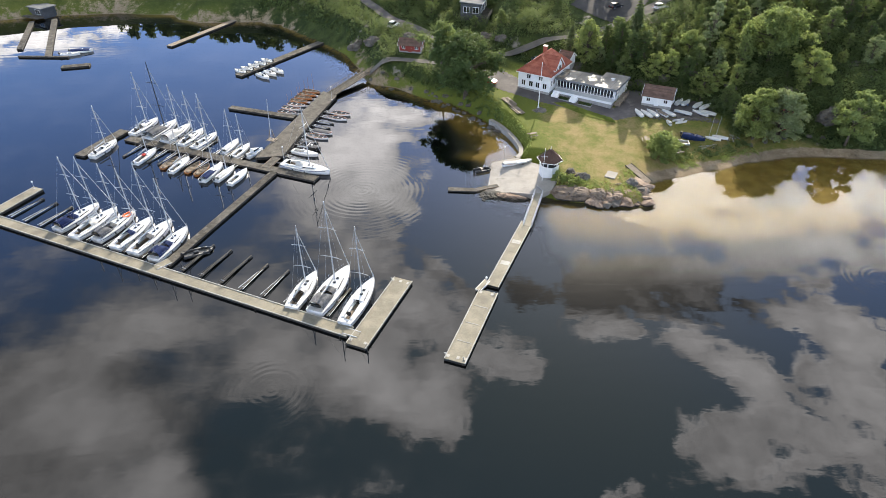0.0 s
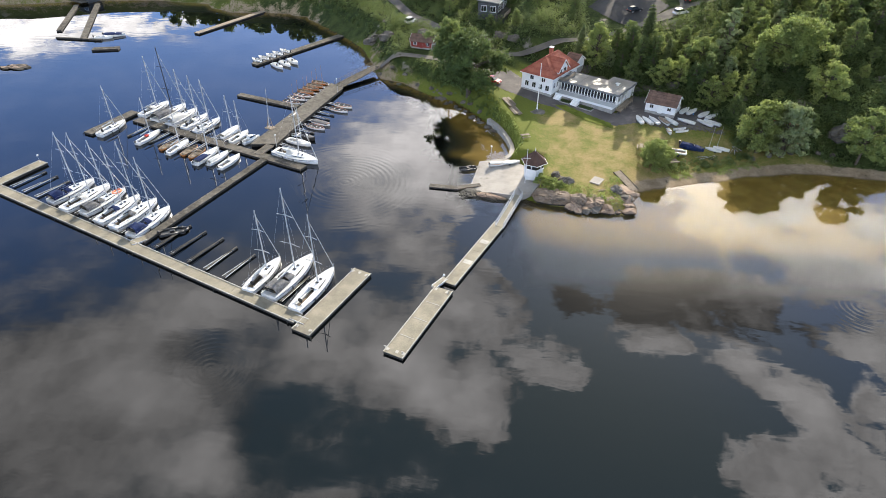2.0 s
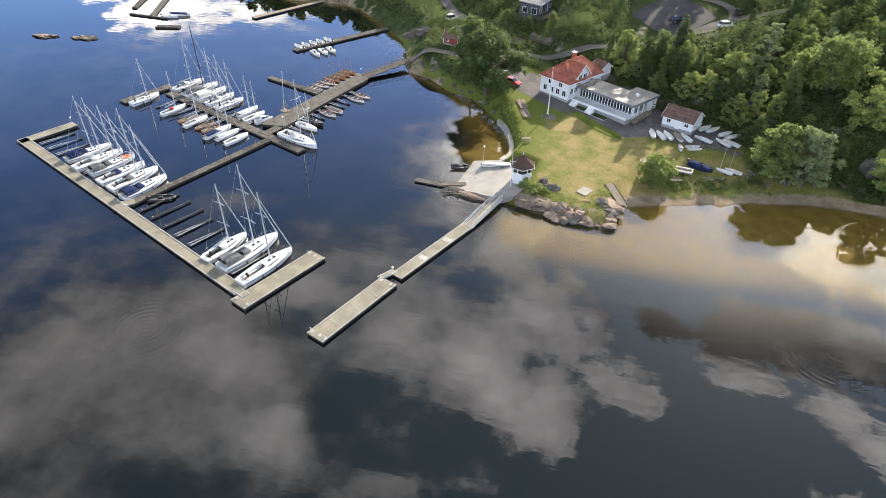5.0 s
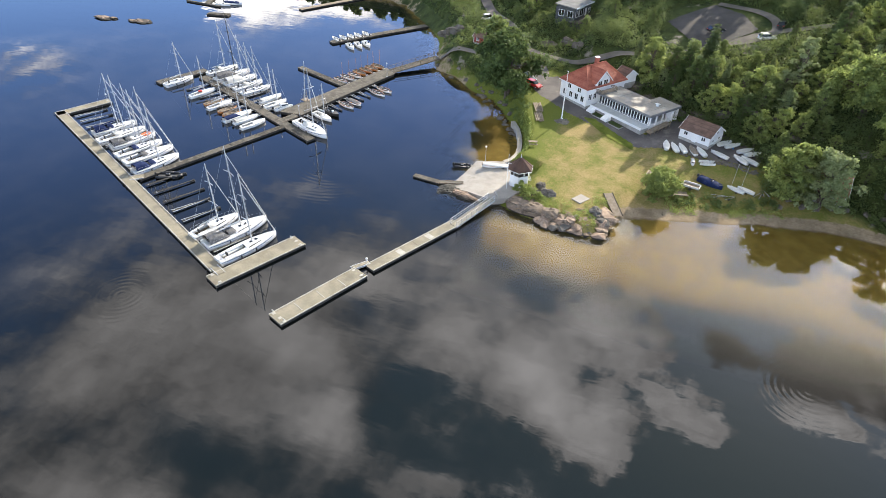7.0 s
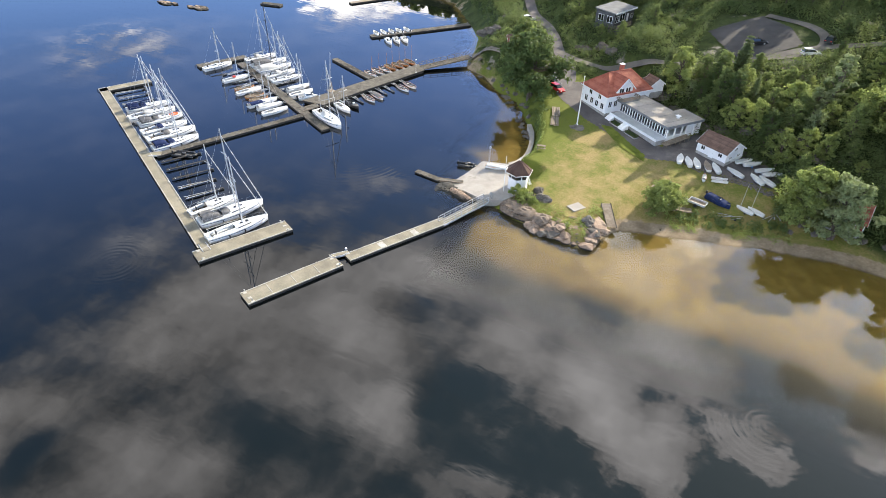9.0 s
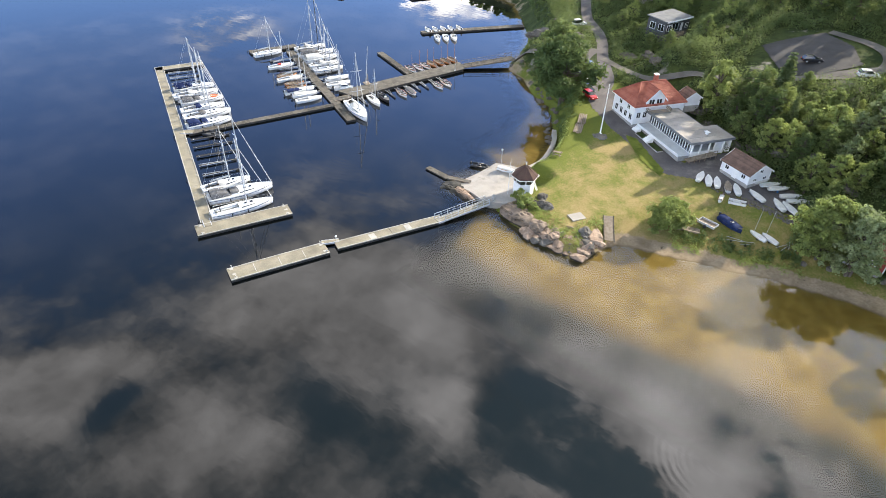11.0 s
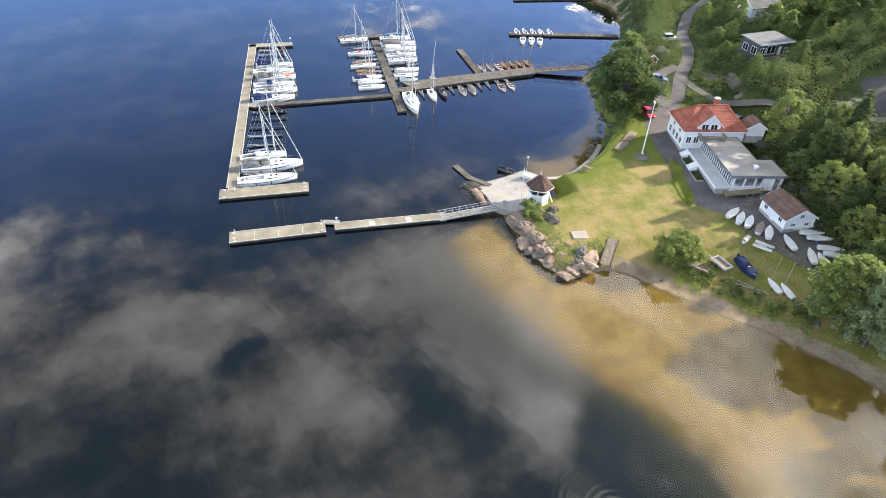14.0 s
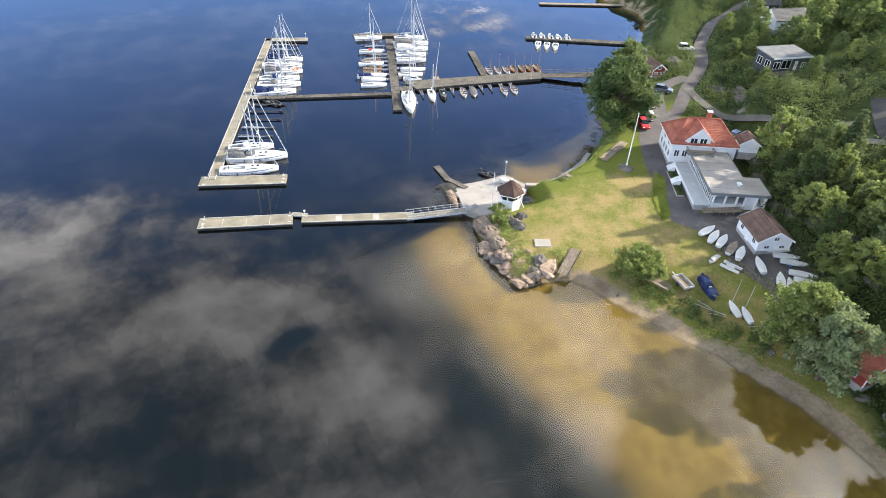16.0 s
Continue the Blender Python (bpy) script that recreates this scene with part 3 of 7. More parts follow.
def build_ground():
    xs, ys = axis(-35, 100, 0.8, -2500, 2500), axis(92, 200, 0.8, -2500, 2800)
    gx, gy = np.meshgrid(xs, ys)
    z = height(gx, gy)
    verts = np.stack([gx.ravel(), gy.ravel(), z.ravel()], 1)
    nx, ny = len(xs), len(ys)
    i = (np.arange(ny - 1)[:, None] * nx + np.arange(nx - 1)[None, :]).ravel()
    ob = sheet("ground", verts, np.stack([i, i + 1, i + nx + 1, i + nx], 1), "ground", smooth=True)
    tagged(ob, "grassy and wooded shore with a sandy beach and sea bed", "ground", kind="structure")
    x, y = verts[:, 0], verts[:, 1]
    d, behind = shore_distance(x, y), (x - 21.3) * 0.53 + (y - 143) * 0.848
    dry = 0.36 + 0.30 * S(17, 25, x) * S(138, 125, y) - 0.45 * S(20, 13, x) - 0.12 * S(40, 50, x)
    wood = np.maximum(S(15, 19, behind), S(60, 66, x) * S(7, 10, d))
    wood = np.maximum(wood, S(6, -2, x) * S(1.5, 3, d))
    wood = np.maximum(wood, S(11.5, 14, behind))
    wood = np.maximum(wood, S(7.5, 9.5, behind) * S(15, 11, x))
    sandy = S(3.8, 2.0, d) * S(34, 38, x) + 0.55 * S(4, 2, d) * S(-45, -60, x) + 0.5 * S(4.5, 2.0, d) * S(-33, -29, x) * S(-8, -15, x)
    worn = np.exp(-(((x - 24) * 0.75 + (y - 133.5) * 0.66) / 7.0) ** 2 - (((x - 24) * -0.66 + (y - 133.5) * 0.75) / 2.6) ** 2)
    worn = np.maximum(worn, np.exp(-((x - 40.5) / 3.2) ** 2 - ((y - 111.3) / 1.4) ** 2))
    dry = np.clip(dry, 0, 1) + 0.5 * worn
    kelp = S(-3.6, -0.6, d) * S(38, 35, x) * S(118, 112, y) + 0.5 * S(-5, -1, d) * S(14, 8, x) * S(112, 120, y)
    col = ob.data.color_attributes.new("kind", "FLOAT_COLOR", "POINT")
    col.data.foreach_set("color", np.stack([np.clip(dry, 0, 1.5), wood, np.clip(sandy, 0, 1), kelp], 1).ravel())
    return ob


ground = build_ground()


def build_water():
    """The fjord's surface; over deep water no bed shows through."""
    gx, gy = np.meshgrid(axis(-60, 100, 2.5, -2500, 2400), axis(60, 200, 2.5, -2500, 2400))
    x, y = gx.ravel(), gy.ravel()
    ny, nx = gx.shape
    i = (np.arange(ny - 1)[:, None] * nx + np.arange(nx - 1)[None, :]).ravel()
    ob = sheet("water", np.stack([x, y, np.zeros(len(x))], 1), np.stack([i, i + 1, i + nx + 1, i + nx], 1), "water")
    deep = S(-1.8, -2.6, height(x, y))
    ob.data.color_attributes.new("deep", "FLOAT_COLOR", "POINT").data.foreach_set("color", np.stack([deep, deep, deep, deep], 1).ravel())
    return tagged(ob, "calm dark fjord water mirroring the clouds", "water", kind="structure")


water = build_water()


LANES = []


def ribbon(name, line, width, material, label, category, lift=0.06, kind="structure"):
    """A road or path laid on the ground along a line."""
    pts = []
    for (ax, ay), (bx, by) in zip(line, line[1:]):
        n = max(2, int(math.hypot(bx - ax, by - ay) / 1.2))
        pts += [(ax + (bx - ax) * k / n, ay + (by - ay) * k / n) for k in range(n)]
    pts = np.array(pts + [line[-1]])
    LANES.append(pts)
    for _ in range(14):
        pts[1:-1] = (pts[:-2] + pts[1:-1] * 2 + pts[2:]) / 4
    way = np.gradient(pts, axis=0)
    way /= np.linalg.norm(way, axis=1)[:, None]
    side = np.stack([-way[:, 1], way[:, 0]], 1)
    verts, faces, cols = [], [], 5
    mid = height(pts[:, 0], pts[:, 1])
    for k in range(cols):
        off = (k / (cols - 1) - 0.5) * width
        p = pts + side * off
        z = np.maximum(height(p[:, 0], p[:, 1]), mid - 0.1) + lift
        verts.append(np.c_[p, z])
    verts = np.concatenate(verts)
    n = len(pts)
    for k in range(cols - 1):
        for i in range(n - 1):
            faces.append((k * n + i, k * n + i + 1, (k + 1) * n + i + 1, (k + 1) * n + i))
    return tagged(sheet(name, verts.tolist(), faces, material, smooth=True), label, category, kind=kind)


def patch(name, outline, material, label, category, lift=0.05, step=0.4):
    """A paved area draped on the ground inside an outline."""
    ps = np.array(outline)
    xs, ys = np.arange(ps[:, 0].min(), ps[:, 0].max(), step), np.arange(ps[:, 1].min(), ps[:, 1].max(), step)
    gx, gy = np.meshgrid(xs, ys)
    inside = np.zeros(gx.shape, bool)
    for i in range(len(ps)):
        (ax, ay), (bx, by) = ps[i], ps[(i + 1) % len(ps)]
        if ay != by:
            inside ^= ((ay > gy) != (by > gy)) & (gx < ax + (gy - ay) * (bx - ax) / (by - ay))
    z = height(gx, gy) + lift
    nx = len(xs)
    faces = [(j * nx + i, j * nx + i + 1, (j + 1) * nx + i + 1, (j + 1) * nx + i) for j in range(len(ys) - 1) for i in range(nx - 1)
             if inside[j, i] and inside[j, i + 1] and inside[j + 1, i] and inside[j + 1, i + 1]]
    used = sorted({v for f in faces for v in f})
    at = {v: k for k, v in enumerate(used)}
    verts = np.stack([gx.ravel(), gy.ravel(), z.ravel()], 1)[used]
    return tagged(sheet(name, verts.tolist(), [tuple(at[v] for v in f) for f in faces], material, smooth=True), label, category, kind="structure")


patch("yard", [(4, 153), (11, 158), (16.5, 150), (15, 147.5), (22, 143.5), (36, 136.5), (41, 146), (50, 144), (56, 140.5), (60, 137), (58.5, 131.5), (50, 131.4), (44, 132.2),
               (39.5, 131.4), (35.5, 130), (33, 129.4), (31, 132), (27, 134.4), (22, 137.2), (18, 139.4), (14.5, 142), (9, 146)],
      "asphalt", "patched grey asphalt yard round the club house", "yard")
patch("grass_strip", [(21.6, 139.0), (24.6, 139.2), (31.4, 133.6), (34.6, 131.2), (35.2, 128.4), (32.8, 129.4), (29.2, 131.6), (25, 135.2)], "lawn", "narrow strip of mown grass beside the asphalt path", "grass", 0.10, 0.3)
ribbon("drive", [(9, 148), (8, 154), (6.5, 160), (2, 166), (-2, 171), (-6, 178.5), (-11, 186), (-20, 193.5), (-30, 209), (-36, 230)], 3.0, "asphalt", "narrow grey asphalt lane winding uphill", "road")
ribbon("hill_road", [(-2, 171.5), (3, 169), (8.6, 167.8), (17.3, 166.5), (25.2, 166), (36, 168), (48, 174), (57, 181), (66, 183), (76, 190)], 2.1, "gravel", "gravel road behind the club house", "road", 0.10)
ribbon("shore_road", [(7, 155), (2, 159), (-4, 163), (-6.5, 169), (-6.8, 176)], 3.0, "asphalt", "asphalt side lane past the red cabin", "road", 0.08)
ribbon("pier_path", [(0, 160.5), (-8, 162.5), (-16, 164.5), (-25, 165)], 2.2, "gravel", "gravel path leading to the pier", "road", 0.10)
patch("parking", [(31.5, 183.5), (36.5, 177.5), (41.5, 172), (48, 174.5), (54, 181), (50, 189), (42, 194.5)], "tarmac", "dark asphalt parking area in the wood", "parking", 0.14)
ribbon("parking_loop", [(47, 173.6), (54, 175.5), (58.5, 180), (58, 187), (52, 192), (43, 195)], 2.4, "gravel", "gravel track looping round the parking", "road", 0.11)
patch("layby", [(-20.5, 186), (-14, 185), (-12, 189), (-18, 192), (-22, 190)], "gravel", "gravel lay-by beside the lane", "parking", 0.12)

# ---- docks ----
def local(a, b):
    """A frame with its x along a to b, at a on the water."""
    return Matrix.Translation((a[0], a[1], 0)) @ Matrix.Rotation(math.atan2(b[1] - a[1], b[0] - a[0]), 4, "Z"), math.hypot(b[0] - a[0], b[1] - a[1])


def pontoon(a, b, width, label, material="concrete", top=0.5, side=1, kerb=True, pieces=1, tone=""):
    """A floating pontoon whose edge runs from a to b; it lies on that side (1: left) of the line."""
    m, length = local(a, b)
    ob = thing("pontoon", m, label, "pontoon", "floating docks")
    y0, y1 = (0, width) if side > 0 else (-width, 0)
    part("float", box(B(), 0.05, length - 0.05, y0 + 0.06, y1 - 0.06, -0.35, top - 0.12), "dark", ob, "dark wet float")
    step = length / pieces
    for k in range(pieces):
        part("deck", box(B(), k * step + 0.015, (k + 1) * step - 0.015, y0, y1, top - 0.12, top, 0.02), material, ob)
    if kerb:
        for y in (y0 + 0.02, y1 - 0.17):
            part("edge_beam", box(B(), 0.02, length - 0.02, y, y + 0.15, top + 0.003, top + 0.09, 0.015), "pale_edge", ob, "pale timber edge beam")
    return ob


pontoon((-18.3, 62.7), (-91, 94.0), 2.2, "long grey concrete breakwater pontoon with wet stains", side=-1, pieces=6)
pontoon((-91, 94.0), (-86.6, 105.4), 2.6, "concrete breakwater arm with a lamp", side=-1, pieces=1)
pontoon((-18.3, 61.5), (-12.3, 76.6), 3.3, "olive concrete pontoon finger with pale edges", side=-1)
pontoon((-4.2, 58.5), (1.35, 73.5), 3.2, "olive concrete outer pontoon with pale edges", side=-1)
pontoon((2.5, 74.7), (10.0, 93.0), 2.2, "narrow concrete pontoon leading ashore", side=-1, pieces=2)
pontoon((-51.6, 80.0), (-40.5, 111.8), 1.7, "weathered timber walkway between the docks", "deck", side=-1, kerb=False, pieces=5)
pontoon((-30.7, 107.6), (-77.3, 126.3), 2.2, "weathered timber mooring dock", "deck", side=-1, kerb=False, pieces=7)
pontoon((-85.2, 119.2), (-80.5, 132.0), 2.7, "pale timber cross float at the dock's end", "deck", side=-1, kerb=False, pieces=2)
pontoon((-58.5, 144.0), (-41, 138.0), 1.8, "narrow timber finger float", "deck", side=1, kerb=False, pieces=3)
pontoon((-61.0, 166.0), (-42.5, 195.0), 2.6, "far timber boat float", "deck", side=1, kerb=False, pieces=4)


def pier():
    ob = thing("pier", Matrix.Identity(4), "wide weathered plank pier on piles", "pier", "floating docks")
    top = 0.75
    outline = [(-45.0, 117.2), (-39.2, 118.0), (-37.4, 128.0), (-32.2, 151.5), (-36.2, 154.4)]
    part("deck", prism(B(), outline, top - 0.16, top), "deck", ob)
    part("frame_timber", prism(B(), [((x + 38) * 0.97 - 38, (y - 136) * 0.985 + 136) for x, y in outline], -0.2, top - 0.165), "dark", ob, "dark timber framing")
    return ob


pier()

# ---- boats ----
def hull_points(length, beam, free, stern=0.75, full=0.42, spring=0.18, stations=14):
    """Half-breadth and sheer of a hull from stern to bow."""
    rows = []
    for i in range(stations + 1):
        s = i / stations
        if s < full:
            b = stern + (1 - stern) * math.sin(s / full * math.pi / 2)
        else:
            b = math.cos((s - full) / (1 - full) * math.pi / 2) ** 0.75
        z = free + spring * (max(0, s - 0.35) / 0.65) ** 2 + 0.05 * (1 - s)
        rows.append(((s - 0.5) * length, max(b, 0.012) * beam / 2, z, s))
    return rows


def hull(length, beam, free, draft=0.35, open_boat=False, **shape):
    """The outer skin with its transom; an open boat has its rim too."""
    bm, rows, rings = B(), hull_points(length, beam, free, **shape), []
    for x, b, z, s in rows:
        rake = 0.25 * free * max(0, s - 0.6)
        prof = [(0.0, -draft * (1 - 0.7 * s ** 3)), (0.55, -draft * 0.75 * (1 - s ** 3)), (0.86, 0.02), (0.96, z * 0.5), (1.0, z)]
        right = [bm.verts.new((x - rake * (1 - max(0, q) / z), b * f, q)) for f, q in prof]
        left = [bm.verts.new((x - rake * (1 - max(0, q) / z), -b * f, q)) for f, q in prof[1:]]
        rings.append(left[::-1] + right)
    for a, c in zip(rings, rings[1:]):
        for i in range(len(a) - 1):
            bm.faces.new((a[i], a[i + 1], c[i + 1], c[i]))
    bm.faces.new(rings[0][::-1])
    if open_boat:
        inner = []
        for (x, b, z, s) in rows:
            k = max(b - 0.05, 0.006)
            prof = [(-1, z), (-0.9, z * 0.55), (-0.6, 0.12), (0.6, 0.12), (0.9, z * 0.55), (1, z)]
            inner.append([bm.verts.new((x * 0.98, k * f, q)) for f, q in (prof[0], prof[-1])])
        for r, q, r2, q2 in zip(rings, inner, rings[1:], inner[1:]):
            bm.faces.new((r[-1], q[-1], q2[-1], r2[-1]))
            bm.faces.new((q[0], r[0], r2[0], q2[0]))
    return bm


def lining(length, beam, free, **shape):
    """The inner skin of an open boat."""
    bm, inner = B(), []
    for x, b, z, s in hull_points(length, beam, free, **shape):
        k = max(b - 0.05, 0.006)
        prof = [(-1, z), (-0.9, z * 0.55), (-0.6, 0.12), (0.6, 0.12), (0.9, z * 0.55), (1, z)]
        inner.append([bm.verts.new((x * 0.98, k * f, q)) for f, q in prof])
    for a, c in zip(inner, inner[1:]):
        for i in range(len(a) - 1):
            bm.faces.new((a[i + 1], a[i], c[i], c[i + 1]))
    bm.faces.new(inner[0])
    return bm


def deck_mesh(length, beam, free, drop=0.04, crown=0.05, well=None, wide=0.5, **shape):
    """The deck with its camber; a well is left open between two stations."""
    bm, rows = B(), hull_points(length, beam, free, **shape)
    rings = [[bm.verts.new((x, b * f * 0.985, z - drop + crown * (1 - f * f))) for f in (-1, -wide, 0, wide, 1)] for x, b, z, s in rows]
    for k, (a, c) in enumerate(zip(rings, rings[1:])):
        for i in range(4):
            if well and well[0] <= k < well[1] and i in (1, 2):
                continue
            bm.faces.new((a[i], c[i], c[i + 1], a[i + 1]))
    return bm


def trunk(x0, x1, w0, w1, z0, h0_, h1, inset=0.12):
    """A coachroof: wider and higher aft, rounded at the corners."""
    bm, rings = B(), []
    for s in (0, 0.08, 0.5, 0.9, 1.0):
        x = x0 + (x1 - x0) * s
        w, hh = w0 + (w1 - w0) * s, (h0_ + (h1 - h0_) * s) * (0.25 if s == 1.0 else 1)
        rings.append([bm.verts.new(p) for p in ((x, -w, z0), (x, -w + inset, z0 + hh * 0.85), (x, -w * 0.5, z0 + hh), (x, w * 0.5, z0 + hh), (x, w - inset, z0 + hh * 0.85), (x, w, z0))])
    for a, c in zip(rings, rings[1:]):
        for i in range(5):
            bm.faces.new((a[i], c[i], c[i + 1], a[i + 1]))
    bm.faces.new(rings[0])
    bm.faces.new(rings[-1][::-1])
    return bm


def hood(x0, x1, w, z0, hgt, arc=8):
    """A canvas hood on hoops, open aft."""
    bm, rings = B(), []
    for s, k in ((0.0, 0.96), (0.35, 1.0), (0.7, 0.85), (1.0, 0.15)):
        x = x0 + (x1 - x0) * s
        rings.append([bm.verts.new((x, -w * math.cos(math.pi * i / arc), z0 + hgt * k * math.sin(math.pi * i / arc) ** 0.6)) for i in range(arc + 1)])
    for a, c in zip(rings, rings[1:]):
        for i in range(arc):
            bm.faces.new((a[i], c[i], c[i + 1], a[i + 1]))
    return bm


def rig(ob, length, beam, free, mast_x, mast_h, material="alu", spreaders=2, boom="pale_canvas", furled=True, backstay=True):
    top = (mast_x - 0.012 * mast_h, 0, mast_h)
    mast = part("mast", tube(B(), (mast_x, 0, free), top, 0.12, 0.08, 8), material, ob)
    for k in range(spreaders):
        z = free + (mast_h - free) * (k + 1) / (spreaders + 0.9)
        w = beam * (0.50 - 0.10 * k)
        part("spreader", tube(B(), (mast_x - 0.25, -w, z), (mast_x - 0.02, 0, z), 0.05, 0.065, 5), material, mast)
        part("spreader", tube(B(), (mast_x - 0.25, w, z), (mast_x - 0.02, 0, z), 0.05, 0.065, 5), material, mast)
    if boom:
        n, long = part("boom", tube(B(), (mast_x - 0.1, 0, free + 1.15), (mast_x - 0.40 * length, 0, free + 1.05), 0.07, 0.06, 6), material, ob), 0.38 * length
        part("sail_cover", tube(B(), (mast_x - 0.15, 0, free + 1.30), (mast_x - 0.1 - long, 0, free + 1.15), 0.17, 0.09, 7), boom, n, "stowed sail in its cover")
    bow = (length * 0.485, 0, free + 0.2)
    fore = (top[0], 0, mast_h * 0.93)
    part("forestay", tube(B(), bow, fore, 0.075 if furled else 0.014, 0.045 if furled else 0.014, 5), "pale_canvas" if furled else "alu", ob, "furled headsail on the forestay" if furled else "")
    if backstay:
        part("backstay", tube(B(), (-length * 0.49, 0, free + 0.1), top, 0.012, 0.012, 4), "alu", ob)
    for sgn in (-1, 1):
        part("shroud", tube(B(), (mast_x - 0.25, sgn * beam * 0.42, free + 0.1), (mast_x - 0.1, sgn * 0.05, mast_h * 0.92), 0.012, 0.012, 4), "alu", ob)
    return mast


def rails(ob, length, beam, free):
    rows = hull_points(length, beam, free)
    for sgn in (-1, 1):
        bm, last = B(), None
        for x, b, z, s in rows[1::2]:
            p = Vector((x, sgn * b * 0.95, z))
            tube(bm, p, p + Vector((0, 0, 0.6)), 0.013, 0.013, 4)
            if last:
                tube(bm, last + Vector((0, 0, 0.6)), p + Vector((0, 0, 0.6)), 0.009, 0.009, 4)
            last = p
        part("guard_rail", bm, "alu", ob, "steel guard rail")


def yacht(x, y, a, length, label, beam=None, canvas="navy", bimini=False, cover="pale_canvas", mast_h=None, mast_mat="alu", dark_stripe=True, z=0.0, cockpit_cover=None, group="moored sailing yachts", mooring=0, raft=False, furled=True):
    """Bow along local x."""
    beam = beam or 0.30 * length + 0.15
    free = 0.07 * length + 0.22
    ob = thing("sailing_yacht", pose(x, y, z, 0, 0, a), label, "sailing yacht", group)
    h = part("hull", hull(length, beam, free), "hull", ob, "white glass-fibre hull", smooth=True)
    if dark_stripe:
        rows = hull_points(length, beam * 1.012, free)
        for sgn in (-1, 1):
            bm = B()
            strip = [[bm.verts.new((px, sgn * pb * 0.985, pz * f)) for f in (0.72, 0.80)] for px, pb, pz, s in rows[:-1]]
            for p, q in zip(strip, strip[1:]):
                bm.faces.new((p[0], q[0], q[1], p[1]))
            part("stripe", bm, "navy", h, "dark blue stripe")
    part("deck", deck_mesh(length, beam, free, well=(1, 6), wide=0.46), "boat_deck", ob, smooth=True)
    cab = part("coachroof", trunk(-0.06 * length, 0.27 * length, beam * 0.32, beam * 0.17, free - 0.02, 0.42, 0.26), "hull", ob)
    for sgn in (-1, 1):
        bm = B()
        q = [(-0.03, 0.325, 0.12), (0.2, 0.215, 0.10), (0.2, 0.205, 0.20), (-0.03, 0.305, 0.27)]
        bm.faces.new([bm.verts.new((fx * length, sgn * (beam * fw + 0.012), free + fz)) for fx, fw, fz in (q if sgn < 0 else q[::-1])])
        part("window", bm, "smoked", cab, "dark cabin window")
    for fx in (0.06, 0.15, 0.34):
        part("hatch", box(B(), fx * length - 0.24, fx * length + 0.24, -0.24, 0.24, free + (0.38 if fx < 0.3 else 0.05), free + (0.43 if fx < 0.3 else 0.1), 0.02), "smoked", ob, "smoked deck hatch")
    part("cockpit_sole", box(B(), -0.44 * length, -0.07 * length, -beam * 0.22, beam * 0.22, free - 0.52, free - 0.46), "cockpit", ob, "teak cockpit floor")
    part("companionway", box(B(), -0.068 * length, -0.058 * length, -0.28, 0.28, free - 0.4, free + 0.36), "smoked", cab, "dark companionway door")
    part("bulkhead", box(B(), -0.064 * length, -0.052 * length, -beam * 0.24, beam * 0.24, free - 0.5, free - 0.03), "boat_deck", ob)
    for sgn in (-1, 1):
        y0, y1 = sorted((sgn * beam * 0.2, sgn * beam * 0.30))
        part("coaming", box(B(), -0.42 * length, -0.06 * length, y0, y1, free - 0.5, free + 0.22, 0.05), "hull", ob)
        part("bench", box(B(), -0.40 * length, -0.07 * length, min(sgn * beam * 0.11, y0 if sgn > 0 else y1), max(sgn * beam * 0.11, y0 if sgn > 0 else y1), free - 0.46, free - 0.16, 0.02), "cockpit" if canvas else "boat_deck", ob, "slatted cockpit bench")
    part("steering_pedestal", tube(B(), (-0.33 * length, 0, free - 0.46), (-0.33 * length, 0, free + 0.5), 0.09, 0.06), "boat_deck", ob)
    part("wheel", tube(B(), (-0.345 * length, 0, free + 0.3), (-0.352 * length, 0, free + 0.3), 0.42, 0.42, 14), "black", ob)
    if canvas:
        part("spray_hood", hood(-0.17 * length, -0.02 * length, beam * 0.30, free + 0.12, 0.85), canvas, ob, {"navy": "navy canvas spray hood", "grey_canvas": "grey canvas spray hood"}.get(canvas, "pale canvas spray hood"), smooth=True)
    if bimini:
        part("cockpit_tent", hood(-0.46 * length, -0.16 * length, beam * 0.34, free + 0.1, 1.25), canvas or "grey_canvas", ob, "canvas cockpit tent", smooth=True)
        part("tent_window", box(B(), -0.465 * length, -0.455 * length, -beam * 0.2, beam * 0.2, free + 0.45, free + 0.95), "smoked", ob, "clear tent window")
    if cockpit_cover:
        part("boat_cover", hood(-0.46 * length, 0.08 * length, beam * 0.36, free, 1.35), cockpit_cover, ob, "grey tarpaulin over the boom", smooth=True)
    rig(ob, length, beam, free, 0.08 * length, mast_h or 1.28 * length + 0.5, mast_mat, boom=None if cockpit_cover else cover, furled=furled)
    rails(ob, length, beam, free)
    bm = B()
    for sgn in (-1, 1):
        tube(bm, (0.44 * length, sgn * 0.22, free + 0.2), (0.5 * length, 0, free + 0.75), 0.016, 0.016, 4)
        part("stern_post", tube(B(), (-0.49 * length, sgn * beam * 0.33, free), (-0.49 * length, sgn * beam * 0.33, free + 0.65), 0.016, 0.016, 4), "alu", ob)
    part("pulpit", bm, "alu", ob)
    for fx, sgn in ((-0.2, 1), (0.05, 1), (-0.2, -1), (0.05, -1)):
        k = beam / 2 + 0.1
        part("fender", tube(B(), (fx * length, sgn * k, free * 0.25), (fx * length, sgn * k, free * 0.8), 0.11, 0.11, 7), "hull" if sgn > 0 else "black", ob)
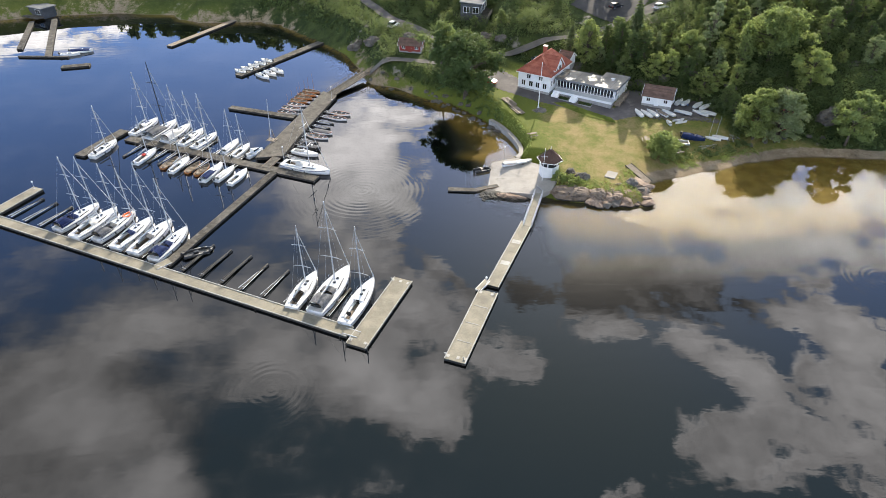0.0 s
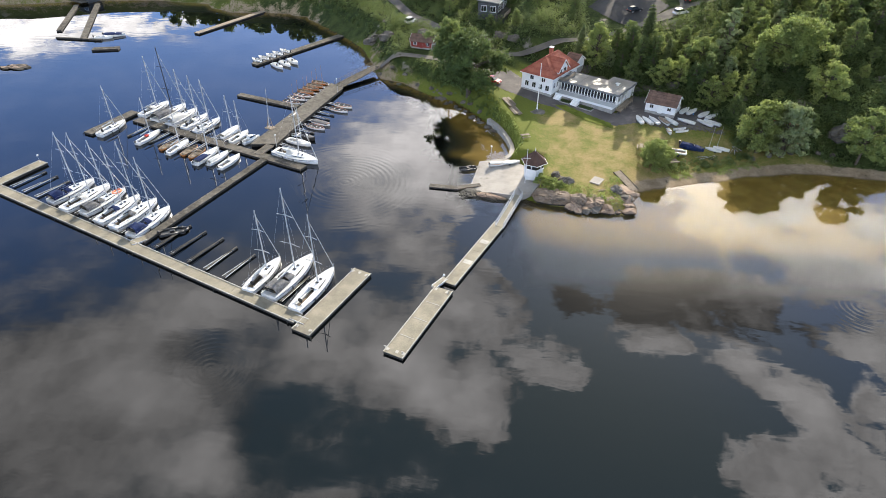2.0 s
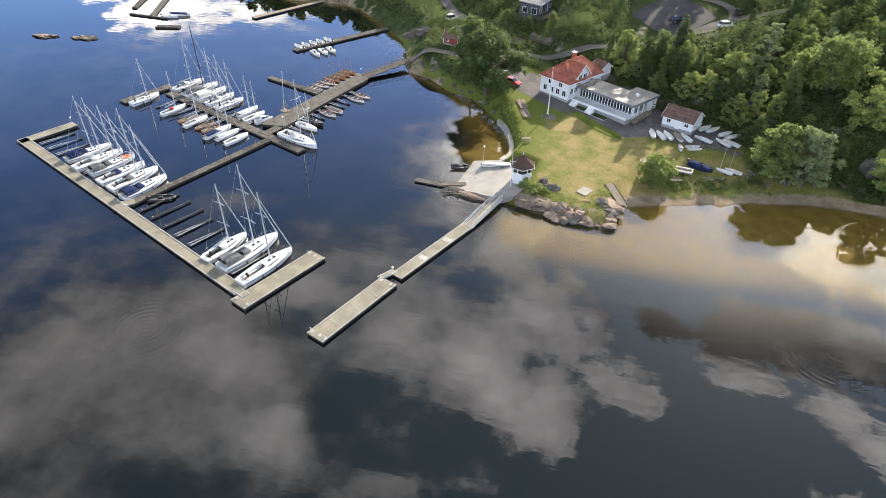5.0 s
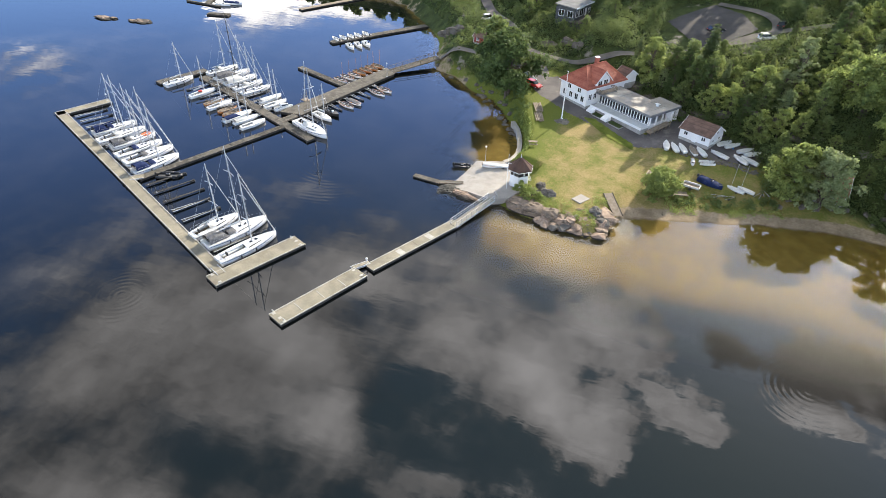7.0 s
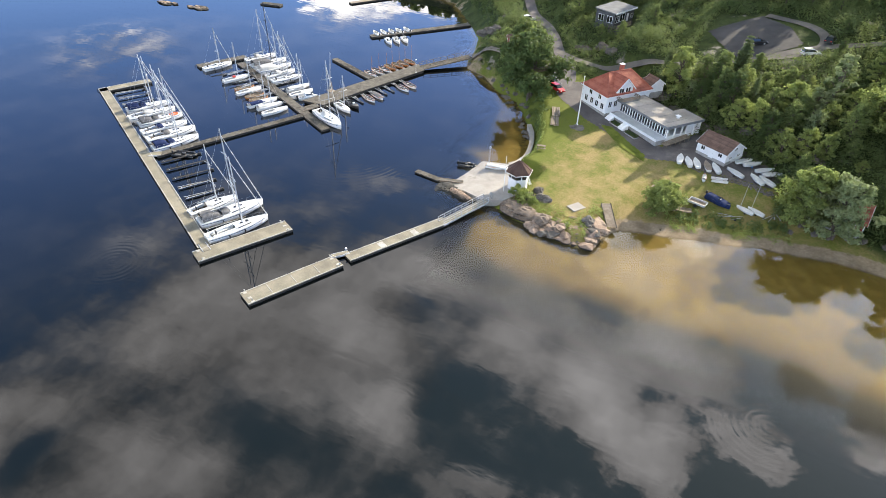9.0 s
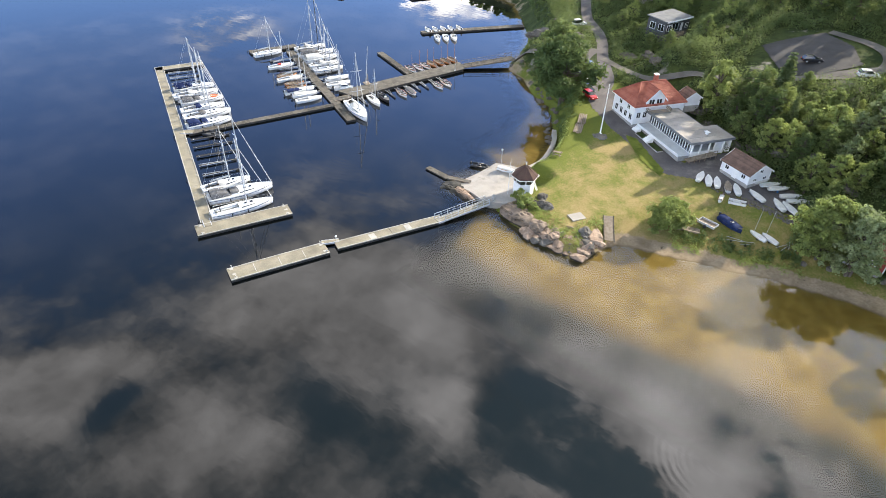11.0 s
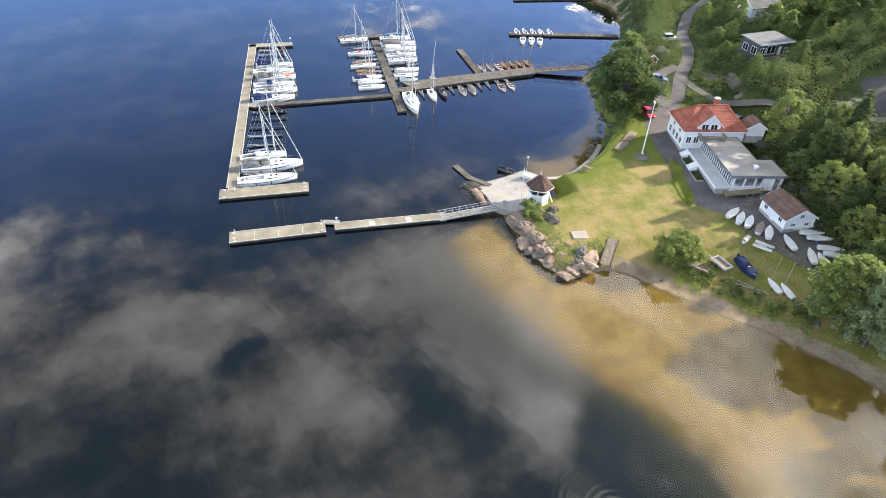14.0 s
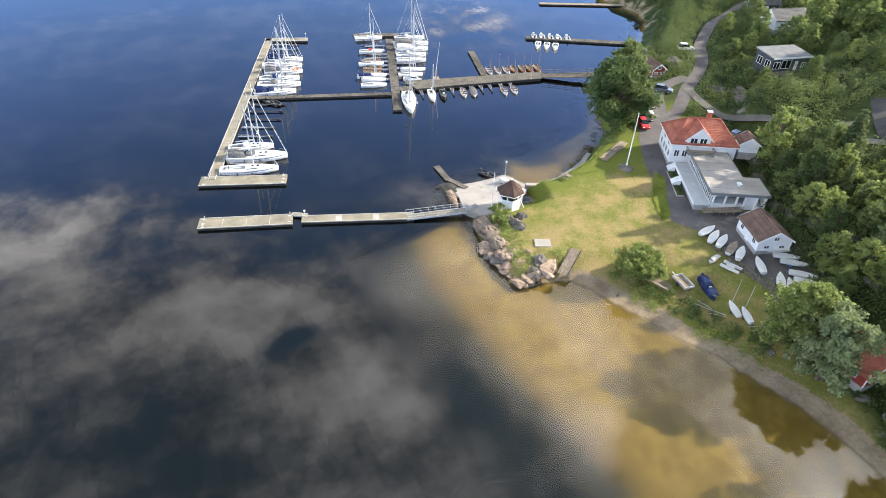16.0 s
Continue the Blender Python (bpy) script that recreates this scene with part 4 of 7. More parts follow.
    if raft:
        bmr = B()
        ring = [Vector((0.30 * length + 0.9 * math.cos(t), 0.55 * math.sin(t), free + 0.22)) for t in np.linspace(0, math.tau, 13)]
        for p, q in zip(ring, ring[1:]):
            tube(bmr, p, q, 0.17, 0.17, 6)
        part("rubber_tender", bmr, "orange", ob, "orange rubber tender on the foredeck", smooth=True)
    return ob


def keelboat(x, y, a, length, label, cover=None, mast=True, z=0.0, red=False, name="keelboat"):
    """A small open sailing boat or day boat."""
    beam, free = 0.30 * length + 0.1, 0.45 + 0.03 * length
    ob = thing(name, pose(x, y, z, 0, 0, a), label, "sailing boat", "small boats on the mooring dock")
    part("hull", hull(length, beam, free), "hull", ob, smooth=True)
    part("deck", deck_mesh(length, beam, free, well=(1, 7), wide=0.5), "boat_deck", ob, smooth=True)
    part("cuddy", trunk(-0.02 * length, 0.25 * length, beam * 0.27, beam * 0.14, free - 0.02, 0.28, 0.15), "hull", ob)
    part("cockpit_sole", box(B(), -0.42 * length, -0.03 * length, -beam * 0.25, beam * 0.25, free - 0.45, free - 0.40), "grey_canvas", ob, "grey cockpit floor")
    part("bench", box(B(), -0.25 * length, -0.2 * length, -beam * 0.24, beam * 0.24, free - 0.2, free - 0.14), "cockpit", ob, "wooden bench")
    for sgn in (-1, 1):
        y0, y1 = sorted((sgn * beam * 0.22, sgn * beam * 0.29))
        part("coaming", box(B(), -0.42 * length, -0.0 * length, y0, y1, free - 0.42, free + 0.13, 0.03), "boat_deck", ob)
    if cover:
        part("cockpit_cover", hood(-0.44 * length, 0.06 * length, beam * 0.32, free, 0.55), cover, ob, "canvas cockpit cover", smooth=True)
    if red:
        part("red_cloth", box(B(), -0.12 * length, 0.0, -0.4, 0.35, free + 0.2, free + 0.55, 0.08), "red_cloth", ob, "red cloth")
    if mast:
        rig(ob, length, beam, free, 0.1 * length, 1.25 * length + 0.6, spreaders=1, boom=None if cover else "pale_canvas", furled=False)
    part("outboard_motor", box(B(), -0.5 * length - 0.32, -0.5 * length - 0.02, 0.1, 0.38, free - 0.1, free + 0.42, 0.06), "black", ob, "black outboard motor")
    return ob


def rowboat(x, y, a, length, label, material="varnish", cover=None, z=0.0, mast=0.0, group="wooden and white dinghies at the pier", name="rowing_boat"):
    beam, free = 0.36 * length, 0.42
    ob = thing(name, pose(x, y, z, 0, 0, a), label, "dinghy", group)
    part("hull", hull(length, beam, free, draft=0.15, open_boat=True, stern=0.6), material, ob, smooth=True)
    part("lining", lining(length, beam, free, stern=0.6), "cockpit" if material == "varnish" else "grey_canvas", ob, "dark inner planking" if material == "varnish" else "grey inside", smooth=True)
    for fx in (-0.3, -0.02, 0.22):
        w = beam * (0.40 if fx < 0.2 else 0.30)
        part("thwart", box(B(), fx * length - 0.12, fx * length + 0.12, -w, w, free - 0.14, free - 0.10), "wood" if material == "varnish" else "boat_deck", ob)
    rows = hull_points(length, beam, free, stern=0.6)
    for sgn in (-1, 1):
        bm = B()
        strip = [[bm.verts.new((px, sgn * max(pb + o, 0.004), pz + q)) for o, q in ((0.03, -0.02), (0.03, 0.03), (-0.05, 0.03))] for px, pb, pz, s in rows]
        for p, q in zip(strip, strip[1:]):
            for i in range(2):
                bm.faces.new((p[i], q[i], q[i + 1], p[i + 1]))
        part("gunwale", bm, "varnish" if material != "varnish" else "wood", ob, "wooden gunwale")
    if cover:
        part("boat_cover", hood(-0.46 * length, 0.42 * length, beam * 0.44, free + 0.02, 0.28), cover, ob, "canvas boat cover", smooth=True)
    if mast:
        part("mast", tube(B(), (0.15 * length, 0, 0.2), (0.13 * length, 0, mast), 0.045, 0.025, 6), "varnish", ob, "thin wooden mast")
    return ob


def motorboat(x, y, a, length, label, material="hull", z=0.0, cabin=False, cover=None, group="small motor boats", name="motor_boat"):
    beam, free = 0.36 * length, 0.55 + 0.02 * length
    ob = thing(name, pose(x, y, z, 0, 0, a), label, "motor boat", group)
    part("hull", hull(length, beam, free, stern=0.9, draft=0.25), material, ob, smooth=True)
    part("deck", deck_mesh(length, beam, free, stern=0.9, well=(1, 8), wide=0.72), "boat_deck" if material == "hull" else "grey_canvas", ob, smooth=True)
    part("well", box(B(), -0.44 * length, 0.1 * length, -beam * 0.36, beam * 0.36, free - 0.42, free - 0.36), "grey_canvas", ob, "grey open well")
    for sgn in (-1, 1):
        y0, y1 = sorted((sgn * beam * 0.35, sgn * beam * 0.44))
        part("side_deck", box(B(), -0.46 * length, 0.12 * length, y0, y1, free - 0.4, free + 0.1, 0.04), "hull" if material == "hull" else material, ob)
    part("console", box(B(), -0.02 * length, 0.10 * length, -0.32, 0.32, free - 0.38, free + 0.4, 0.08), "boat_deck", ob)
    for fx in (-0.34, -0.17):
        part("seat", box(B(), fx * length - 0.2, fx * length + 0.2, -beam * 0.3, beam * 0.3, free - 0.38, free - 0.05, 0.05), "black" if material != "hull" else "boat_deck", ob)
    bm = B()
    f = [(0.10, -0.36, 0.0), (0.10, 0.36, 0.0), (0.03, 0.30, 0.42), (0.03, -0.30, 0.42)]
    bm.faces.new([bm.verts.new((fx * length, fy * beam, free + 0.1 + fz)) for fx, fy, fz in f])
    part("windscreen", bm, "smoked", ob, "dark windscreen")
    if cabin:
        part("cabin", trunk(-0.15 * length, 0.3 * length, beam * 0.36, beam * 0.2, free, 1.15, 0.5), "hull", ob)
        part("cabin_window", trunk(-0.13 * length, 0.24 * length, beam * 0.365, beam * 0.24, free + 0.45, 0.4, 0.2), "smoked", ob, "dark cabin windows")
    if cover:
        part("boat_cover", hood(-0.47 * length, 0.40 * length, beam * 0.45, free, 0.45), cover, ob, "dark canvas boat cover", smooth=True)
    motor = part("outboard_motor", box(B(), -0.5 * length - 0.45, -0.5 * length - 0.03, -0.2, 0.2, free, free + 0.6, 0.1), "black", ob, "black outboard motor")
    part("motor_leg", box(B(), -0.5 * length - 0.3, -0.5 * length - 0.15, -0.06, 0.06, -0.2, free), "black", motor)
    return ob


def racing_dinghy(x, y, a, length, label, material="hull", z=0.0, tilt=0.0, wheels=False, mast=0.0, deck="boat_deck"):
    """A light dinghy ashore on its trolley."""
    beam, free = 0.33 * length, 0.34
    ob = thing("sailing_dinghy", pose(x, y, z + 0.24, tilt, 0, a), label, "sailing dinghy", "sailing dinghies ashore")
    part("hull", hull(length, beam, free, draft=0.12, stern=0.7, spring=0.08), material, ob, smooth=True)
    part("deck", deck_mesh(length, beam, free, drop=0.01, stern=0.7, spring=0.08), deck, ob, smooth=True)
    part("cockpit_well", box(B(), -0.30 * length, 0.04 * length, -beam * 0.14, beam * 0.14, free + 0.02, free + 0.055, 0.01), "grey_canvas", ob, "shallow grey cockpit")
    part("daggerboard_slot", box(B(), 0.07 * length, 0.16 * length, -0.03, 0.03, free + 0.03, free + 0.065), "black", ob)
    bm = B()
    for sgn in (-1, 1):
        tube(bm, (-0.3 * length, sgn * beam * 0.3, -0.14), (0.55 * length, 0, -0.12), 0.025, 0.025, 5)
    tube(bm, (-0.15 * length, -beam * 0.5, -0.12), (-0.15 * length, beam * 0.5, -0.12), 0.03, 0.03, 5)
    trolley = part("trolley", bm, "alu", ob, "tube launching trolley")
    for sgn in (-1, 1):
        part("wheel", tube(B(), (-0.15 * length, sgn * beam * 0.46, -0.09), (-0.15 * length, sgn * beam * 0.56, -0.09), 0.17, 0.17, 10), "blue" if wheels else "black", trolley, "blue wheel" if wheels else "")
    if mast:
        part("mast", tube(B(), (0.28 * length, 0, free), (0.24 * length, 0, mast), 0.035, 0.025, 6), "alu", ob)
    return ob


def inflatable(x, y, a, length, label, material="black", z=0.0):
    ob = thing("inflatable_boat", pose(x, y, z, 0, 0, a), label, "inflatable boat")
    bm, w = B(), length * 0.19
    ring = [(-0.5, -1), (0.15, -1), (0.35, -0.75), (0.5, 0), (0.35, 0.75), (0.15, 1), (-0.5, 1)]
    for (ax, ay), (bx, by) in zip(ring, ring[1:]):
        tube(bm, (ax * length, ay * w, 0.3), (bx * length, by * w, 0.3), 0.23, 0.23, 10)
    part("tube_collar", bm, material, ob, smooth=True)
    part("floor", box(B(), -0.48 * length, 0.38 * length, -w, w, 0.02, 0.12), "grey_canvas", ob)
    part("seat", box(B(), -0.15 * length, 0.02 * length, -0.3, 0.3, 0.12, 0.6, 0.06), "black", ob)
    motor = part("outboard_motor", box(B(), -0.5 * length - 0.4, -0.5 * length, -0.18, 0.18, 0.35, 0.95, 0.09), "black", ob, "black outboard motor")
    part("motor_leg", box(B(), -0.5 * length - 0.25, -0.5 * length - 0.12, -0.05, 0.05, -0.2, 0.35), "black", motor)
    return ob


# yachts along the breakwater
yacht(-72.2, 94.2, 68, 9.6, "white sailing yacht with navy cockpit tent and sail cover", canvas="navy", bimini=True, cover="navy")
yacht(-68.0, 92.2, 70, 10.4, "white sailing yacht with pale deck and grey hood", canvas="pale_canvas")
yacht(-63.9, 91.3, 71, 9.8, "white sailing yacht with grey tent and orange tender", canvas="grey_canvas", bimini=True, raft=True)
yacht(-59.7, 89.0, 73, 10.0, "white sailing yacht with open cockpit and navy hood", canvas="navy")
yacht(-55.9, 87.8, 73, 10.6, "white sailing yacht with grey spray hood", canvas="grey_canvas", bimini=False, mast_h=15)
yacht(-51.9, 85.7, 75, 10.0, "white sailing yacht with navy cockpit tent", canvas="navy", bimini=True)
yacht(-26.3, 73.2, 75, 9.2, "white sailing yacht with open cockpit and small hood", canvas="pale_canvas", mast_h=12.4)
yacht(-21.8, 73.3, 71, 12.0, "large white sailing yacht with grey canvas tent", canvas="grey_canvas", bimini=True, mast_h=16.5)
yacht(-17.2, 70.5, 72, 11.2, "slim white racing yacht with open cockpit", beam=3.0, canvas=None, mast_h=14, cover=None)
# yachts on the mooring dock
yacht(-75.0, 133.2, 73, 9.2, "white sailing yacht with spray hood at the old dock", canvas="pale_canvas", mast_h=13.5)
yacht(-70.2, 131.4, 72, 10.4, "white sailing yacht under a grey tarpaulin with black mast", canvas=None, cockpit_cover="grey_canvas", mast_mat="black", mast_h=16.5)
yacht(-66.1, 129.6, 73, 9.6, "white sailing yacht with pale boom tent", canvas=None, cockpit_cover="pale_canvas", mast_h=12)
yacht(-62.0, 127.5, 74, 8.6, "white sailing yacht with plain deck", canvas="pale_canvas", mast_h=11.5)
yacht(-58.4, 125.8, 70, 8.2, "white sailing yacht with bare cockpit", canvas=None, mast_h=11.5)
keelboat(-52.0, 123.2, 76, 6.8, "small white keelboat with pale cockpit cover", "pale_canvas")
keelboat(-49.0, 121.1, 73, 6.6, "small white keelboat with open cockpit")
motorboat(-45.8, 120.0, 58, 4.8, "small white cabin cruiser at the timber dock", cabin=True)
yacht(-79.7, 121.9, 76, 8.2, "white sailing yacht alongside the cross float", canvas=None, mast_h=10.5)
keelboat(-69.2, 118.5, 75, 7.2, "white keelboat with a red cloth in the cockpit", red=True)
rowboat(-63.0, 115.6, 71, 5.2, "varnished wooden rowing boat at the mooring dock")
keelboat(-60.4, 114.6, 75, 6.9, "white open keelboat with bare mast")
rowboat(-57.3, 113.6, 73, 5.0, "varnished wooden rowing boat beside a boom")
rowboat(-55.0, 112.6, 72, 4.9, "dark varnished wooden rowing boat beside a boom")
keelboat(-52.5, 111.4, 75, 7.8, "white keelboat with navy cover and outboard motor", "navy")
keelboat(-49.7, 110.8, 71, 6.4, "white keelboat with a pale blue cockpit cover", "pale_canvas")
keelboat(-46.6, 109.5, 72, 6.6, "white open keelboat at the end of the dock", mast=False)
yacht(-33.2, 113.0, -20, 11.2, "white sailing yacht moored at the pier's end", canvas="pale_canvas", mast_h=14.5)
keelboat(-34.7, 120.0, -19, 6.4, "slim white keelboat beside the pier")
motorboat(-34.1, 122.9, -20, 5.2, "dark open motor boat beside the pier", material="black")
for k, (px, py, col) in enumerate([(-33.2, 128.2, None), (-32.6, 130.7, "grey_canvas"), (-30.2, 138.4, None), (-29.7, 141.1, None)]):
    rowboat(px, py, -20, 5.0, "white dinghy with a grey cover at the pier" if col else "open white dinghy at the pier", "hull", col)
for k, (px, py, mat_, col) in enumerate([(-43.2, 141.9, "hull", None), (-42.7, 144.4, "hull", None), (-41.8, 146.6, "hull", None),
                                         (-41.6, 148.9, "varnish", None), (-40.8, 151.1, "varnish", None), (-40.3, 153.2, "varnish", None), (-39.5, 155.3, "varnish", None)]):
    rowboat(px, py, -19, 5.0, "varnished wooden dinghy with a thin mast" if mat_ == "varnish" else "open white dinghy with a thin mast", mat_, col, mast=5.2)
for px, py, a in [(-62.3, 169.9, -30), (-61.0, 172.0, -28), (-59.6, 174.2, -30), (-58.2, 176.2, -28), (-56.8, 178.6, -30)]:
    motorboat(px, py, a + 180, 4.6, "small white motor boat at the far float")
for px, py, a in [(-54.9, 166.2, -40), (-53.3, 168.3, -40), (-51.7, 170.3, -40)]:
    motorboat(px, py, a, 5.2, "white motor boat with grey console at the far float")
inflatable(-46.6, 83.6, 27, 4.8, "black inflatable boat beside the walkway")
inflatable(3.9, 112.6, 20, 3.6, "grey and black inflatable boat pulled to the slipway")

# dinghies ashore
for px, py, a, kind_ in [(40.9, 132.8, 99, 0), (42.6, 132.5, 113, 0), (44.1, 132.8, 113, 0), (46.2, 132.7, 112, 1), (47.8, 132.8, 119, 0), (51.3, 133.1, 145, 0),
                         (55.3, 132.9, 131, 0), (57.0, 133.2, 140, 2), (50.2, 138.6, 62, 2), (52.0, 138.4, 52, 3), (53.6, 138.1, 48, 3), (56.1, 137.0, 45, 0), (57.6, 136.2, 40, 0)]:
    racing_dinghy(px, py, a, 4.1, ["white sailing dinghy on a trolley in the yard", "beige sailing dinghy on a trolley in the yard", "pale lilac sailing dinghy on a trolley", "white sailing dinghy on blue wheels"][kind_],
                  z=h0(px, py) + 0.06, wheels=kind_ == 3, deck="wood" if kind_ == 1 else "boat_deck")
racing_dinghy(55.4, 123.4, 155, 3.4, "white sailing dinghy with its mast up on the grass", z=h0(55.4, 123.4), mast=5.2)
racing_dinghy(57.2, 124.0, 152, 3.4, "white sailing dinghy with mast beside the beach hedge", z=h0(57.2, 124.0), mast=5.2)
rowboat(46.7, 128.4, 99, 2.4, "tiny white pram dinghy on the grass", "hull", "pale_canvas", z=h0(46.7, 128.4) + 0.12, group="boats on the lawn")
motorboat(50.8, 122.9, 335, 5.0, "dark blue open boat with cover on the grass", material="navy", cover="navy", z=h0(50.8, 122.9) + 0.3, group="boats on the lawn")

# ---- dock furniture ----
def boom_finger(x, y, a, length):
    """A floating mooring boom: two steel tubes in a narrow V with a float at the end."""
    ob = thing("mooring_boom", pose(x, y, 0, 0, 0, a), "dark steel mooring boom on a float", "mooring boom", "mooring booms")
    for sgn in (-1, 1):
        part("arm", tube(B(), (0, sgn * 0.42, 0.38), (length - 0.4, sgn * 0.06, 0.26), 0.06, 0.06, 6), "dark" if length > 7.6 else "alu", ob)
    part("walkboard", box(B(), 0, length, -0.16, 0.16, 0.30, 0.36, 0.01), "dark" if int(abs(x)) % 3 else "deck", ob)
    part("float", box(B(), length - 1.0, length, -0.22, 0.22, -0.1, 0.24, 0.05), "black", ob)
    part("brace", tube(B(), (0.6, -0.36, 0.36), (0.6, 0.36, 0.36), 0.04, 0.04, 5), "alu", ob)
    return ob


ux, uy = 0.919, -0.396
for s in (3.5, 7.2, 11.2, 15.0, 19.2, 23.4, 27.6, 31.6, 35.6, 44.6, 48.4, 52.6, 56.6, 60.8, 65.2, 69.4, 72.6):
    boom_finger(-89.5 + ux * s + 0.87, 94.1 + uy * s + 2.0, 66.6, 7.2 if s not in (48.4, 52.6, 44.6) else 8.0)
for s in (3.2, 7.4, 11.6, 15.8, 19.6, 23.6, 26.6, 30.2):
    boom_finger(-76.6 + 0.928 * s, 128.3 - 0.372 * s, 68, 6.0)
for s in (5.5, 9.8, 12.4, 15.2, 18.0, 21.0, 24.0, 27.4, 31.0):
    boom_finger(-77.2 + 0.928 * s, 126.2 - 0.372 * s, 248, 6.0)
for py in (119.0, 121.4, 124.6, 126.8, 129.4, 132.0, 134.4, 136.8, 139.7, 142.4):
    boom_finger(-39.0 + (py - 118) * 0.21, py, -20, 4.6)
for py in (140.6, 143.1, 145.5, 147.7, 150.0, 152.1, 154.2):
    boom_finger(-40.3 + (py - 138) * 0.235, py, 160, 3.2)


def cleat(x, y, z):
    ob = thing("mooring_bollard", pose(x, y, z), "small pale mooring bollard on the pontoon", "bollard", "bollards")
    part("post", tube(B(), (0, 0, 0), (0, 0, 0.32), 0.07, 0.09, 7), "pale_edge", ob)
    part("cap", tube(B(), (-0.2, 0, 0.26), (0.2, 0, 0.26), 0.04, 0.04, 6), "alu", ob)


for s in np.arange(4, 78, 7.3):
    cleat(-91 + ux * s + 0.75, 94 + uy * s + 1.75, 0.5)
for px, py in ((-4.0, 59.3), (1.0, 73.0), (-1.4, 58.4), (3.7, 72.2), (-12.6, 75.9), (-9.8, 74.7), (-17.6, 62.0), (-15.2, 61.1)):
    cleat(px, py, 0.5)


def patch_plate(x, y, a, sx, sy, label, material="pale_edge"):
    ob = thing("deck_plate", pose(x, y, 0.505, 0, 0, a), label, "deck plate", "plates on the pontoons")
    part("plate", box(B(), -sx / 2, sx / 2, -sy / 2, sy / 2, 0, 0.03, 0.01), material, ob)


for px, py in ((-3.6, 59.0), (-2.2, 58.6), (-1.2, 58.3), (1.6, 72.7), (3.4, 72.1), (-12.4, 75.8), (-11.2, 75.4), (-10.0, 74.9), (-17.6, 62.2), (-15.4, 61.4)):
    patch_plate(px, py, 69, 0.55, 0.45, "pale square plate at the pontoon corner")
for f in (0.25, 0.5, 0.75):
    patch_plate(-2.7 + 5.6 * f, 58.0 + 15 * f, 69, 0.12, 2.2, "pale joint strip across the pontoon")
for f in (0.33, 0.66):
    patch_plate(3.6 + 7.4 * f, 74.2 + 18.4 * f, 69, 1.1, 1.5, "pale worn plate on the narrow pontoon")


def gangway(name, a, b, width, z0, z1, label, rail=True, posts=9, steel=True):
    m, length = local(a, b)
    ob = thing(name, m, label, "gangway")
    rise = math.atan2(z1 - z0, length)
    tip = Matrix.Translation((0, 0, z0)) @ Matrix.Rotation(-rise, 4, "Y")
    ob.matrix_world = m @ tip
    part("deck", box(B(), 0, length, -width / 2, width / 2, -0.06, 0, 0.01), "deck" if not steel else "concrete", ob)
    for sgn in (-1, 1):
        part("girder", box(B(), 0, length, sgn * width / 2 - 0.05, sgn * width / 2 + 0.05, -0.3, 0.03, 0.01), "alu" if steel else "wood", ob)
        if rail:
            side = part("railing", tube(B(), (0, sgn * width / 2, 1.0), (length, sgn * width / 2, 1.0), 0.045, 0.045, 6), "alu" if steel else "wood", ob)
            part("mid_rail", tube(B(), (0, sgn * width / 2, 0.5), (length, sgn * width / 2, 0.5), 0.035, 0.035, 6), "alu" if steel else "wood", side)
            for k in range(posts):
                px = 0.05 + k * (length - 0.1) / (posts - 1)
                part("post", box(B(), px - 0.04, px + 0.04, sgn * width / 2 - 0.04, sgn * width / 2 + 0.04, 0, 1.0), "alu" if steel else "wood", side)
    return ob


gangway("gangway", (10.9, 91.2), (14.2, 101.6), 1.5, 0.56, 1.15, "pale steel gangway with railings to the shore")
gangway("pier_bridge", (-33.9, 152.6), (-26.0, 165.6), 2.6, 0.8, 1.9, "timber footbridge with railings from pier to shore", steel=False, posts=8)
gangway("link_plate", (-1.0 + 2.2, 73.2), (-1.0 + 2.9 + 0.9, 75.6), 0.9, 0.56, 0.56, "small hinged plate between two pontoons", rail=False)
gangway("link_plate", (-18.8, 64.0), (-16.5, 63.1), 1.2, 0.57, 0.57, "small hinged plate joining breakwater and finger", rail=False)
gangway("link_plate", (-41.9, 113.2), (-40.4, 117.4), 1.8, 0.57, 0.76, "timber ramp from dock to pier", rail=False, steel=False)
gangway("link_plate", (-52.2, 79.0), (-50.4, 80.8), 1.6, 0.57, 0.57, "pale hinged plate between breakwater and walkway", rail=False)


def lamp_post(x, y, z, hgt, label):
    ob = thing("dock_lamp", pose(x, y, z), label, "lamp post", "dock lamps")
    part("pole", tube(B(), (0, 0, 0), (0, 0, hgt), 0.05, 0.035, 7), "alu", ob)
    part("base_plate", box(B(), -0.15, 0.15, -0.15, 0.15, 0, 0.05), "alu", ob)
    bm = B()
    bmesh.ops.create_uvsphere(bm, u_segments=10, v_segments=7, radius=0.2, matrix=pose(0, 0, hgt + 0.12))
    part("globe", bm, "trim", ob, "white lamp globe", smooth=True)


lamp_post(-86.0, 104.6, 0.5, 1.4, "short lamp post at the breakwater's end")
lamp_post(8.3, 113.6, 1.0, 4.0, "white lamp post on the slipway")
lamp_post(-33.0, 148.5, 0.75, 3.4, "lamp post on the timber pier")
lamp_post(2.6, 75.2, 0.5, 0.8, "short lamp post at the pontoon joint")
lamp_post(-38.6, 116.4, 0.0, 3.6, "thin lamp post beside the pier's end")


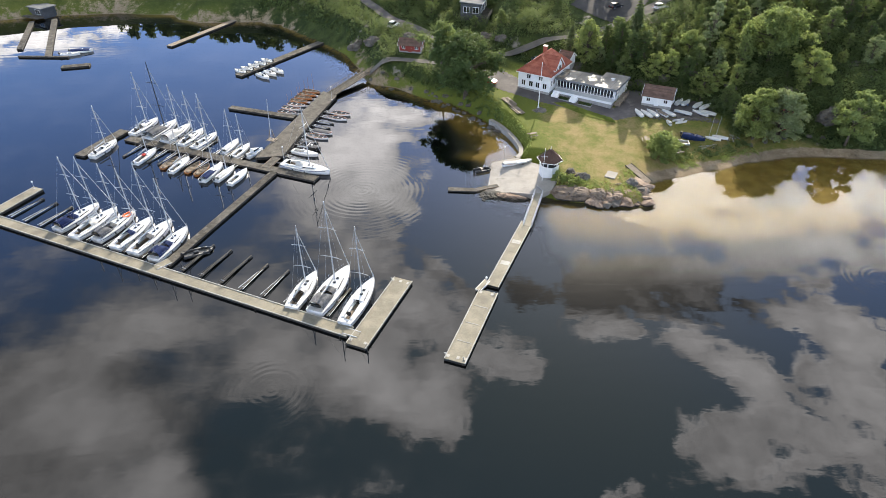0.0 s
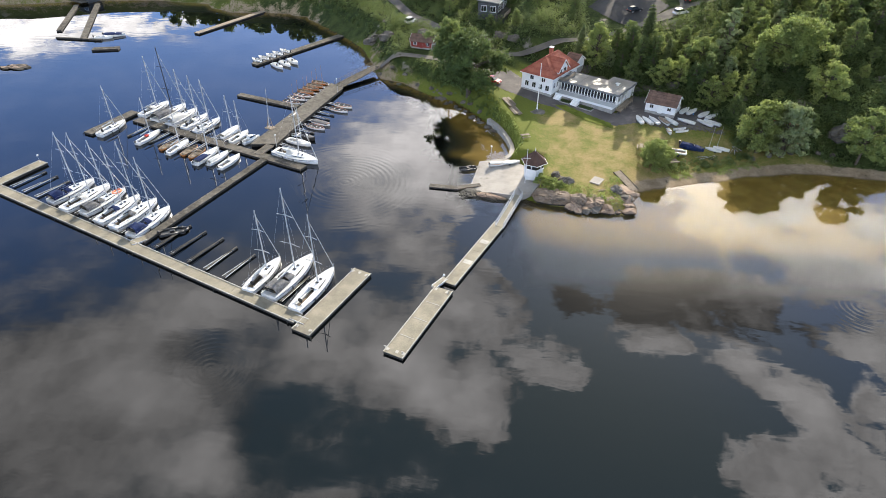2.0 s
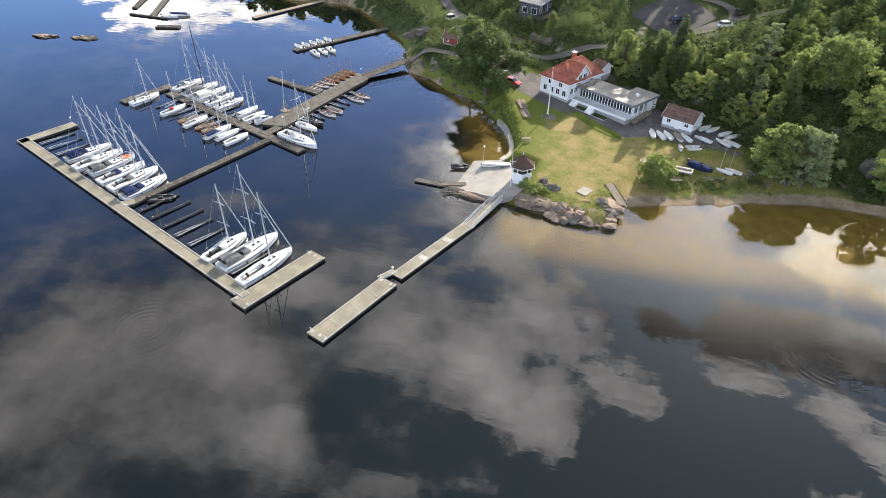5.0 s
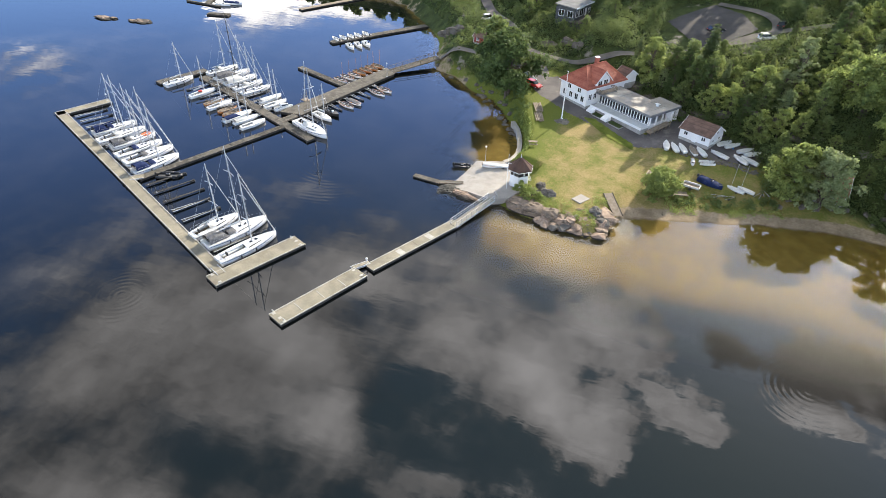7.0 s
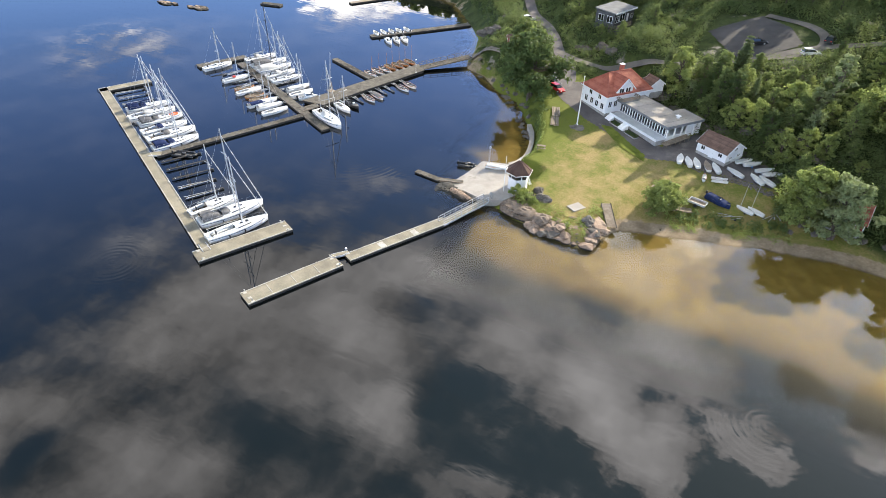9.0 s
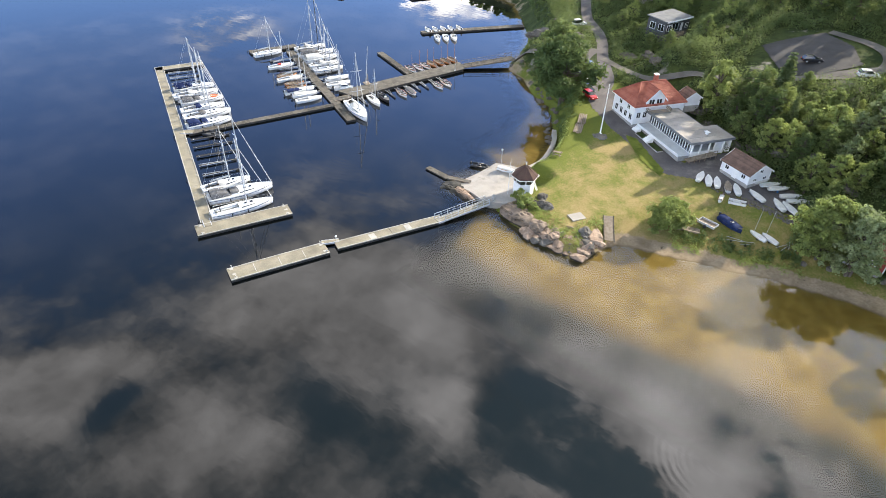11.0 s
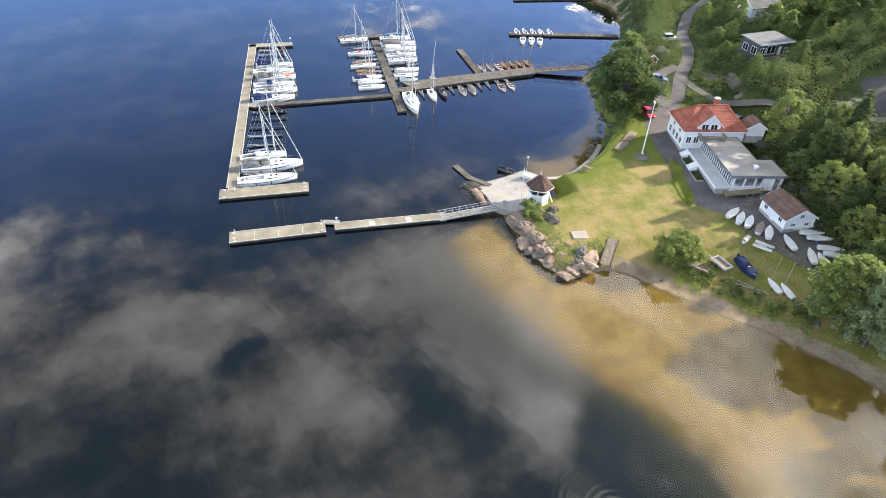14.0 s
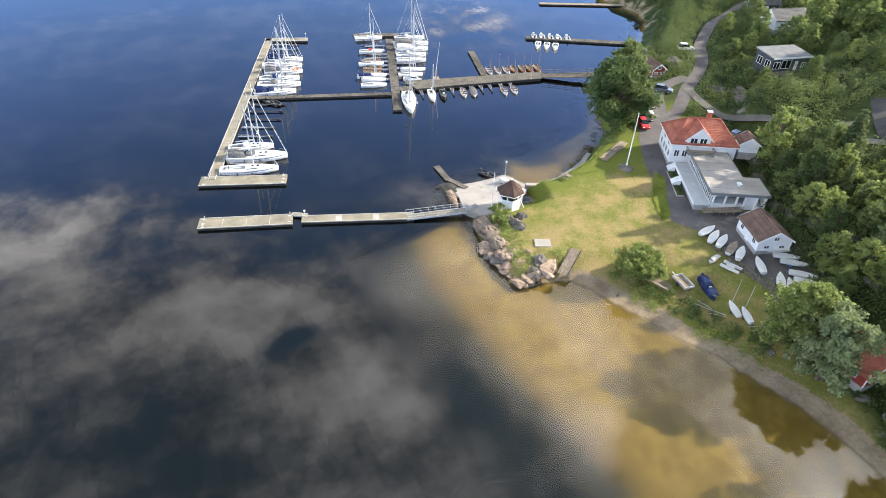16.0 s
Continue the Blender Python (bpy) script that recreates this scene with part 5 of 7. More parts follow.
def derrick(x, y, z):
    ob = thing("mast_crane", pose(x, y, z, 0, 0, 70), "timber mast crane standing on the pier", "crane")
    for sgn in (-1, 1):
        part("leg", tube(B(), (0, sgn * 0.9, 0), (0.1, sgn * 0.25, 2.6), 0.1, 0.08, 6), "wood", ob)
    part("jib", tube(B(), (-0.3, 0, 0.2), (0.6, 0, 9.5), 0.11, 0.06, 7), "alu", ob, "grey steel jib")
    part("cross_beam", tube(B(), (0.05, -0.7, 1.2), (0.05, 0.7, 1.2), 0.07, 0.07, 6), "wood", ob)
    part("foot", box(B(), -0.8, 0.8, -1.1, 1.1, 0, 0.15, 0.02), "wood", ob)


derrick(-43.2, 125.6, 0.75)
for px, py in ((-91, 94), (-70, 85), (-52, 77.2), (-50.5, 76.6), (-33, 69), (-19.2, 63.0), (-14.9, 60.3), (-85, 119), (-30.6, 107.5)):
    ob = thing("mooring_chain", pose(px - 0.1, py - 0.12, 0), "rusty mooring chain hanging into the water", "chain", "mooring chains")
    part("links", tube(B(), (0, 0, 0.35), (-0.15, -0.35, -1.2), 0.05, 0.05, 5), "dark", ob)
    part("shackle", box(B(), -0.1, 0.1, -0.06, 0.06, 0.3, 0.42, 0.02), "dark", ob)

# ---- slipway, rocks and shore ----
slip = thing("slipway", Matrix.Identity(4), "pale concrete slipway sloping into the water", "slipway")
bm = B()
ring = [(4.2, 104.0, -0.15), (5.2, 110.2, 0.05), (5.9, 115.2, 0.65), (11.4, 116.3, 1.2), (16.3, 112.2, 1.45), (18.6, 106.6, 1.5), (17.0, 102.9, 1.35), (13.6, 101.4, 1.1), (9.0, 103.0, 0.55)]
top = [bm.verts.new(p) for p in ring]
low = [bm.verts.new((x, y, -1.5)) for x, y, z in ring]
mid = bm.verts.new((11.5, 108.5, 0.95))
for i in range(len(ring)):
    j = (i + 1) % len(ring)
    bm.faces.new((top[i], top[j], mid))
    bm.faces.new((low[i], low[j], top[j], top[i]))
part("ramp", bm, "slab", slip)
ob = part("drain_cover", tube(B(), (14.6, 103.2, 1.18), (14.7, 103.25, 1.27), 0.9, 0.9, 18), "stone_base", slip, "round grey cover")


def boulder(x, y, z, sx, sy, sz, turn, seed, material="rock", label="weathered pink granite boulder on the point", rough=0.32, group="shore boulders"):
    bm = B()
    bmesh.ops.create_icosphere(bm, subdivisions=4, radius=1.0)
    for v in bm.verts:
        p = v.co.copy()
        q = Vector((round(p.x * 1.4), round(p.y * 1.4), round(p.z * 1.4)))
        n = noise.noise(p * 1.1 + Vector((seed * 3.1, seed, -seed))) * rough * 1.6 + noise.noise(p * 3.2 + Vector((seed, 0, seed))) * rough * 0.45
        cell = noise.cell(p * 1.5 + Vector((seed, seed * 2, 0))) * rough * 0.35
        crack = abs(noise.noise(p * 2.1 + Vector((0, seed * 5, 0))))
        v.co = p * (1 + n + cell - 0.22 * max(0, 0.1 - crack) / 0.1)
        v.co.z = max(v.co.z, -0.55)
    bmesh.ops.scale(bm, vec=(sx, sy, sz), verts=bm.verts)
    ob = part("boulder", bm, material, None, label)
    ob.matrix_world = pose(x, y, z, 0, 0, turn)
    return tagged(ob, label, "boulder", group)


def block(x, y, z, s, turn, seed, material="rock", label="angular pink granite block in the rubble bank"):
    """A broken block: the hull of scattered corners, its edges worn."""
    r = random.Random(seed)
    bm, long = B(), r.uniform(1.0, 1.8)
    for k in range(15):
        v = Vector((r.gauss(0, 1), r.gauss(0, 1), r.gauss(0, 1))).normalized()
        bm.verts.new((v.x * s * long * r.uniform(0.8, 1.1), v.y * s * r.uniform(0.8, 1.1), v.z * s * 0.62 * r.uniform(0.8, 1.1)))
    out = bmesh.ops.convex_hull(bm, input=bm.verts)
    bmesh.ops.delete(bm, geom=[g for g in out["geom_interior"] if isinstance(g, bmesh.types.BMVert)], context="VERTS")
    bmesh.ops.bevel(bm, geom=list(bm.edges), offset=s * 0.04, segments=1, affect="EDGES")
    ob = part("boulder", bm, material)
    ob.matrix_world = pose(x, y, z, r.uniform(-15, 15), r.uniform(-15, 15), turn)
    return tagged(ob, label, "boulder", "shore boulders")


rng = random.Random(4)
boulder(20.9, 102.6, 0.55, 4.6, 2.5, 1.55, -12, 1, "whaleback", "broad smooth brown granite outcrop by the water", 0.12)
boulder(25.4, 101.6, 0.6, 2.5, 2.1, 1.45, -25, 2, "whaleback", "cracked brown granite outcrop by the water", 0.16)
boulder(23.2, 106.4, 1.7, 1.7, 1.2, 1.2, 30, 3, "grey_rock", "grey boulder in the grass")
boulder(21.6, 108.6, 1.8, 1.3, 1.0, 0.9, 60, 4, "grey_rock", "grey boulder in the grass")
boulder(20.4, 106.5, 1.6, 1.2, 1.0, 0.8, 0, 5, "grey_rock", "grey boulder in the grass")
boulder(33.2, 104.4, 0.8, 2.1, 1.7, 1.5, 10, 6, "grey_rock", "large grey boulder on the point")
boulder(30.6, 104.2, 1.0, 1.3, 1.1, 0.8, 50, 7)
boulder(9.2, 101.4, 0.1, 2.8, 1.0, 0.5, -15, 8, label="low brown rock ledge beside the slipway", rough=0.3)
boulder(5.0, 102.6, -0.1, 2.6, 2.0, 0.55, 20, 9, "weedy", "low dark weed-covered rock beside the slipway", 0.35)
boulder(7.4, 102.6, 0.1, 1.6, 0.8, 0.5, 10, 10, label="low brown rock ledge beside the slipway")
boulder(18.1, 135.0, 3.55, 1.5, 1.2, 0.7, 20, 11, "grey_rock", "mossy grey rock at the flagpole's foot")
boulder(28.6, 101.6, 0.5, 2.6, 1.9, 1.2, -20, 12, label="broad pink granite outcrop in the bank", rough=0.3)
boulder(31.8, 101.2, 0.5, 2.4, 1.8, 1.2, 15, 13, label="broad pink granite outcrop in the bank", rough=0.32)
boulder(34.2, 102.4, 0.4, 1.8, 2.0, 1.1, 40, 14, label="broad pink granite outcrop in the bank", rough=0.32)
for k in range(150):
    f = rng.random()
    px = 24.5 + 11.4 * f + rng.uniform(-0.5, 0.5)
    py = 99.0 + rng.uniform(0, 1) ** 1.2 * (3.4 + 4.6 * max(0, f - 0.5)) - 0.5 * math.sin(f * 3.1)
    s = rng.uniform(0.55, 1.15) * (1.35 if k < 40 else 0.55)
    block(px, py, 0.25 + max(0, py - 99.2) * 0.26, s, rng.uniform(0, 180), 20 + k, "rock" if k % 6 else "grey_rock")
for px, py in ((69.5, 124.8), (67.2, 123.6), (72, 125.2), (74.6, 125.6), (77.8, 125.4), (63.5, 122.0), (80.5, 125)):
    boulder(px, py, h0(px, py) + 0.2, rng.uniform(0.5, 0.9), 0.5, 0.45, rng.uniform(0, 180), px, "grey_rock", "grey stone at the top of the beach")
boulder(83, 128.5, h0(83, 128.5) + 0.6, 3.6, 2.2, 2.0, 10, 77, "grey_rock", "big grey rock face under the trees", 0.25)
for px, py, s in ((-128.3, 157.3, 3.2), (-142, 154.2, 3.4), (-131, 156.2, 2.2), (-139, 155.4, 1.8)):
    boulder(px, py, 0.05, s, s * 0.5, 0.45, -10, px, "rock", "low bare skerry in the fjord", 0.35, "skerries")
for k in range(34):
    f = rng.random()
    px, py = 12.0 - 21 * f + rng.uniform(-0.7, 0.7), 126.5 + 25.5 * f + rng.uniform(-0.7, 0.7)
    if f > 0.12:
        boulder(px + 0.5, py + 0.3, h0(px, py) + 0.15, rng.uniform(0.35, 0.9), rng.uniform(0.3, 0.65), rng.uniform(0.25, 0.45), rng.uniform(0, 180), 400 + k, "grey_rock", "dark shore rock in the cove bank")
for k, (px, py) in enumerate(((-17, 160.2), (-13, 155.6), (-21, 162.6), (-9, 152.6), (-4, 150), (2, 144.4), (4.5, 140.5), (-24.5, 163), (-18.5, 158.2), (0, 146.2))):
    boulder(px, py, h0(px, py) + 0.02, 0.8, 0.6, 0.4, 40 * k, 90 + k, "grey_rock", "grey shore rock in the cove")


def wall_along(name, line, width, base, tops, material, label):
    bm = B()
    rows = []
    for i, (x, y) in enumerate(line):
        a = np.array(line[max(0, i - 1)])
        b = np.array(line[min(len(line) - 1, i + 1)])
        d = (b - a) / np.linalg.norm(b - a)
        s = np.array((-d[1], d[0])) * width / 2
        rows.append([bm.verts.new((x + s[0], y + s[1], base)), bm.verts.new((x + s[0], y + s[1], tops[i])), bm.verts.new((x - s[0], y - s[1], tops[i])), bm.verts.new((x - s[0], y - s[1], base))])
    for a, b in zip(rows, rows[1:]):
        for i in range(3):
            bm.faces.new((a[i], b[i], b[i + 1], a[i + 1]))
    bm.faces.new(rows[0][::-1])
    bm.faces.new(rows[-1])
    return tagged(part(name, bm, material), label, "wall", kind="structure")


wall_along("sea_wall", [(11.4, 116.4), (12.4, 118.4), (12.7, 121), (12.4, 123.2), (11.7, 125.8), (10.6, 129), (9.0, 132.4), (6.8, 135.6)], 0.95, -0.8, [1.2, 1.15, 1.15, 1.15, 1.2, 1.2, 1.25, 1.3], "slab", "curved pale concrete sea wall")


def stone_bank():
    ob = thing("stone_bank", Matrix.Identity(4), "low dry-stone bank between yard and grass", "stone wall")
    r = random.Random(9)
    for k in range(150):
        f = k / 150
        px, py = 43.8 + 15.2 * f, 131.6 - 1.6 * f - 0.9 * math.sin(f * 6) * 0.3 + r.uniform(-0.75, 0.75)
        bm = B()
        bmesh.ops.create_icosphere(bm, subdivisions=1, radius=r.uniform(0.16, 0.36))
        for v in bm.verts:
            v.co *= 1 + r.uniform(-0.25, 0.25)
            v.co.z *= 0.7
        s = part("stone", bm, "grey_rock", ob)
        s.matrix_basis = pose(px, py, h0(px, py) + 0.1, 0, 0, r.uniform(0, 180))


stone_bank()


def slatted_ramp():
    ob = thing("boat_ramp", pose(35.2, 108.6, 1.75, 0, 12, -58), "weathered wooden boat ramp to the beach", "ramp")
    for k in range(26):
        x = -2.9 + k * 0.23
        part("slat", box(B(), x, x + 0.2, -0.8, 0.8, 0.0, 0.05, 0.008), "wood", ob)
    for sgn in (-0.85, 0.85):
        part("side_beam", box(B(), -3, 3, sgn - 0.07, sgn + 0.07, -0.1, 0.1, 0.01), "deck", ob)


slatted_ramp()
ob = thing("concrete_pad", pose(29.45, 107.45, max(h0(x_, y_) for x_ in (28.3, 29.45, 30.6) for y_ in (106.6, 107.45, 108.4)) - 0.02, 0, 0, 62), "square pale concrete pad on the lawn", "pad")
part("pad", box(B(), -1.35, 1.35, -1.05, 1.05, -0.4, 0.06, 0.02), "slab", ob)


def picnic_table(x, y, a, label="weathered wooden picnic table on the lawn"):
    z = h0(x, y)
    ob = thing("picnic_table", pose(x, y, z, 0, 0, a), label, "picnic table", "picnic tables")
    for k in range(4):
        part("top_board", box(B(), -0.95, 0.95, -0.36 + k * 0.185, -0.20 + k * 0.185, 0.72, 0.76), "wood", ob)
    for sgn in (-1, 1):
        part("bench_seat", box(B(), -0.95, 0.95, sgn * 0.72 - 0.13, sgn * 0.72 + 0.13, 0.43, 0.47), "wood", ob)
        for e in (-0.65, 0.65):
            part("leg", tube(B(), (e, sgn * 0.75, -0.05), (e, sgn * 0.2, 0.74), 0.05, 0.05, 4), "wood", ob)


picnic_table(15.3, 122.9, 20)
picnic_table(41.4, 120.8, 40, "grey weathered picnic table beside the round bush")
picnic_table(39.9, 121.6, 80, "grey weathered picnic table beside the round bush")


def timber_pile(x, y, a, n=9, label="stack of old brown planks on the grass"):
    ob = thing("timber_stack", pose(x, y, h0(x, y), 0, 0, a), label, "timber stack")
    r = random.Random(n)
    for k in range(n):
        part("plank", box(B(), -2.2 + r.uniform(-0.4, 0.4), 2.2 + r.uniform(-0.4, 0.4), -0.9 + 0.36 * (k % 5), -0.62 + 0.36 * (k % 5), 0.03 + 0.15 * (k // 5), 0.15 + 0.15 * (k // 5), 0.01), "wood", ob)


timber_pile(12.8, 135.1, 113)
timber_pile(11.3, 139.2, 115, 12)
timber_pile(45.0, 118.2, 20, 6, "loose brown boards beside the bush")


def flagpole():
    ob = thing("flagpole", pose(17.9, 135.4, 3.9), "tall white flagpole with a gold knob on a rock", "flagpole")
    part("pole", tube(B(), (0, 0, 0), (0, 0, 11.0), 0.13, 0.05, 10), "trim", ob)
    bm = B()
    bmesh.ops.create_uvsphere(bm, u_segments=8, v_segments=6, radius=0.13, matrix=pose(0, 0, 11.1))
    part("knob", bm, "trim", ob)
    part("pennant_line", tube(B(), (0.16, 0, 1.0), (0.1, 0, 10.9), 0.012, 0.012, 4), "alu", ob)
    part("foot", box(B(), -0.25, 0.25, -0.2, 0.2, -0.3, 0.5, 0.03), "trim", ob)


flagpole()

rowboat(9.8, 113.4, 15, 3.9, "white rowing boat lying on the slipway", "hull", "pale_canvas", z=1.05, group="boats on the slipway")
racing_dinghy(12.6, 114.0, 20, 3.6, "pale sailing dinghy lying on the slipway", z=1.15)

# ---- club house ----
BASE = 4.4
HOUSE = Matrix(((HU.x, HV.x, 0, 21.3), (HU.y, HV.y, 0, 142.8), (0, 0, 1, BASE), (0, 0, 0, 1)))


def window(parent, at, across, w, h, out, panes=2, name="window"):
    """A white framed window: at its lower middle, across and out as unit vectors."""
    ax, o, at = Vector(across), Vector(out), Vector(at)
    up = Vector((0, 0, 1))

    def slab(bm, x0, x1, z0, z1, d0, d1):
        c = [at + ax * x + up * z + o * d for d in (d0, d1) for x, z in ((x0, z0), (x1, z0), (x1, z1), (x0, z1))]
        v = [bm.verts.new(p) for p in c]
        for f in ((0, 3, 2, 1), (4, 5, 6, 7), (0, 1, 5, 4), (1, 2, 6, 5), (2, 3, 7, 6), (3, 0, 4, 7)):
            bm.faces.new([v[i] for i in f])
        bmesh.ops.recalc_face_normals(bm, faces=bm.faces)
        return bm

    bm = B()
    for x0, x1, z0, z1 in ((-w / 2 - 0.09, -w / 2, -0.09, h + 0.09), (w / 2, w / 2 + 0.09, -0.09, h + 0.09), (-w / 2, w / 2, -0.09, 0), (-w / 2, w / 2, h, h + 0.09)):
        slab(bm, x0, x1, z0, z1, 0.0, 0.07)
    for k in range(1, panes):
        x = -w / 2 + w * k / panes
        slab(bm, x - 0.04, x + 0.04, 0, h, 0.0, 0.06)
    win = part(name, bm, "trim", parent)
    for k in range(panes):
        part("pane", slab(B(), -w / 2 + w * k / panes + 0.02, -w / 2 + w * (k + 1) / panes - 0.02, 0, h, 0.005, 0.025), "smoked", win, "dark glass pane")
    return win


def tiles(parent, a, b, c, d, nu, nv, material, step=0.05):
    """Courses of roof tiles on the slope a b (eave) c d (ridge), each course a raised, rippled row."""
    a, b, c, d = (Vector(p) for p in (a, b, c, d))
    n = (b - a).cross(d - a).normalized()
    if n.z < 0:
        n = -n
    for j in range(nv):
        verts, faces = [], []
        cols = nu * 3
        for k, (t, lift) in enumerate(((j / nv, 0.055), ((j + 1) / nv, 0.012))):
            l, r = a.lerp(d, t), b.lerp(c, t)
            for i in range(cols + 1):
                p = l.lerp(r, i / cols) + n * (lift + 0.03 * (0.5 + 0.5 * math.cos(i / cols * nu * math.tau)))
                verts.append(tuple(p))
        for i in range(cols):
            faces.append((i, i + 1, cols + 1 + i + 1, cols + 1 + i))
        base = len(verts)
        l, r = a.lerp(d, j / nv), b.lerp(c, j / nv)
        verts += [tuple(l.lerp(r, i / cols)) for i in range(cols + 1)]
        faces += [(base + i, base + i + 1, i + 1, i) for i in range(cols)]
        sheet("tile_course", verts, faces, material, parent, smooth=False)


def solid(points, faces):
    bm = B()
    v = [bm.verts.new(p) for p in points]
    for f in faces:
        bm.faces.new([v[i] for i in f])
    bmesh.ops.recalc_face_normals(bm, faces=bm.faces)
    return bm


def club_house():
    ob = thing("club_house", HOUSE, "white timber club house with red hipped tile roof", "house")
    W_, D_, E_, R_ = 8.3, 12.0, 4.6, 8.1
    part("footing", box(B(), -W_ - 0.06, 0.06, -0.06, D_ + 0.06, -1.6, 0.55), "stone_base", ob, "grey stone footing")
    wall = part("wall", box(B(), -W_, 0, 0, D_, 0.555, E_), "white_wall", ob, "white weatherboard wall")
    bm = B()
    for k in range(20):
        z = 0.7 + k * 0.195
        box(bm, -W_ - 0.018, 0.018, -0.018, D_ + 0.018, z, z + 0.012)
    part("board_joint", bm, "trim", wall)
    for cx, cy in ((-W_, 0), (0, 0), (0, D_), (-W_, D_)):
        part("corner_board", box(B(), cx - 0.09, cx + 0.09, cy - 0.09, cy + 0.09, 0.5, E_), "trim", ob)
    e, o = 0.45, -0.12
    x0, x1, y0, y1 = -W_ - e, e, -e, D_ + e
    rx, ry0, ry1 = -W_ / 2, 3.0, D_ - 3.0
    ez = E_ + o
    roof = part("roof", solid([(x0, y0, ez), (x1, y0, ez), (x1, y1, ez), (x0, y1, ez), (rx, ry0, R_), (rx, ry1, R_)], [(0, 1, 2, 3), (0, 4, 1), (1, 4, 5, 2), (2, 5, 3), (3, 5, 4, 0)]), "tile", ob, "red clay tile roof")
    tiles(roof, (x1, y0, ez), (x1, y1, ez), (rx, ry1, R_), (rx, ry0, R_), 44, 17, "tile")
    tiles(roof, (x0, y0, ez), (x0, y1, ez), (rx, ry1, R_), (rx, ry0, R_), 44, 17, "tile")
    tiles(roof, (x0, y0, ez), (x1, y0, ez), (rx, ry0, R_), (rx, ry0, R_), 32, 17, "tile")
    tiles(roof, (x0, y1, ez), (x1, y1, ez), (rx, ry1, R_), (rx, ry1, R_), 32, 17, "tile")
    part("ridge_cap", tube(B(), (rx, ry0, R_ + 0.06), (rx, ry1, R_ + 0.06), 0.13, 0.13, 8), "tile", roof)
    for p in ((x0, y0), (x1, y0)):
        part("ridge_cap", tube(B(), (p[0], p[1], ez + 0.08), (rx, ry0, R_ + 0.06), 0.12, 0.12, 8), "tile", roof)
    for p in ((x0, y1), (x1, y1)):
        part("ridge_cap", tube(B(), (p[0], p[1], ez + 0.08), (rx, ry1, R_ + 0.06), 0.12, 0.12, 8), "tile", roof)
    for xa, xb, ya, yb in ((x0 - 0.1, x1 + 0.1, y0 - 0.12, y0 + 0.0), (x0 - 0.1, x1 + 0.1, y1, y1 + 0.12), (x1, x1 + 0.12, y0, y1), (x0 - 0.12, x0, y0, y1)):
        part("gutter", box(B(), xa, xb, ya, yb, ez - 0.12, ez + 0.02, 0.02), "trim", ob)
    # wall dormer over the flat roof
    v0, v1, vm, da = 2.4, 6.8, 4.6, 7.95
    dorm = part("dormer", solid([(0.03, v0, E_ - 0.5), (0.03, v1, E_ - 0.5), (0.03, v1, 5.9), (0.03, vm, da), (0.03, v0, 5.9), (-2.6, v0, E_ - 0.5), (-2.6, v1, E_ - 0.5), (-2.6, v1, 5.9), (-3.9, vm, da), (-2.6, v0, 5.9)],
                                [(0, 1, 2, 3, 4), (0, 4, 9, 5), (1, 6, 7, 2), (4, 3, 8, 9), (3, 2, 7, 8), (5, 9, 8, 7, 6), (0, 5, 6, 1)]), "white_wall", ob, "white gabled dormer")
    for va, sgn in ((v0 - 0.5, -1), (v1 + 0.5, 1)):
        za = 5.45
        tiles(dorm, (0.5, va, za), (-2.3, va, za), (-3.9, vm, da + 0.1), (0.5, vm, da + 0.1), 12, 11, "tile")
        part("barge_board", solid([(0.5, va, za - 0.18), (0.5, va, za + 0.06), (0.5, vm, da + 0.16), (0.5, vm, da - 0.1), (0.58, va, za - 0.18), (0.58, va, za + 0.06), (0.58, vm, da + 0.16), (0.58, vm, da - 0.1)],
                                  [(0, 1, 2, 3), (4, 7, 6, 5), (0, 4, 5, 1), (1, 5, 6, 2), (2, 6, 7, 3), (3, 7, 4, 0)]), "trim", dorm)
    for v in (3.7, 5.5):
        window(dorm, (0.04, v, 4.6), (0, 1, 0), 1.25, 1.2, (1, 0, 0))
    part("ridge_cap", tube(B(), (0.5, vm, da + 0.15), (-3.9, vm, da + 0.15), 0.11, 0.11, 8), "tile", dorm)
    # windows of the gable face and the long face
    for u in (-6.9, -4.9, -3.1, -1.2):
        window(ob, (u, -0.02, 1.25), (1, 0, 0), 0.95, 1.25, (0, -1, 0))
    for u in (-5.6, -2.4):
        window(ob, (u, -0.02, 3.15), (1, 0, 0), 0.95, 0.95, (0, -1, 0))
    for v in (1.1, 2.6):
        window(ob, (0.02, v, 1.9), (0, 1, 0), 0.85, 1.25, (1, 0, 0))
    for v in (1.5, 4.2, 7.5, 10.4):
        window(ob, (-W_ - 0.02, v, 1.3), (0, 1, 0), 0.95, 1.25, (-1, 0, 0))
    chim = part("chimney", box(B(), -5.3, -4.5, 6.6, 7.4, 6.2, 9.2, 0.03), "tile", ob, "red brick chimney")
    part("chimney_cap", box(B(), -5.4, -4.4, 6.5, 7.5, 9.2, 9.35, 0.02), "trim", chim, "white chimney cap")
    # balcony on the flat roof
    rail = part("balcony", box(B(), 0.05, 2.1, 2.6, 7.6, 3.25, 3.4, 0.02), "zinc", ob)
    for a_, b_ in (((2.05, 2.65), (2.05, 7.55)), ((0.1, 2.65), (2.05, 2.65)), ((0.1, 7.55), (2.05, 7.55))):
        for z in (3.75, 4.05, 4.3):
            part("rail_board", box(B(), min(a_[0], b_[0]) - 0.03, max(a_[0], b_[0]) + 0.03, min(a_[1], b_[1]) - 0.03, max(a_[1], b_[1]) + 0.03, z - 0.09, z + 0.06), "wood", rail)
    return ob


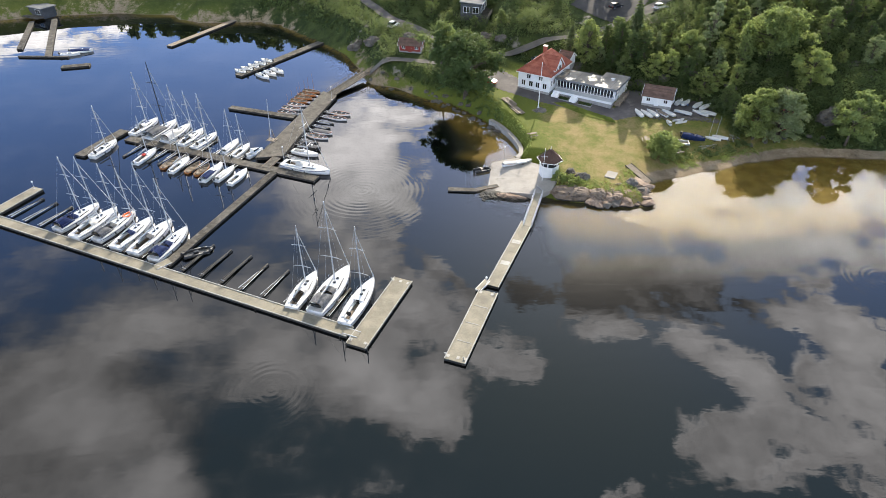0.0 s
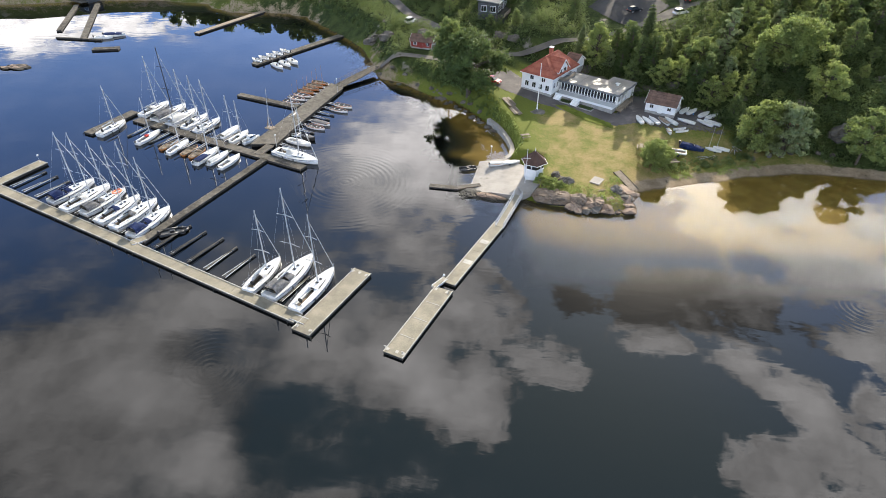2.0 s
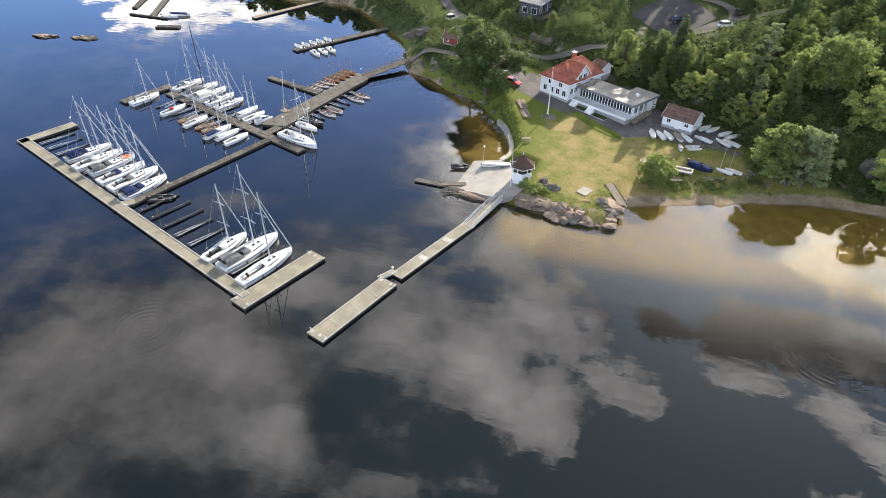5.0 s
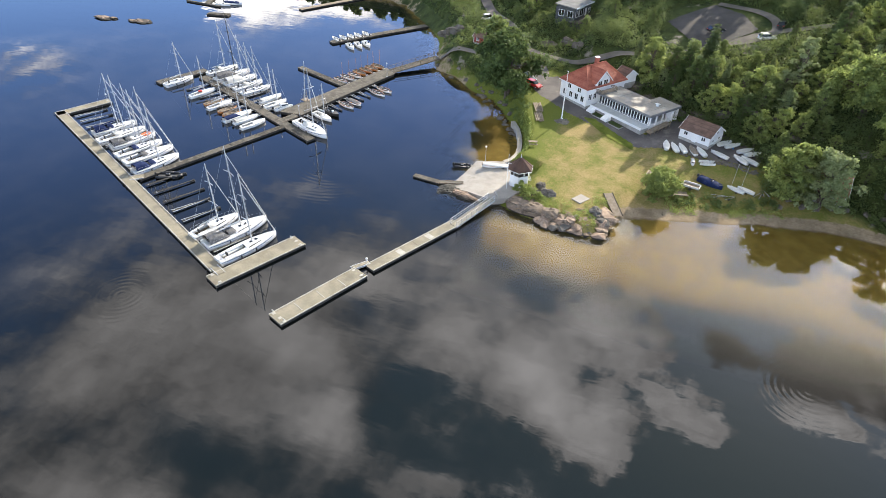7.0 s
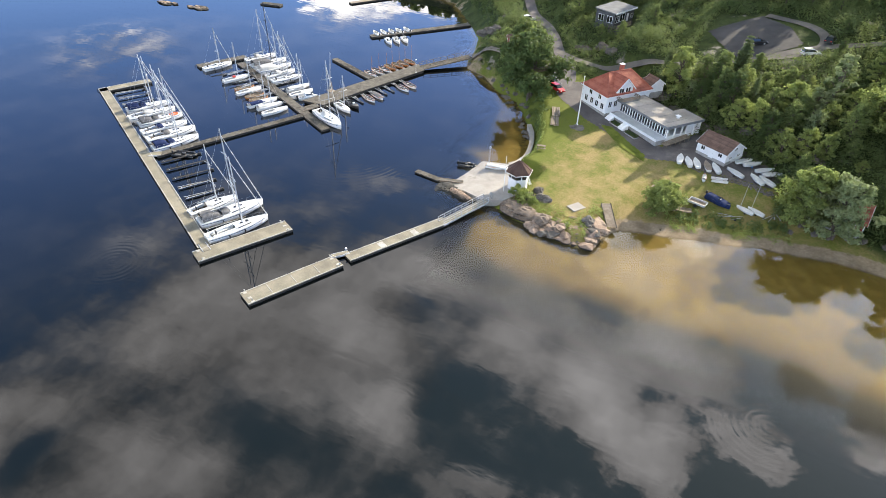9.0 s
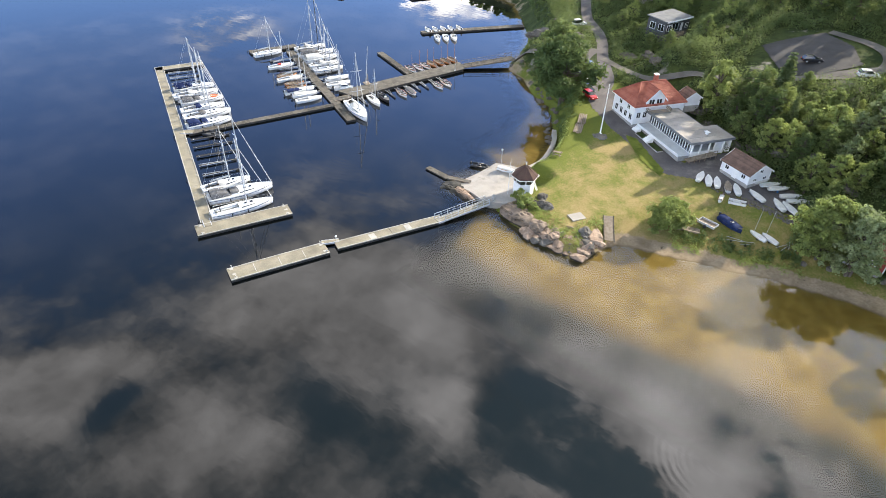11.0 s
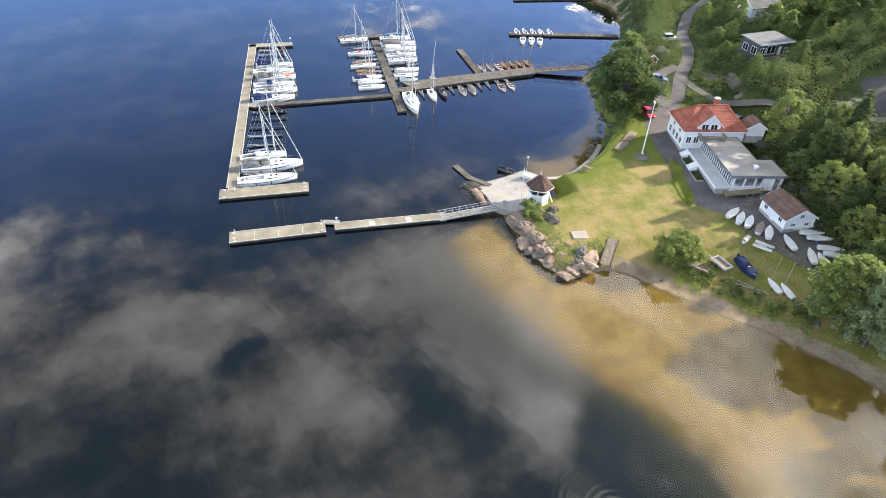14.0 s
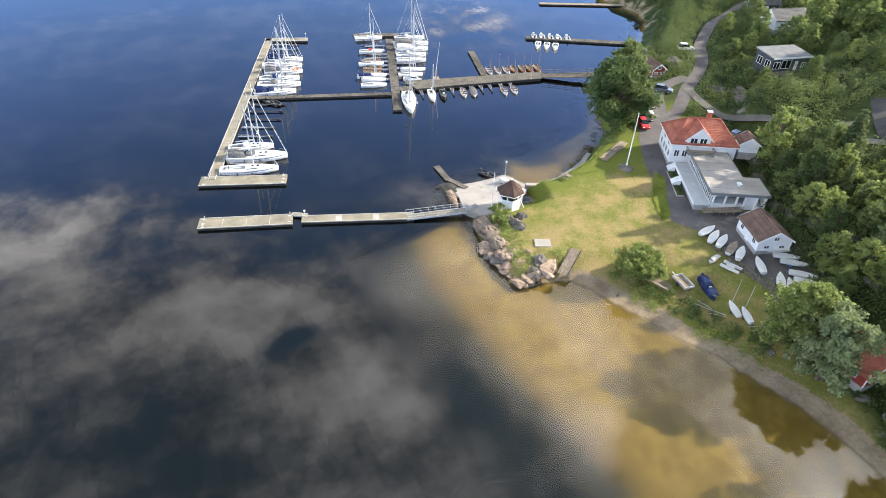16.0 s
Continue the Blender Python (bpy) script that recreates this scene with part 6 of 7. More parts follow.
def pavilion():
    ob = thing("pavilion", HOUSE, "flat-roofed white pavilion with a long glazed front", "pavilion")
    low, top = 0.9, 3.15
    part("floor_slab", solid([(x, y, z) for z in (-0.4, low) for x, y in ((0.1, 3.7), (15.0, 3.7), (15.0, 13.0), (9.6, 13.0), (9.6, 10.2), (0.1, 10.2))],
                             [(0, 1, 2, 3, 4, 5), (6, 11, 10, 9, 8, 7)] + [(i, (i + 1) % 6, 6 + (i + 1) % 6, 6 + i) for i in range(6)]), "white_wall", ob, "white plinth")
    part("back_wall", box(B(), 0.1, 9.6, 10.0, 10.2, low, top - 0.3), "white_wall", ob)
    part("back_wall", box(B(), 9.5, 15.0, 12.8, 13.0, low, top - 0.3), "white_wall", ob)
    part("inner_wall", box(B(), 12.2, 12.4, 4.2, 12.8, low, top - 0.3), "dark_boards", ob, "dark recessed wall")
    part("end_panel", box(B(), 14.7, 14.95, 9.6, 11.6, low, top - 0.3), "white_wall", ob, "white wall panel")
    roof = part("roof", solid([(x, y, z) for z in (top, top + 0.12) for x, y in ((0.1, 3.4), (15.5, 3.4), (15.5, 13.5), (9.4, 13.5), (9.4, 10.5), (0.1, 10.5))],
                              [(0, 1, 2, 3, 4, 5), (6, 11, 10, 9, 8, 7)] + [(i, (i + 1) % 6, 6 + (i + 1) % 6, 6 + i) for i in range(6)]), "felt", ob, "pale grey roof felt with paler patches")
    for x0, x1, y0, y1 in ((0.1, 15.55, 3.32, 3.40), (15.5, 15.58, 3.4, 13.5), (9.4, 15.55, 13.5, 13.58), (0.1, 9.4, 10.5, 10.58)):
        part("fascia", box(B(), x0, x1, y0, y1, top - 0.32, top + 0.2, 0.01), "zinc", roof, "grey metal fascia")
    for k in range(5):
        part("felt_seam", box(B(), 3.0 * k + 1.6, 3.0 * k + 1.66, 3.5, 10.4, top + 0.122, top + 0.135), "zinc", roof)
    glass = part("glazed_front", box(B(), 0.4, 14.8, 3.95, 4.0, low + 0.35, top - 0.32), "smoked", ob, "dark glass front")
    part("parapet", box(B(), 0.4, 14.9, 3.85, 4.0, low, low + 0.35), "zinc", ob, "grey sill wall")
    for k in range(19):
        x = 0.5 + k * 0.795
        part("mullion", box(B(), x - 0.06, x + 0.06, 3.8, 3.95, low, top - 0.3), "trim", glass, "white mullion")
    for y in (4.2, 6.2, 8.2, 9.6, 11.6, 13.1):
        part("post", box(B(), 14.95, 15.2, y - 0.14, y + 0.14, -0.3, top), "trim", ob, "white square post")
    window(ob, (12.42, 6.0, low + 0.1), (0, 1, 0), 2.4, 1.7, (1, 0, 0), 3)
    ter = part("terrace", box(B(), 0.7, 15.6, 0.9, 3.7, low - 0.25, low - 0.02, 0.02), "pale_paint", ob, "pale grey painted terrace floor")
    part("terrace_edge", box(B(), 0.7, 15.62, 0.82, 0.9, low - 0.3, low + 0.22, 0.01), "white_wall", ter, "white low parapet")
    part("terrace_wall", box(B(), 1.0, 15.4, 1.2, 3.6, -0.6, low - 0.26), "stone_base", ob, "shaded wall under the terrace")
    for u, n in ((0.8, 4), (5.6, 5)):
        for k in range(n):
            part("step", box(B(), u, u + 1.7, 0.82 - 0.3 * (k + 1), 0.82 - 0.3 * k, -0.4, low - 0.03 - 0.17 * (k + 1), 0.01), "trim", ob, "white step")
    ramp = part("ramp", solid([(15.6, 9.0, 0.85), (17.0, 9.0, 0.85), (17.0, 2.5, 0.1), (15.6, 2.5, 0.1), (15.6, 9.0, 0.7), (17.0, 9.0, 0.7), (17.0, 2.5, -0.05), (15.6, 2.5, -0.05)],
                              [(0, 1, 2, 3), (4, 7, 6, 5), (0, 4, 5, 1), (1, 5, 6, 2), (2, 6, 7, 3), (3, 7, 4, 0)]), "wood", ob, "wooden access ramp")
    for k in range(6):
        y, z = 8.8 - k * 1.2, 0.85 - k * 0.14
        part("baluster", box(B(), 16.92, 17.0, y - 0.04, y + 0.04, z - 0.8, z + 0.9), "wood", ramp)
    part("handrail", tube(B(), (16.96, 8.9, 1.75), (16.96, 2.6, 1.0), 0.05, 0.05, 5), "wood", ramp)
    vent = part("roof_vent", box(B(), 12.4, 13.0, 8.6, 9.0, top + 0.12, top + 0.6, 0.04), "trim", roof, "white roof vent")
    part("vent_hood", box(B(), 12.2, 13.2, 8.4, 9.2, top + 0.6, top + 0.7, 0.02), "trim", vent)
    return ob


club_house()
pavilion()


def hut(x, y, z, a, L, D, eave, ridge, label, wall="white_wall", roof_mat="old_tile", name="boat_shed", nu=28, nv=12, wins=True, over=0.35, door=True, low=-1.2):
    """A gabled building: ridge along local x."""
    ob = thing(name, pose(x, y, z, 0, 0, a), label, "shed" if L < 9 else "house")
    l, d = L / 2, D / 2
    pts = [(sx, sy, zz) for sx in (-l, l) for sy, zz in ((-d, low), (d, low), (d, eave), (0, ridge), (-d, eave))]
    wl = part("wall", solid(pts, [(0, 1, 2, 3, 4), (5, 9, 8, 7, 6), (0, 4, 9, 5), (1, 6, 7, 2), (2, 7, 8, 3), (3, 8, 9, 4), (0, 5, 6, 1)]), wall, ob)
    part("footing", box(B(), -l - 0.05, l + 0.05, -d - 0.05, d + 0.05, low, 0.25), "stone_base", ob, "grey footing")
    t = (ridge - eave) / d
    ro = part("roof", solid([(sx, sy, zz) for sx in (-l - over, l + over) for sy, zz in ((-d - over, eave - t * over + 0.05), (0, ridge + 0.05), (d + over, eave - t * over + 0.05), (d + over, eave - t * over + 0.17), (0, ridge + 0.17), (-d - over, eave - t * over + 0.17))],
                            [(0, 1, 4, 5), (1, 2, 3, 4), (6, 11, 10, 7), (7, 10, 9, 8), (5, 4, 10, 11), (4, 3, 9, 10), (0, 6, 7, 1), (1, 7, 8, 2), (0, 5, 11, 6), (2, 8, 9, 3)]), roof_mat, ob)
    for sgn in (-1, 1):
        if nv:
            ya, za = sgn * (d + over), eave - t * over + 0.18
            tiles(ro, (-l - over, ya, za), (l + over, ya, za), (l + over, 0, ridge + 0.18), (-l - over, 0, ridge + 0.18), nu, nv, roof_mat)
        for sx in (-l - over - 0.05, l + over - 0.02):
            pz = eave - t * over
            part("barge_board", solid([(sx + e, sy, zz) for e in (0, 0.07) for sy, zz in ((sgn * (d + over), pz - 0.08), (sgn * (d + over), pz + 0.24), (0, ridge + 0.26), (0, ridge - 0.06))],
                                      [(0, 1, 2, 3), (4, 7, 6, 5), (0, 4, 5, 1), (1, 5, 6, 2), (2, 6, 7, 3), (3, 7, 4, 0)]), "trim", ob, "white barge board")
    part("ridge_cap", tube(B(), (-l - over, 0, ridge + 0.22), (l + over, 0, ridge + 0.22), 0.1, 0.1, 7), roof_mat, ro)
    for cx, cy in ((-l, -d), (l, -d), (l, d), (-l, d)):
        part("corner_board", box(B(), cx - 0.07, cx + 0.07, cy - 0.07, cy + 0.07, 0.2, eave), "trim", ob)
    if wins:
        for fx in (-0.3, 0.3):
            window(wl, (fx * L, -d - 0.02, eave * 0.45), (1, 0, 0), 0.8, 0.75, (0, -1, 0))
        window(wl, (l + 0.02, 0.0, eave * 1.02), (0, 1, 0), 0.7, 0.65, (1, 0, 0))
        for fy in (-0.22, 0.25):
            window(wl, (l + 0.02, fy * D, eave * 0.35), (0, 1, 0), 0.8, 0.45, (1, 0, 0))
    if door:
        dr = part("door", box(B(), -0.5, 0.5, -d - 0.06, -d + 0.02, 0.05, 2.0 if eave > 2.1 else eave * 0.9, 0.01), "trim" if wall != "red_paint" else "red_paint", ob)
        part("door_handle", box(B(), 0.35, 0.42, -d - 0.12, -d - 0.06, 0.95, 1.1), "alu", dr)
    return ob


hut(46.9, 138.7, 4.3, -24, 6.6, 5.4, 2.2, 3.75, "white boat shed with brown tile roof and white trim")
hut(27.4, 156.2, 7.4, -35, 3.0, 3.4, 2.0, 3.1, "small white outhouse with brown tile roof", name="outhouse", nu=12, nv=8, wins=False)
hut(-13.4, 170.6, max(h0(-10, 169), h0(-16, 170), h0(-13, 169)) + 0.1, -12, 6.2, 3.4, 1.9, 3.1, "small red cabin with white trim by the lane", wall="red_paint", name="cabin", nu=18, nv=8)
hut(69.6, 129.8, 2.4, -4, 8.8, 7.4, 2.1, 4.0, "red boathouse with orange tile roof under the trees", wall="red_paint", roof_mat="tile", name="boathouse", nu=30, nv=14)


def tower():
    ob = thing("start_tower", pose(17.0, 108.9, 1.35, 0, 0, 12), "small white hexagonal race tower with brown roof", "tower")

    def hexa(r, z0, z1, r1=None):
        bm = B()
        bmesh.ops.create_cone(bm, cap_ends=True, segments=6, radius1=r, radius2=r if r1 is None else r1, depth=z1 - z0, matrix=Matrix.Translation((0, 0, (z0 + z1) / 2)))
        return bm

    part("wall", hexa(1.95, -0.8, 2.3), "white_wall", ob, "white boarded wall")
    part("window_band", hexa(1.90, 2.3, 3.25), "smoked", ob, "dark window band")
    part("sill", hexa(2.02, 2.22, 2.32), "trim", ob)
    part("head", hexa(2.0, 3.25, 3.5), "trim", ob)
    for k in range(6):
        a = radians(60 * k + 30)
        for f in (0, 30):
            b = radians(60 * k + f)
            r = 1.93 if f == 0 else 1.93 * math.cos(radians(30))
            part("mullion", box(B(), r * math.cos(b) - 0.06, r * math.cos(b) + 0.06, r * math.sin(b) - 0.06, r * math.sin(b) + 0.06, 2.3, 3.28), "trim", ob)
    roof = part("roof", hexa(2.65, 3.5, 5.6, 0.12), "brown_roof", ob, "brown sheet-metal roof")
    for k in range(6):
        a = radians(60 * k)
        part("hip_cap", tube(B(), (2.65 * math.cos(a), 2.65 * math.sin(a), 3.54), (0.12 * math.cos(a), 0.12 * math.sin(a), 5.64), 0.05, 0.05, 5), "brown_roof", roof)
    part("eave_trim", hexa(2.68, 3.42, 3.52), "trim", ob)
    part("finial", tube(B(), (0, 0, 5.55), (0, 0, 6.3), 0.09, 0.03, 7), "trim", roof)
    lad = part("ladder", tube(B(), (1.9, 2.3, -0.7), (1.0, 1.4, 2.2), 0.06, 0.06, 5), "trim", ob, "white ladder")
    part("ladder_side", tube(B(), (2.5, 1.9, -0.7), (1.6, 1.0, 2.2), 0.06, 0.06, 5), "trim", lad)
    for k in range(9):
        f = (k + 0.5) / 9
        part("rung", tube(B(), (1.9 - 0.9 * f, 2.3 - 0.9 * f, -0.7 + 2.9 * f), (2.5 - 0.9 * f, 1.9 - 0.9 * f, -0.7 + 2.9 * f), 0.04, 0.04, 5), "trim", lad)
    return ob


tower()
ob = thing("signal_mast", pose(15.4, 106.2, 1.3), "thin white signal mast beside the tower", "mast")
part("pole", tube(B(), (0, 0, -0.3), (0, 0, 7.2), 0.06, 0.035, 7), "trim", ob)
part("yard", tube(B(), (-0.7, 0, 5.4), (0.7, 0, 5.4), 0.03, 0.03, 5), "trim", ob)


def grey_house():
    ob = thing("hill_house", pose(4.7, 193.2, 10.9, 0, 0, 76), "dark grey modern cabin with flat roof on the hill", "house")
    wall = part("wall", box(B(), -5.0, 5.0, -3.0, 3.0, -2.5, 3.0), "dark_boards", ob, "dark grey boarded wall")
    roof = part("roof", solid([(x, y, z + dz) for dz in (0, 0.25) for x, y, z in ((-5.4, -3.6, 3.0), (5.4, -3.6, 3.0), (5.4, 3.4, 3.4), (-5.4, 3.4, 3.4))],
                              [(0, 1, 2, 3), (4, 7, 6, 5), (0, 4, 5, 1), (1, 5, 6, 2), (2, 6, 7, 3), (3, 7, 4, 0)]), "zinc", ob, "grey metal roof")
    part("fascia", box(B(), -5.45, 5.45, -3.66, -3.6, 2.9, 3.3), "trim", roof)
    for u, w_, hh in ((-3.6, 1.6, 1.5), (-1.0, 2.4, 1.9), (3.9, 1.1, 1.1)):
        window(wall, (u, -3.02, 0.5), (1, 0, 0), w_, hh, (0, -1, 0))
    for v in (-1.6, 1.2):
        window(wall, (-5.02, v, 0.5), (0, 1, 0), 1.6, 1.6, (-1, 0, 0))
    d = part("door", box(B(), 1.3, 2.2, -3.08, -3.0, 0.0, 2.05, 0.01), "trim", ob, "white door")
    part("door_handle", box(B(), 2.05, 2.12, -3.15, -3.08, 0.95, 1.1), "alu", d)
    deck = part("terrace", box(B(), -7.6, 5.6, -5.8, -3.0, -0.3, -0.1, 0.02), "deck", ob, "grey timber terrace")
    for k in range(18):
        x = -7.5 + k * 0.4
        part("rail_post", box(B(), x - 0.05, x + 0.05, -5.8, -5.7, -0.1, 0.9), "wood", deck)
    part("handrail", box(B(), -7.6, -0.6, -5.82, -5.68, 0.86, 0.94), "wood", deck)
    part("terrace_wall", box(B(), -7.4, 5.4, -5.5, -3.0, -3.2, -0.31), "dark_boards", ob)
    return ob


grey_house()
hut(-13.0, 216.0, 12.2, 75, 10.0, 6.5, 2.7, 4.6, "white house with dark roof high on the hillside", roof_mat="dark_boards", name="hill_villa", nu=30, nv=10)
hut(-26.0, 224.0, 12.0, 60, 7.0, 5.0, 2.4, 4.0, "dark-roofed house among hillside trees", wall="dark_boards", roof_mat="dark_boards", name="hill_cottage", nu=20, nv=8)
hut(22, 236, 24.0, 80, 9.0, 6.0, 2.6, 4.2, "pale house half hidden by trees", roof_mat="dark_boards", name="hill_villa", nu=20, nv=8)


def boat_garage():
    ob = thing("waterside_boathouse", pose(-148, 226.5, 0.9, 0, 0, -28), "grey waterside boathouse with flat roof", "boathouse")
    wl = part("wall", box(B(), -3.6, 3.6, -2.6, 2.6, -0.9, 2.5), "dark_boards", ob)
    part("roof", box(B(), -4.1, 4.1, -3.1, 3.1, 2.5, 2.75, 0.02), "zinc", ob, "grey metal roof")
    window(wl, (1.2, -2.62, 0.5), (1, 0, 0), 2.4, 1.5, (0, -1, 0))
    part("porch", box(B(), -4.4, 4.4, -5.6, -2.6, -0.2, 0.0, 0.02), "deck", ob)


boat_garage()
pontoon((-142.5, 221.0), (-124.6, 182.0), 1.8, "long timber jetty on the far shore", "deck", side=1, kerb=False, pieces=3)
pontoon((-149.0, 218.5), (-137.0, 189.0), 1.6, "narrow timber jetty on the far shore", "deck", side=1, kerb=False, pieces=3)
pontoon((-133, 182.5), (-117.5, 182.0), 0.7, "thin mooring float at the far jetty", "deck", side=1, kerb=False)
pontoon((-91.7, 192.6), (-78.0, 221.5), 2.2, "brown timber jetty by the north shore", "wood", side=-1, kerb=False, pieces=3)
pontoon((-115.0, 172.4), (-107.6, 174.4), 2.4, "small anchored bathing raft", "deck", side=1, kerb=False)
pontoon((-3.4, 105.4), (2.4, 105.0), 1.3, "small weathered raft by the slipway", "deck", side=-1, kerb=False, top=0.35)
gangway("link_plate", (2.2, 104.4), (6.6, 106.2), 0.9, 0.4, 0.35, "worn plank from raft to slipway", rail=False, steel=False)
motorboat(-116, 187.5, 15, 6.5, "white motor boat with dark canopy at the far jetty", cover="navy")
motorboat(-118, 184.5, 15, 5.5, "white motor boat at the far jetty")


# ---- vehicles ----
def car(x, y, a, paint, label, length=4.3, tall=1.5, z=None):
    z = h0(x, y) + 0.07 if z is None else z
    ob = thing("car", pose(x, y, z, 0, 0, a), label, "car", "parked cars")
    w, l = 0.88, length / 2
    prof = [(-l, 0.35), (-l, 0.75), (-l + 0.15, 0.92), (l - 1.35, 0.95), (l - 0.25, 0.78), (l, 0.6), (l, 0.35)]
    bm, rows = B(), []
    for y_, k in ((-w, 0.94), (-w * 0.93, 1.0), (w * 0.93, 1.0), (w, 0.94)):
        rows.append([bm.verts.new((px * (0.985 if abs(y_) == w else 1), y_, 0.35 + (pz - 0.35) * k if k == 1 else pz * 0.93)) for px, pz in prof])
    for p, q in zip(rows, rows[1:]):
        for i in range(len(prof)):
            j = (i + 1) % len(prof)
            bm.faces.new((p[i], q[i], q[j], p[j]))
    bm.faces.new(rows[0])
    bm.faces.new(rows[-1][::-1])
    bmesh.ops.recalc_face_normals(bm, faces=bm.faces)
    body = part("body", bm, paint, ob)
    cabin = [(-l + 0.12, 0.9), (-l + 0.5, tall - 0.08), (l - 2.0, tall - 0.03), (l - 1.15, 0.93)]
    bm, rows = B(), []
    for y_, k in ((-0.80, 0), (-0.62, 1), (0.62, 1), (0.80, 0)):
        rows.append([bm.verts.new((px, y_ if k == 0 else y_, (pz if k else 0.9))) for px, pz in cabin])
    for p, q in zip(rows, rows[1:]):
        for i in range(3):
            bm.faces.new((p[i], q[i], q[i + 1], p[i + 1]))
    bm.faces.new(rows[1])
    bm.faces.new(rows[2][::-1])
    part("glasshouse", bm, "smoked", ob, "dark car glass")
    part("roof", box(B(), -l + 0.5, l - 1.95, -0.66, 0.66, tall - 0.05, tall + 0.02, 0.02), paint, ob)
    for px in (-l + 0.8, l - 0.85):
        for sgn in (-1, 1):
            wheel = part("wheel", tube(B(), (px, sgn * 0.70, 0.32), (px, sgn * 0.90, 0.32), 0.32, 0.32, 14), "black", ob)
            part("rim", tube(B(), (px, sgn * 0.90, 0.32), (px, sgn * 0.915, 0.32), 0.2, 0.2, 10), "alu", wheel)
    for sgn in (-0.6, 0.6):
        part("headlight", box(B(), l - 0.12, l + 0.01, sgn - 0.16, sgn + 0.16, 0.56, 0.68, 0.02), "trim", body)
        part("tail_light", box(B(), -l - 0.01, -l + 0.06, sgn - 0.16, sgn + 0.16, 0.6, 0.78, 0.02), "red_cloth", body)
    return ob


car(7.0, 149.5, -25, "car_red", "red estate car parked under the big tree")
car(4.8, 152.2, -25, "car_black", "dark car parked beside a red car")
car(2.6, 154.6, -25, "car_white", "white car parked beside dark cars")
car(0.2, 156.8, -25, "car_black", "black car parked under the big tree")
car(-3.6, 165.2, 40, "car_grey", "grey car parked beside the gravel road", tall=1.6)
car(-19.6, 188.4, 62, "car_white", "white off-road car parked by the lane", tall=1.75)
car(20.5, 162.4, 100, "car_grey", "grey-blue car parked behind the club house")
for px, py, a, p, lab in ((44.1, 179.3, 35, "car_black", "dark car on the upper parking"), (58.6, 183.5, 80, "car_black", "dark estate car on the gravel track"), (55.8, 176.6, 30, "car_white", "white car on the gravel track")):
    car(px, py, a, p, lab)


def boat_trailer(x, y, a):
    z = h0(x, y)
    ob = thing("box_trailer", pose(x, y, z, 0, 0, a), "galvanised box trailer on the grass", "trailer")
    part("floor", box(B(), -1.55, 1.55, -0.8, 0.8, 0.45, 0.5), "wood", ob, "brown plywood floor")
    for x0, x1, y0, y1 in ((-1.6, 1.6, -0.88, -0.8), (-1.6, 1.6, 0.8, 0.88), (-1.6, -1.52, -0.8, 0.8), (1.52, 1.6, -0.8, 0.8)):
        part("side_board", box(B(), x0, x1, y0, y1, 0.45, 0.85, 0.01), "alu", ob)
    part("drawbar", box(B(), 1.6, 2.7, -0.06, 0.06, 0.4, 0.48), "alu", ob)
    for sgn in (-1, 1):
        part("wheel", tube(B(), (0, sgn * 0.9, 0.3), (0, sgn * 1.08, 0.3), 0.3, 0.3, 12), "black", ob)
    part("jockey_wheel", tube(B(), (2.5, -0.04, 0.12), (2.5, 0.04, 0.12), 0.12, 0.12, 8), "black", ob)


boat_trailer(47.6, 121.0, 171)


def catamaran(x, y, a):
    ob = thing("small_catamaran", pose(x, y, h0(x, y) + 0.2, 0, 0, a), "small white catamaran hulls on the grass", "catamaran")
    for sgn in (-0.6, 0.6):
        bm = hull(3.0, 0.4, 0.3, 0.12)
        bmesh.ops.translate(bm, vec=(0, sgn, 0), verts=bm.verts)
        part("hull", bm, "hull", ob, smooth=True)
    for fx in (-0.7, 0.5):
        part("cross_beam", tube(B(), (fx, -0.65, 0.33), (fx, 0.65, 0.33), 0.05, 0.05, 6), "alu", ob)
    part("trampoline", box(B(), -0.7, 0.5, -0.5, 0.5, 0.31, 0.34), "pale_canvas", ob)


catamaran(49.4, 129.0, 16)


def frame_rack(x, y, a):
    ob = thing("trolley_rack", pose(x, y, h0(x, y), 0, 0, a), "rusty empty boat trolleys by the hedge", "trolley", "empty trolleys")
    for sgn in (-0.5, 0.5):
        part("side_tube", tube(B(), (-1.2, sgn, 0.3), (1.3, sgn * 0.3, 0.3), 0.04, 0.04, 5), "alu", ob)
    for fx in (-1.0, -0.2, 0.6):
        part("cross_tube", tube(B(), (fx, -0.5, 0.28), (fx, 0.5, 0.28), 0.035, 0.035, 5), "dark", ob)
    for sgn in (-1, 1):
        part("wheel", tube(B(), (-0.5, sgn * 0.55, 0.2), (-0.5, sgn * 0.65, 0.2), 0.2, 0.2, 9), "black", ob)


for px, py, a in ((52.6, 120.4, 20), (54.6, 120.9, 40), (59.6, 123.6, 70), (60.6, 124.6, 110)):
    frame_rack(px, py, a)

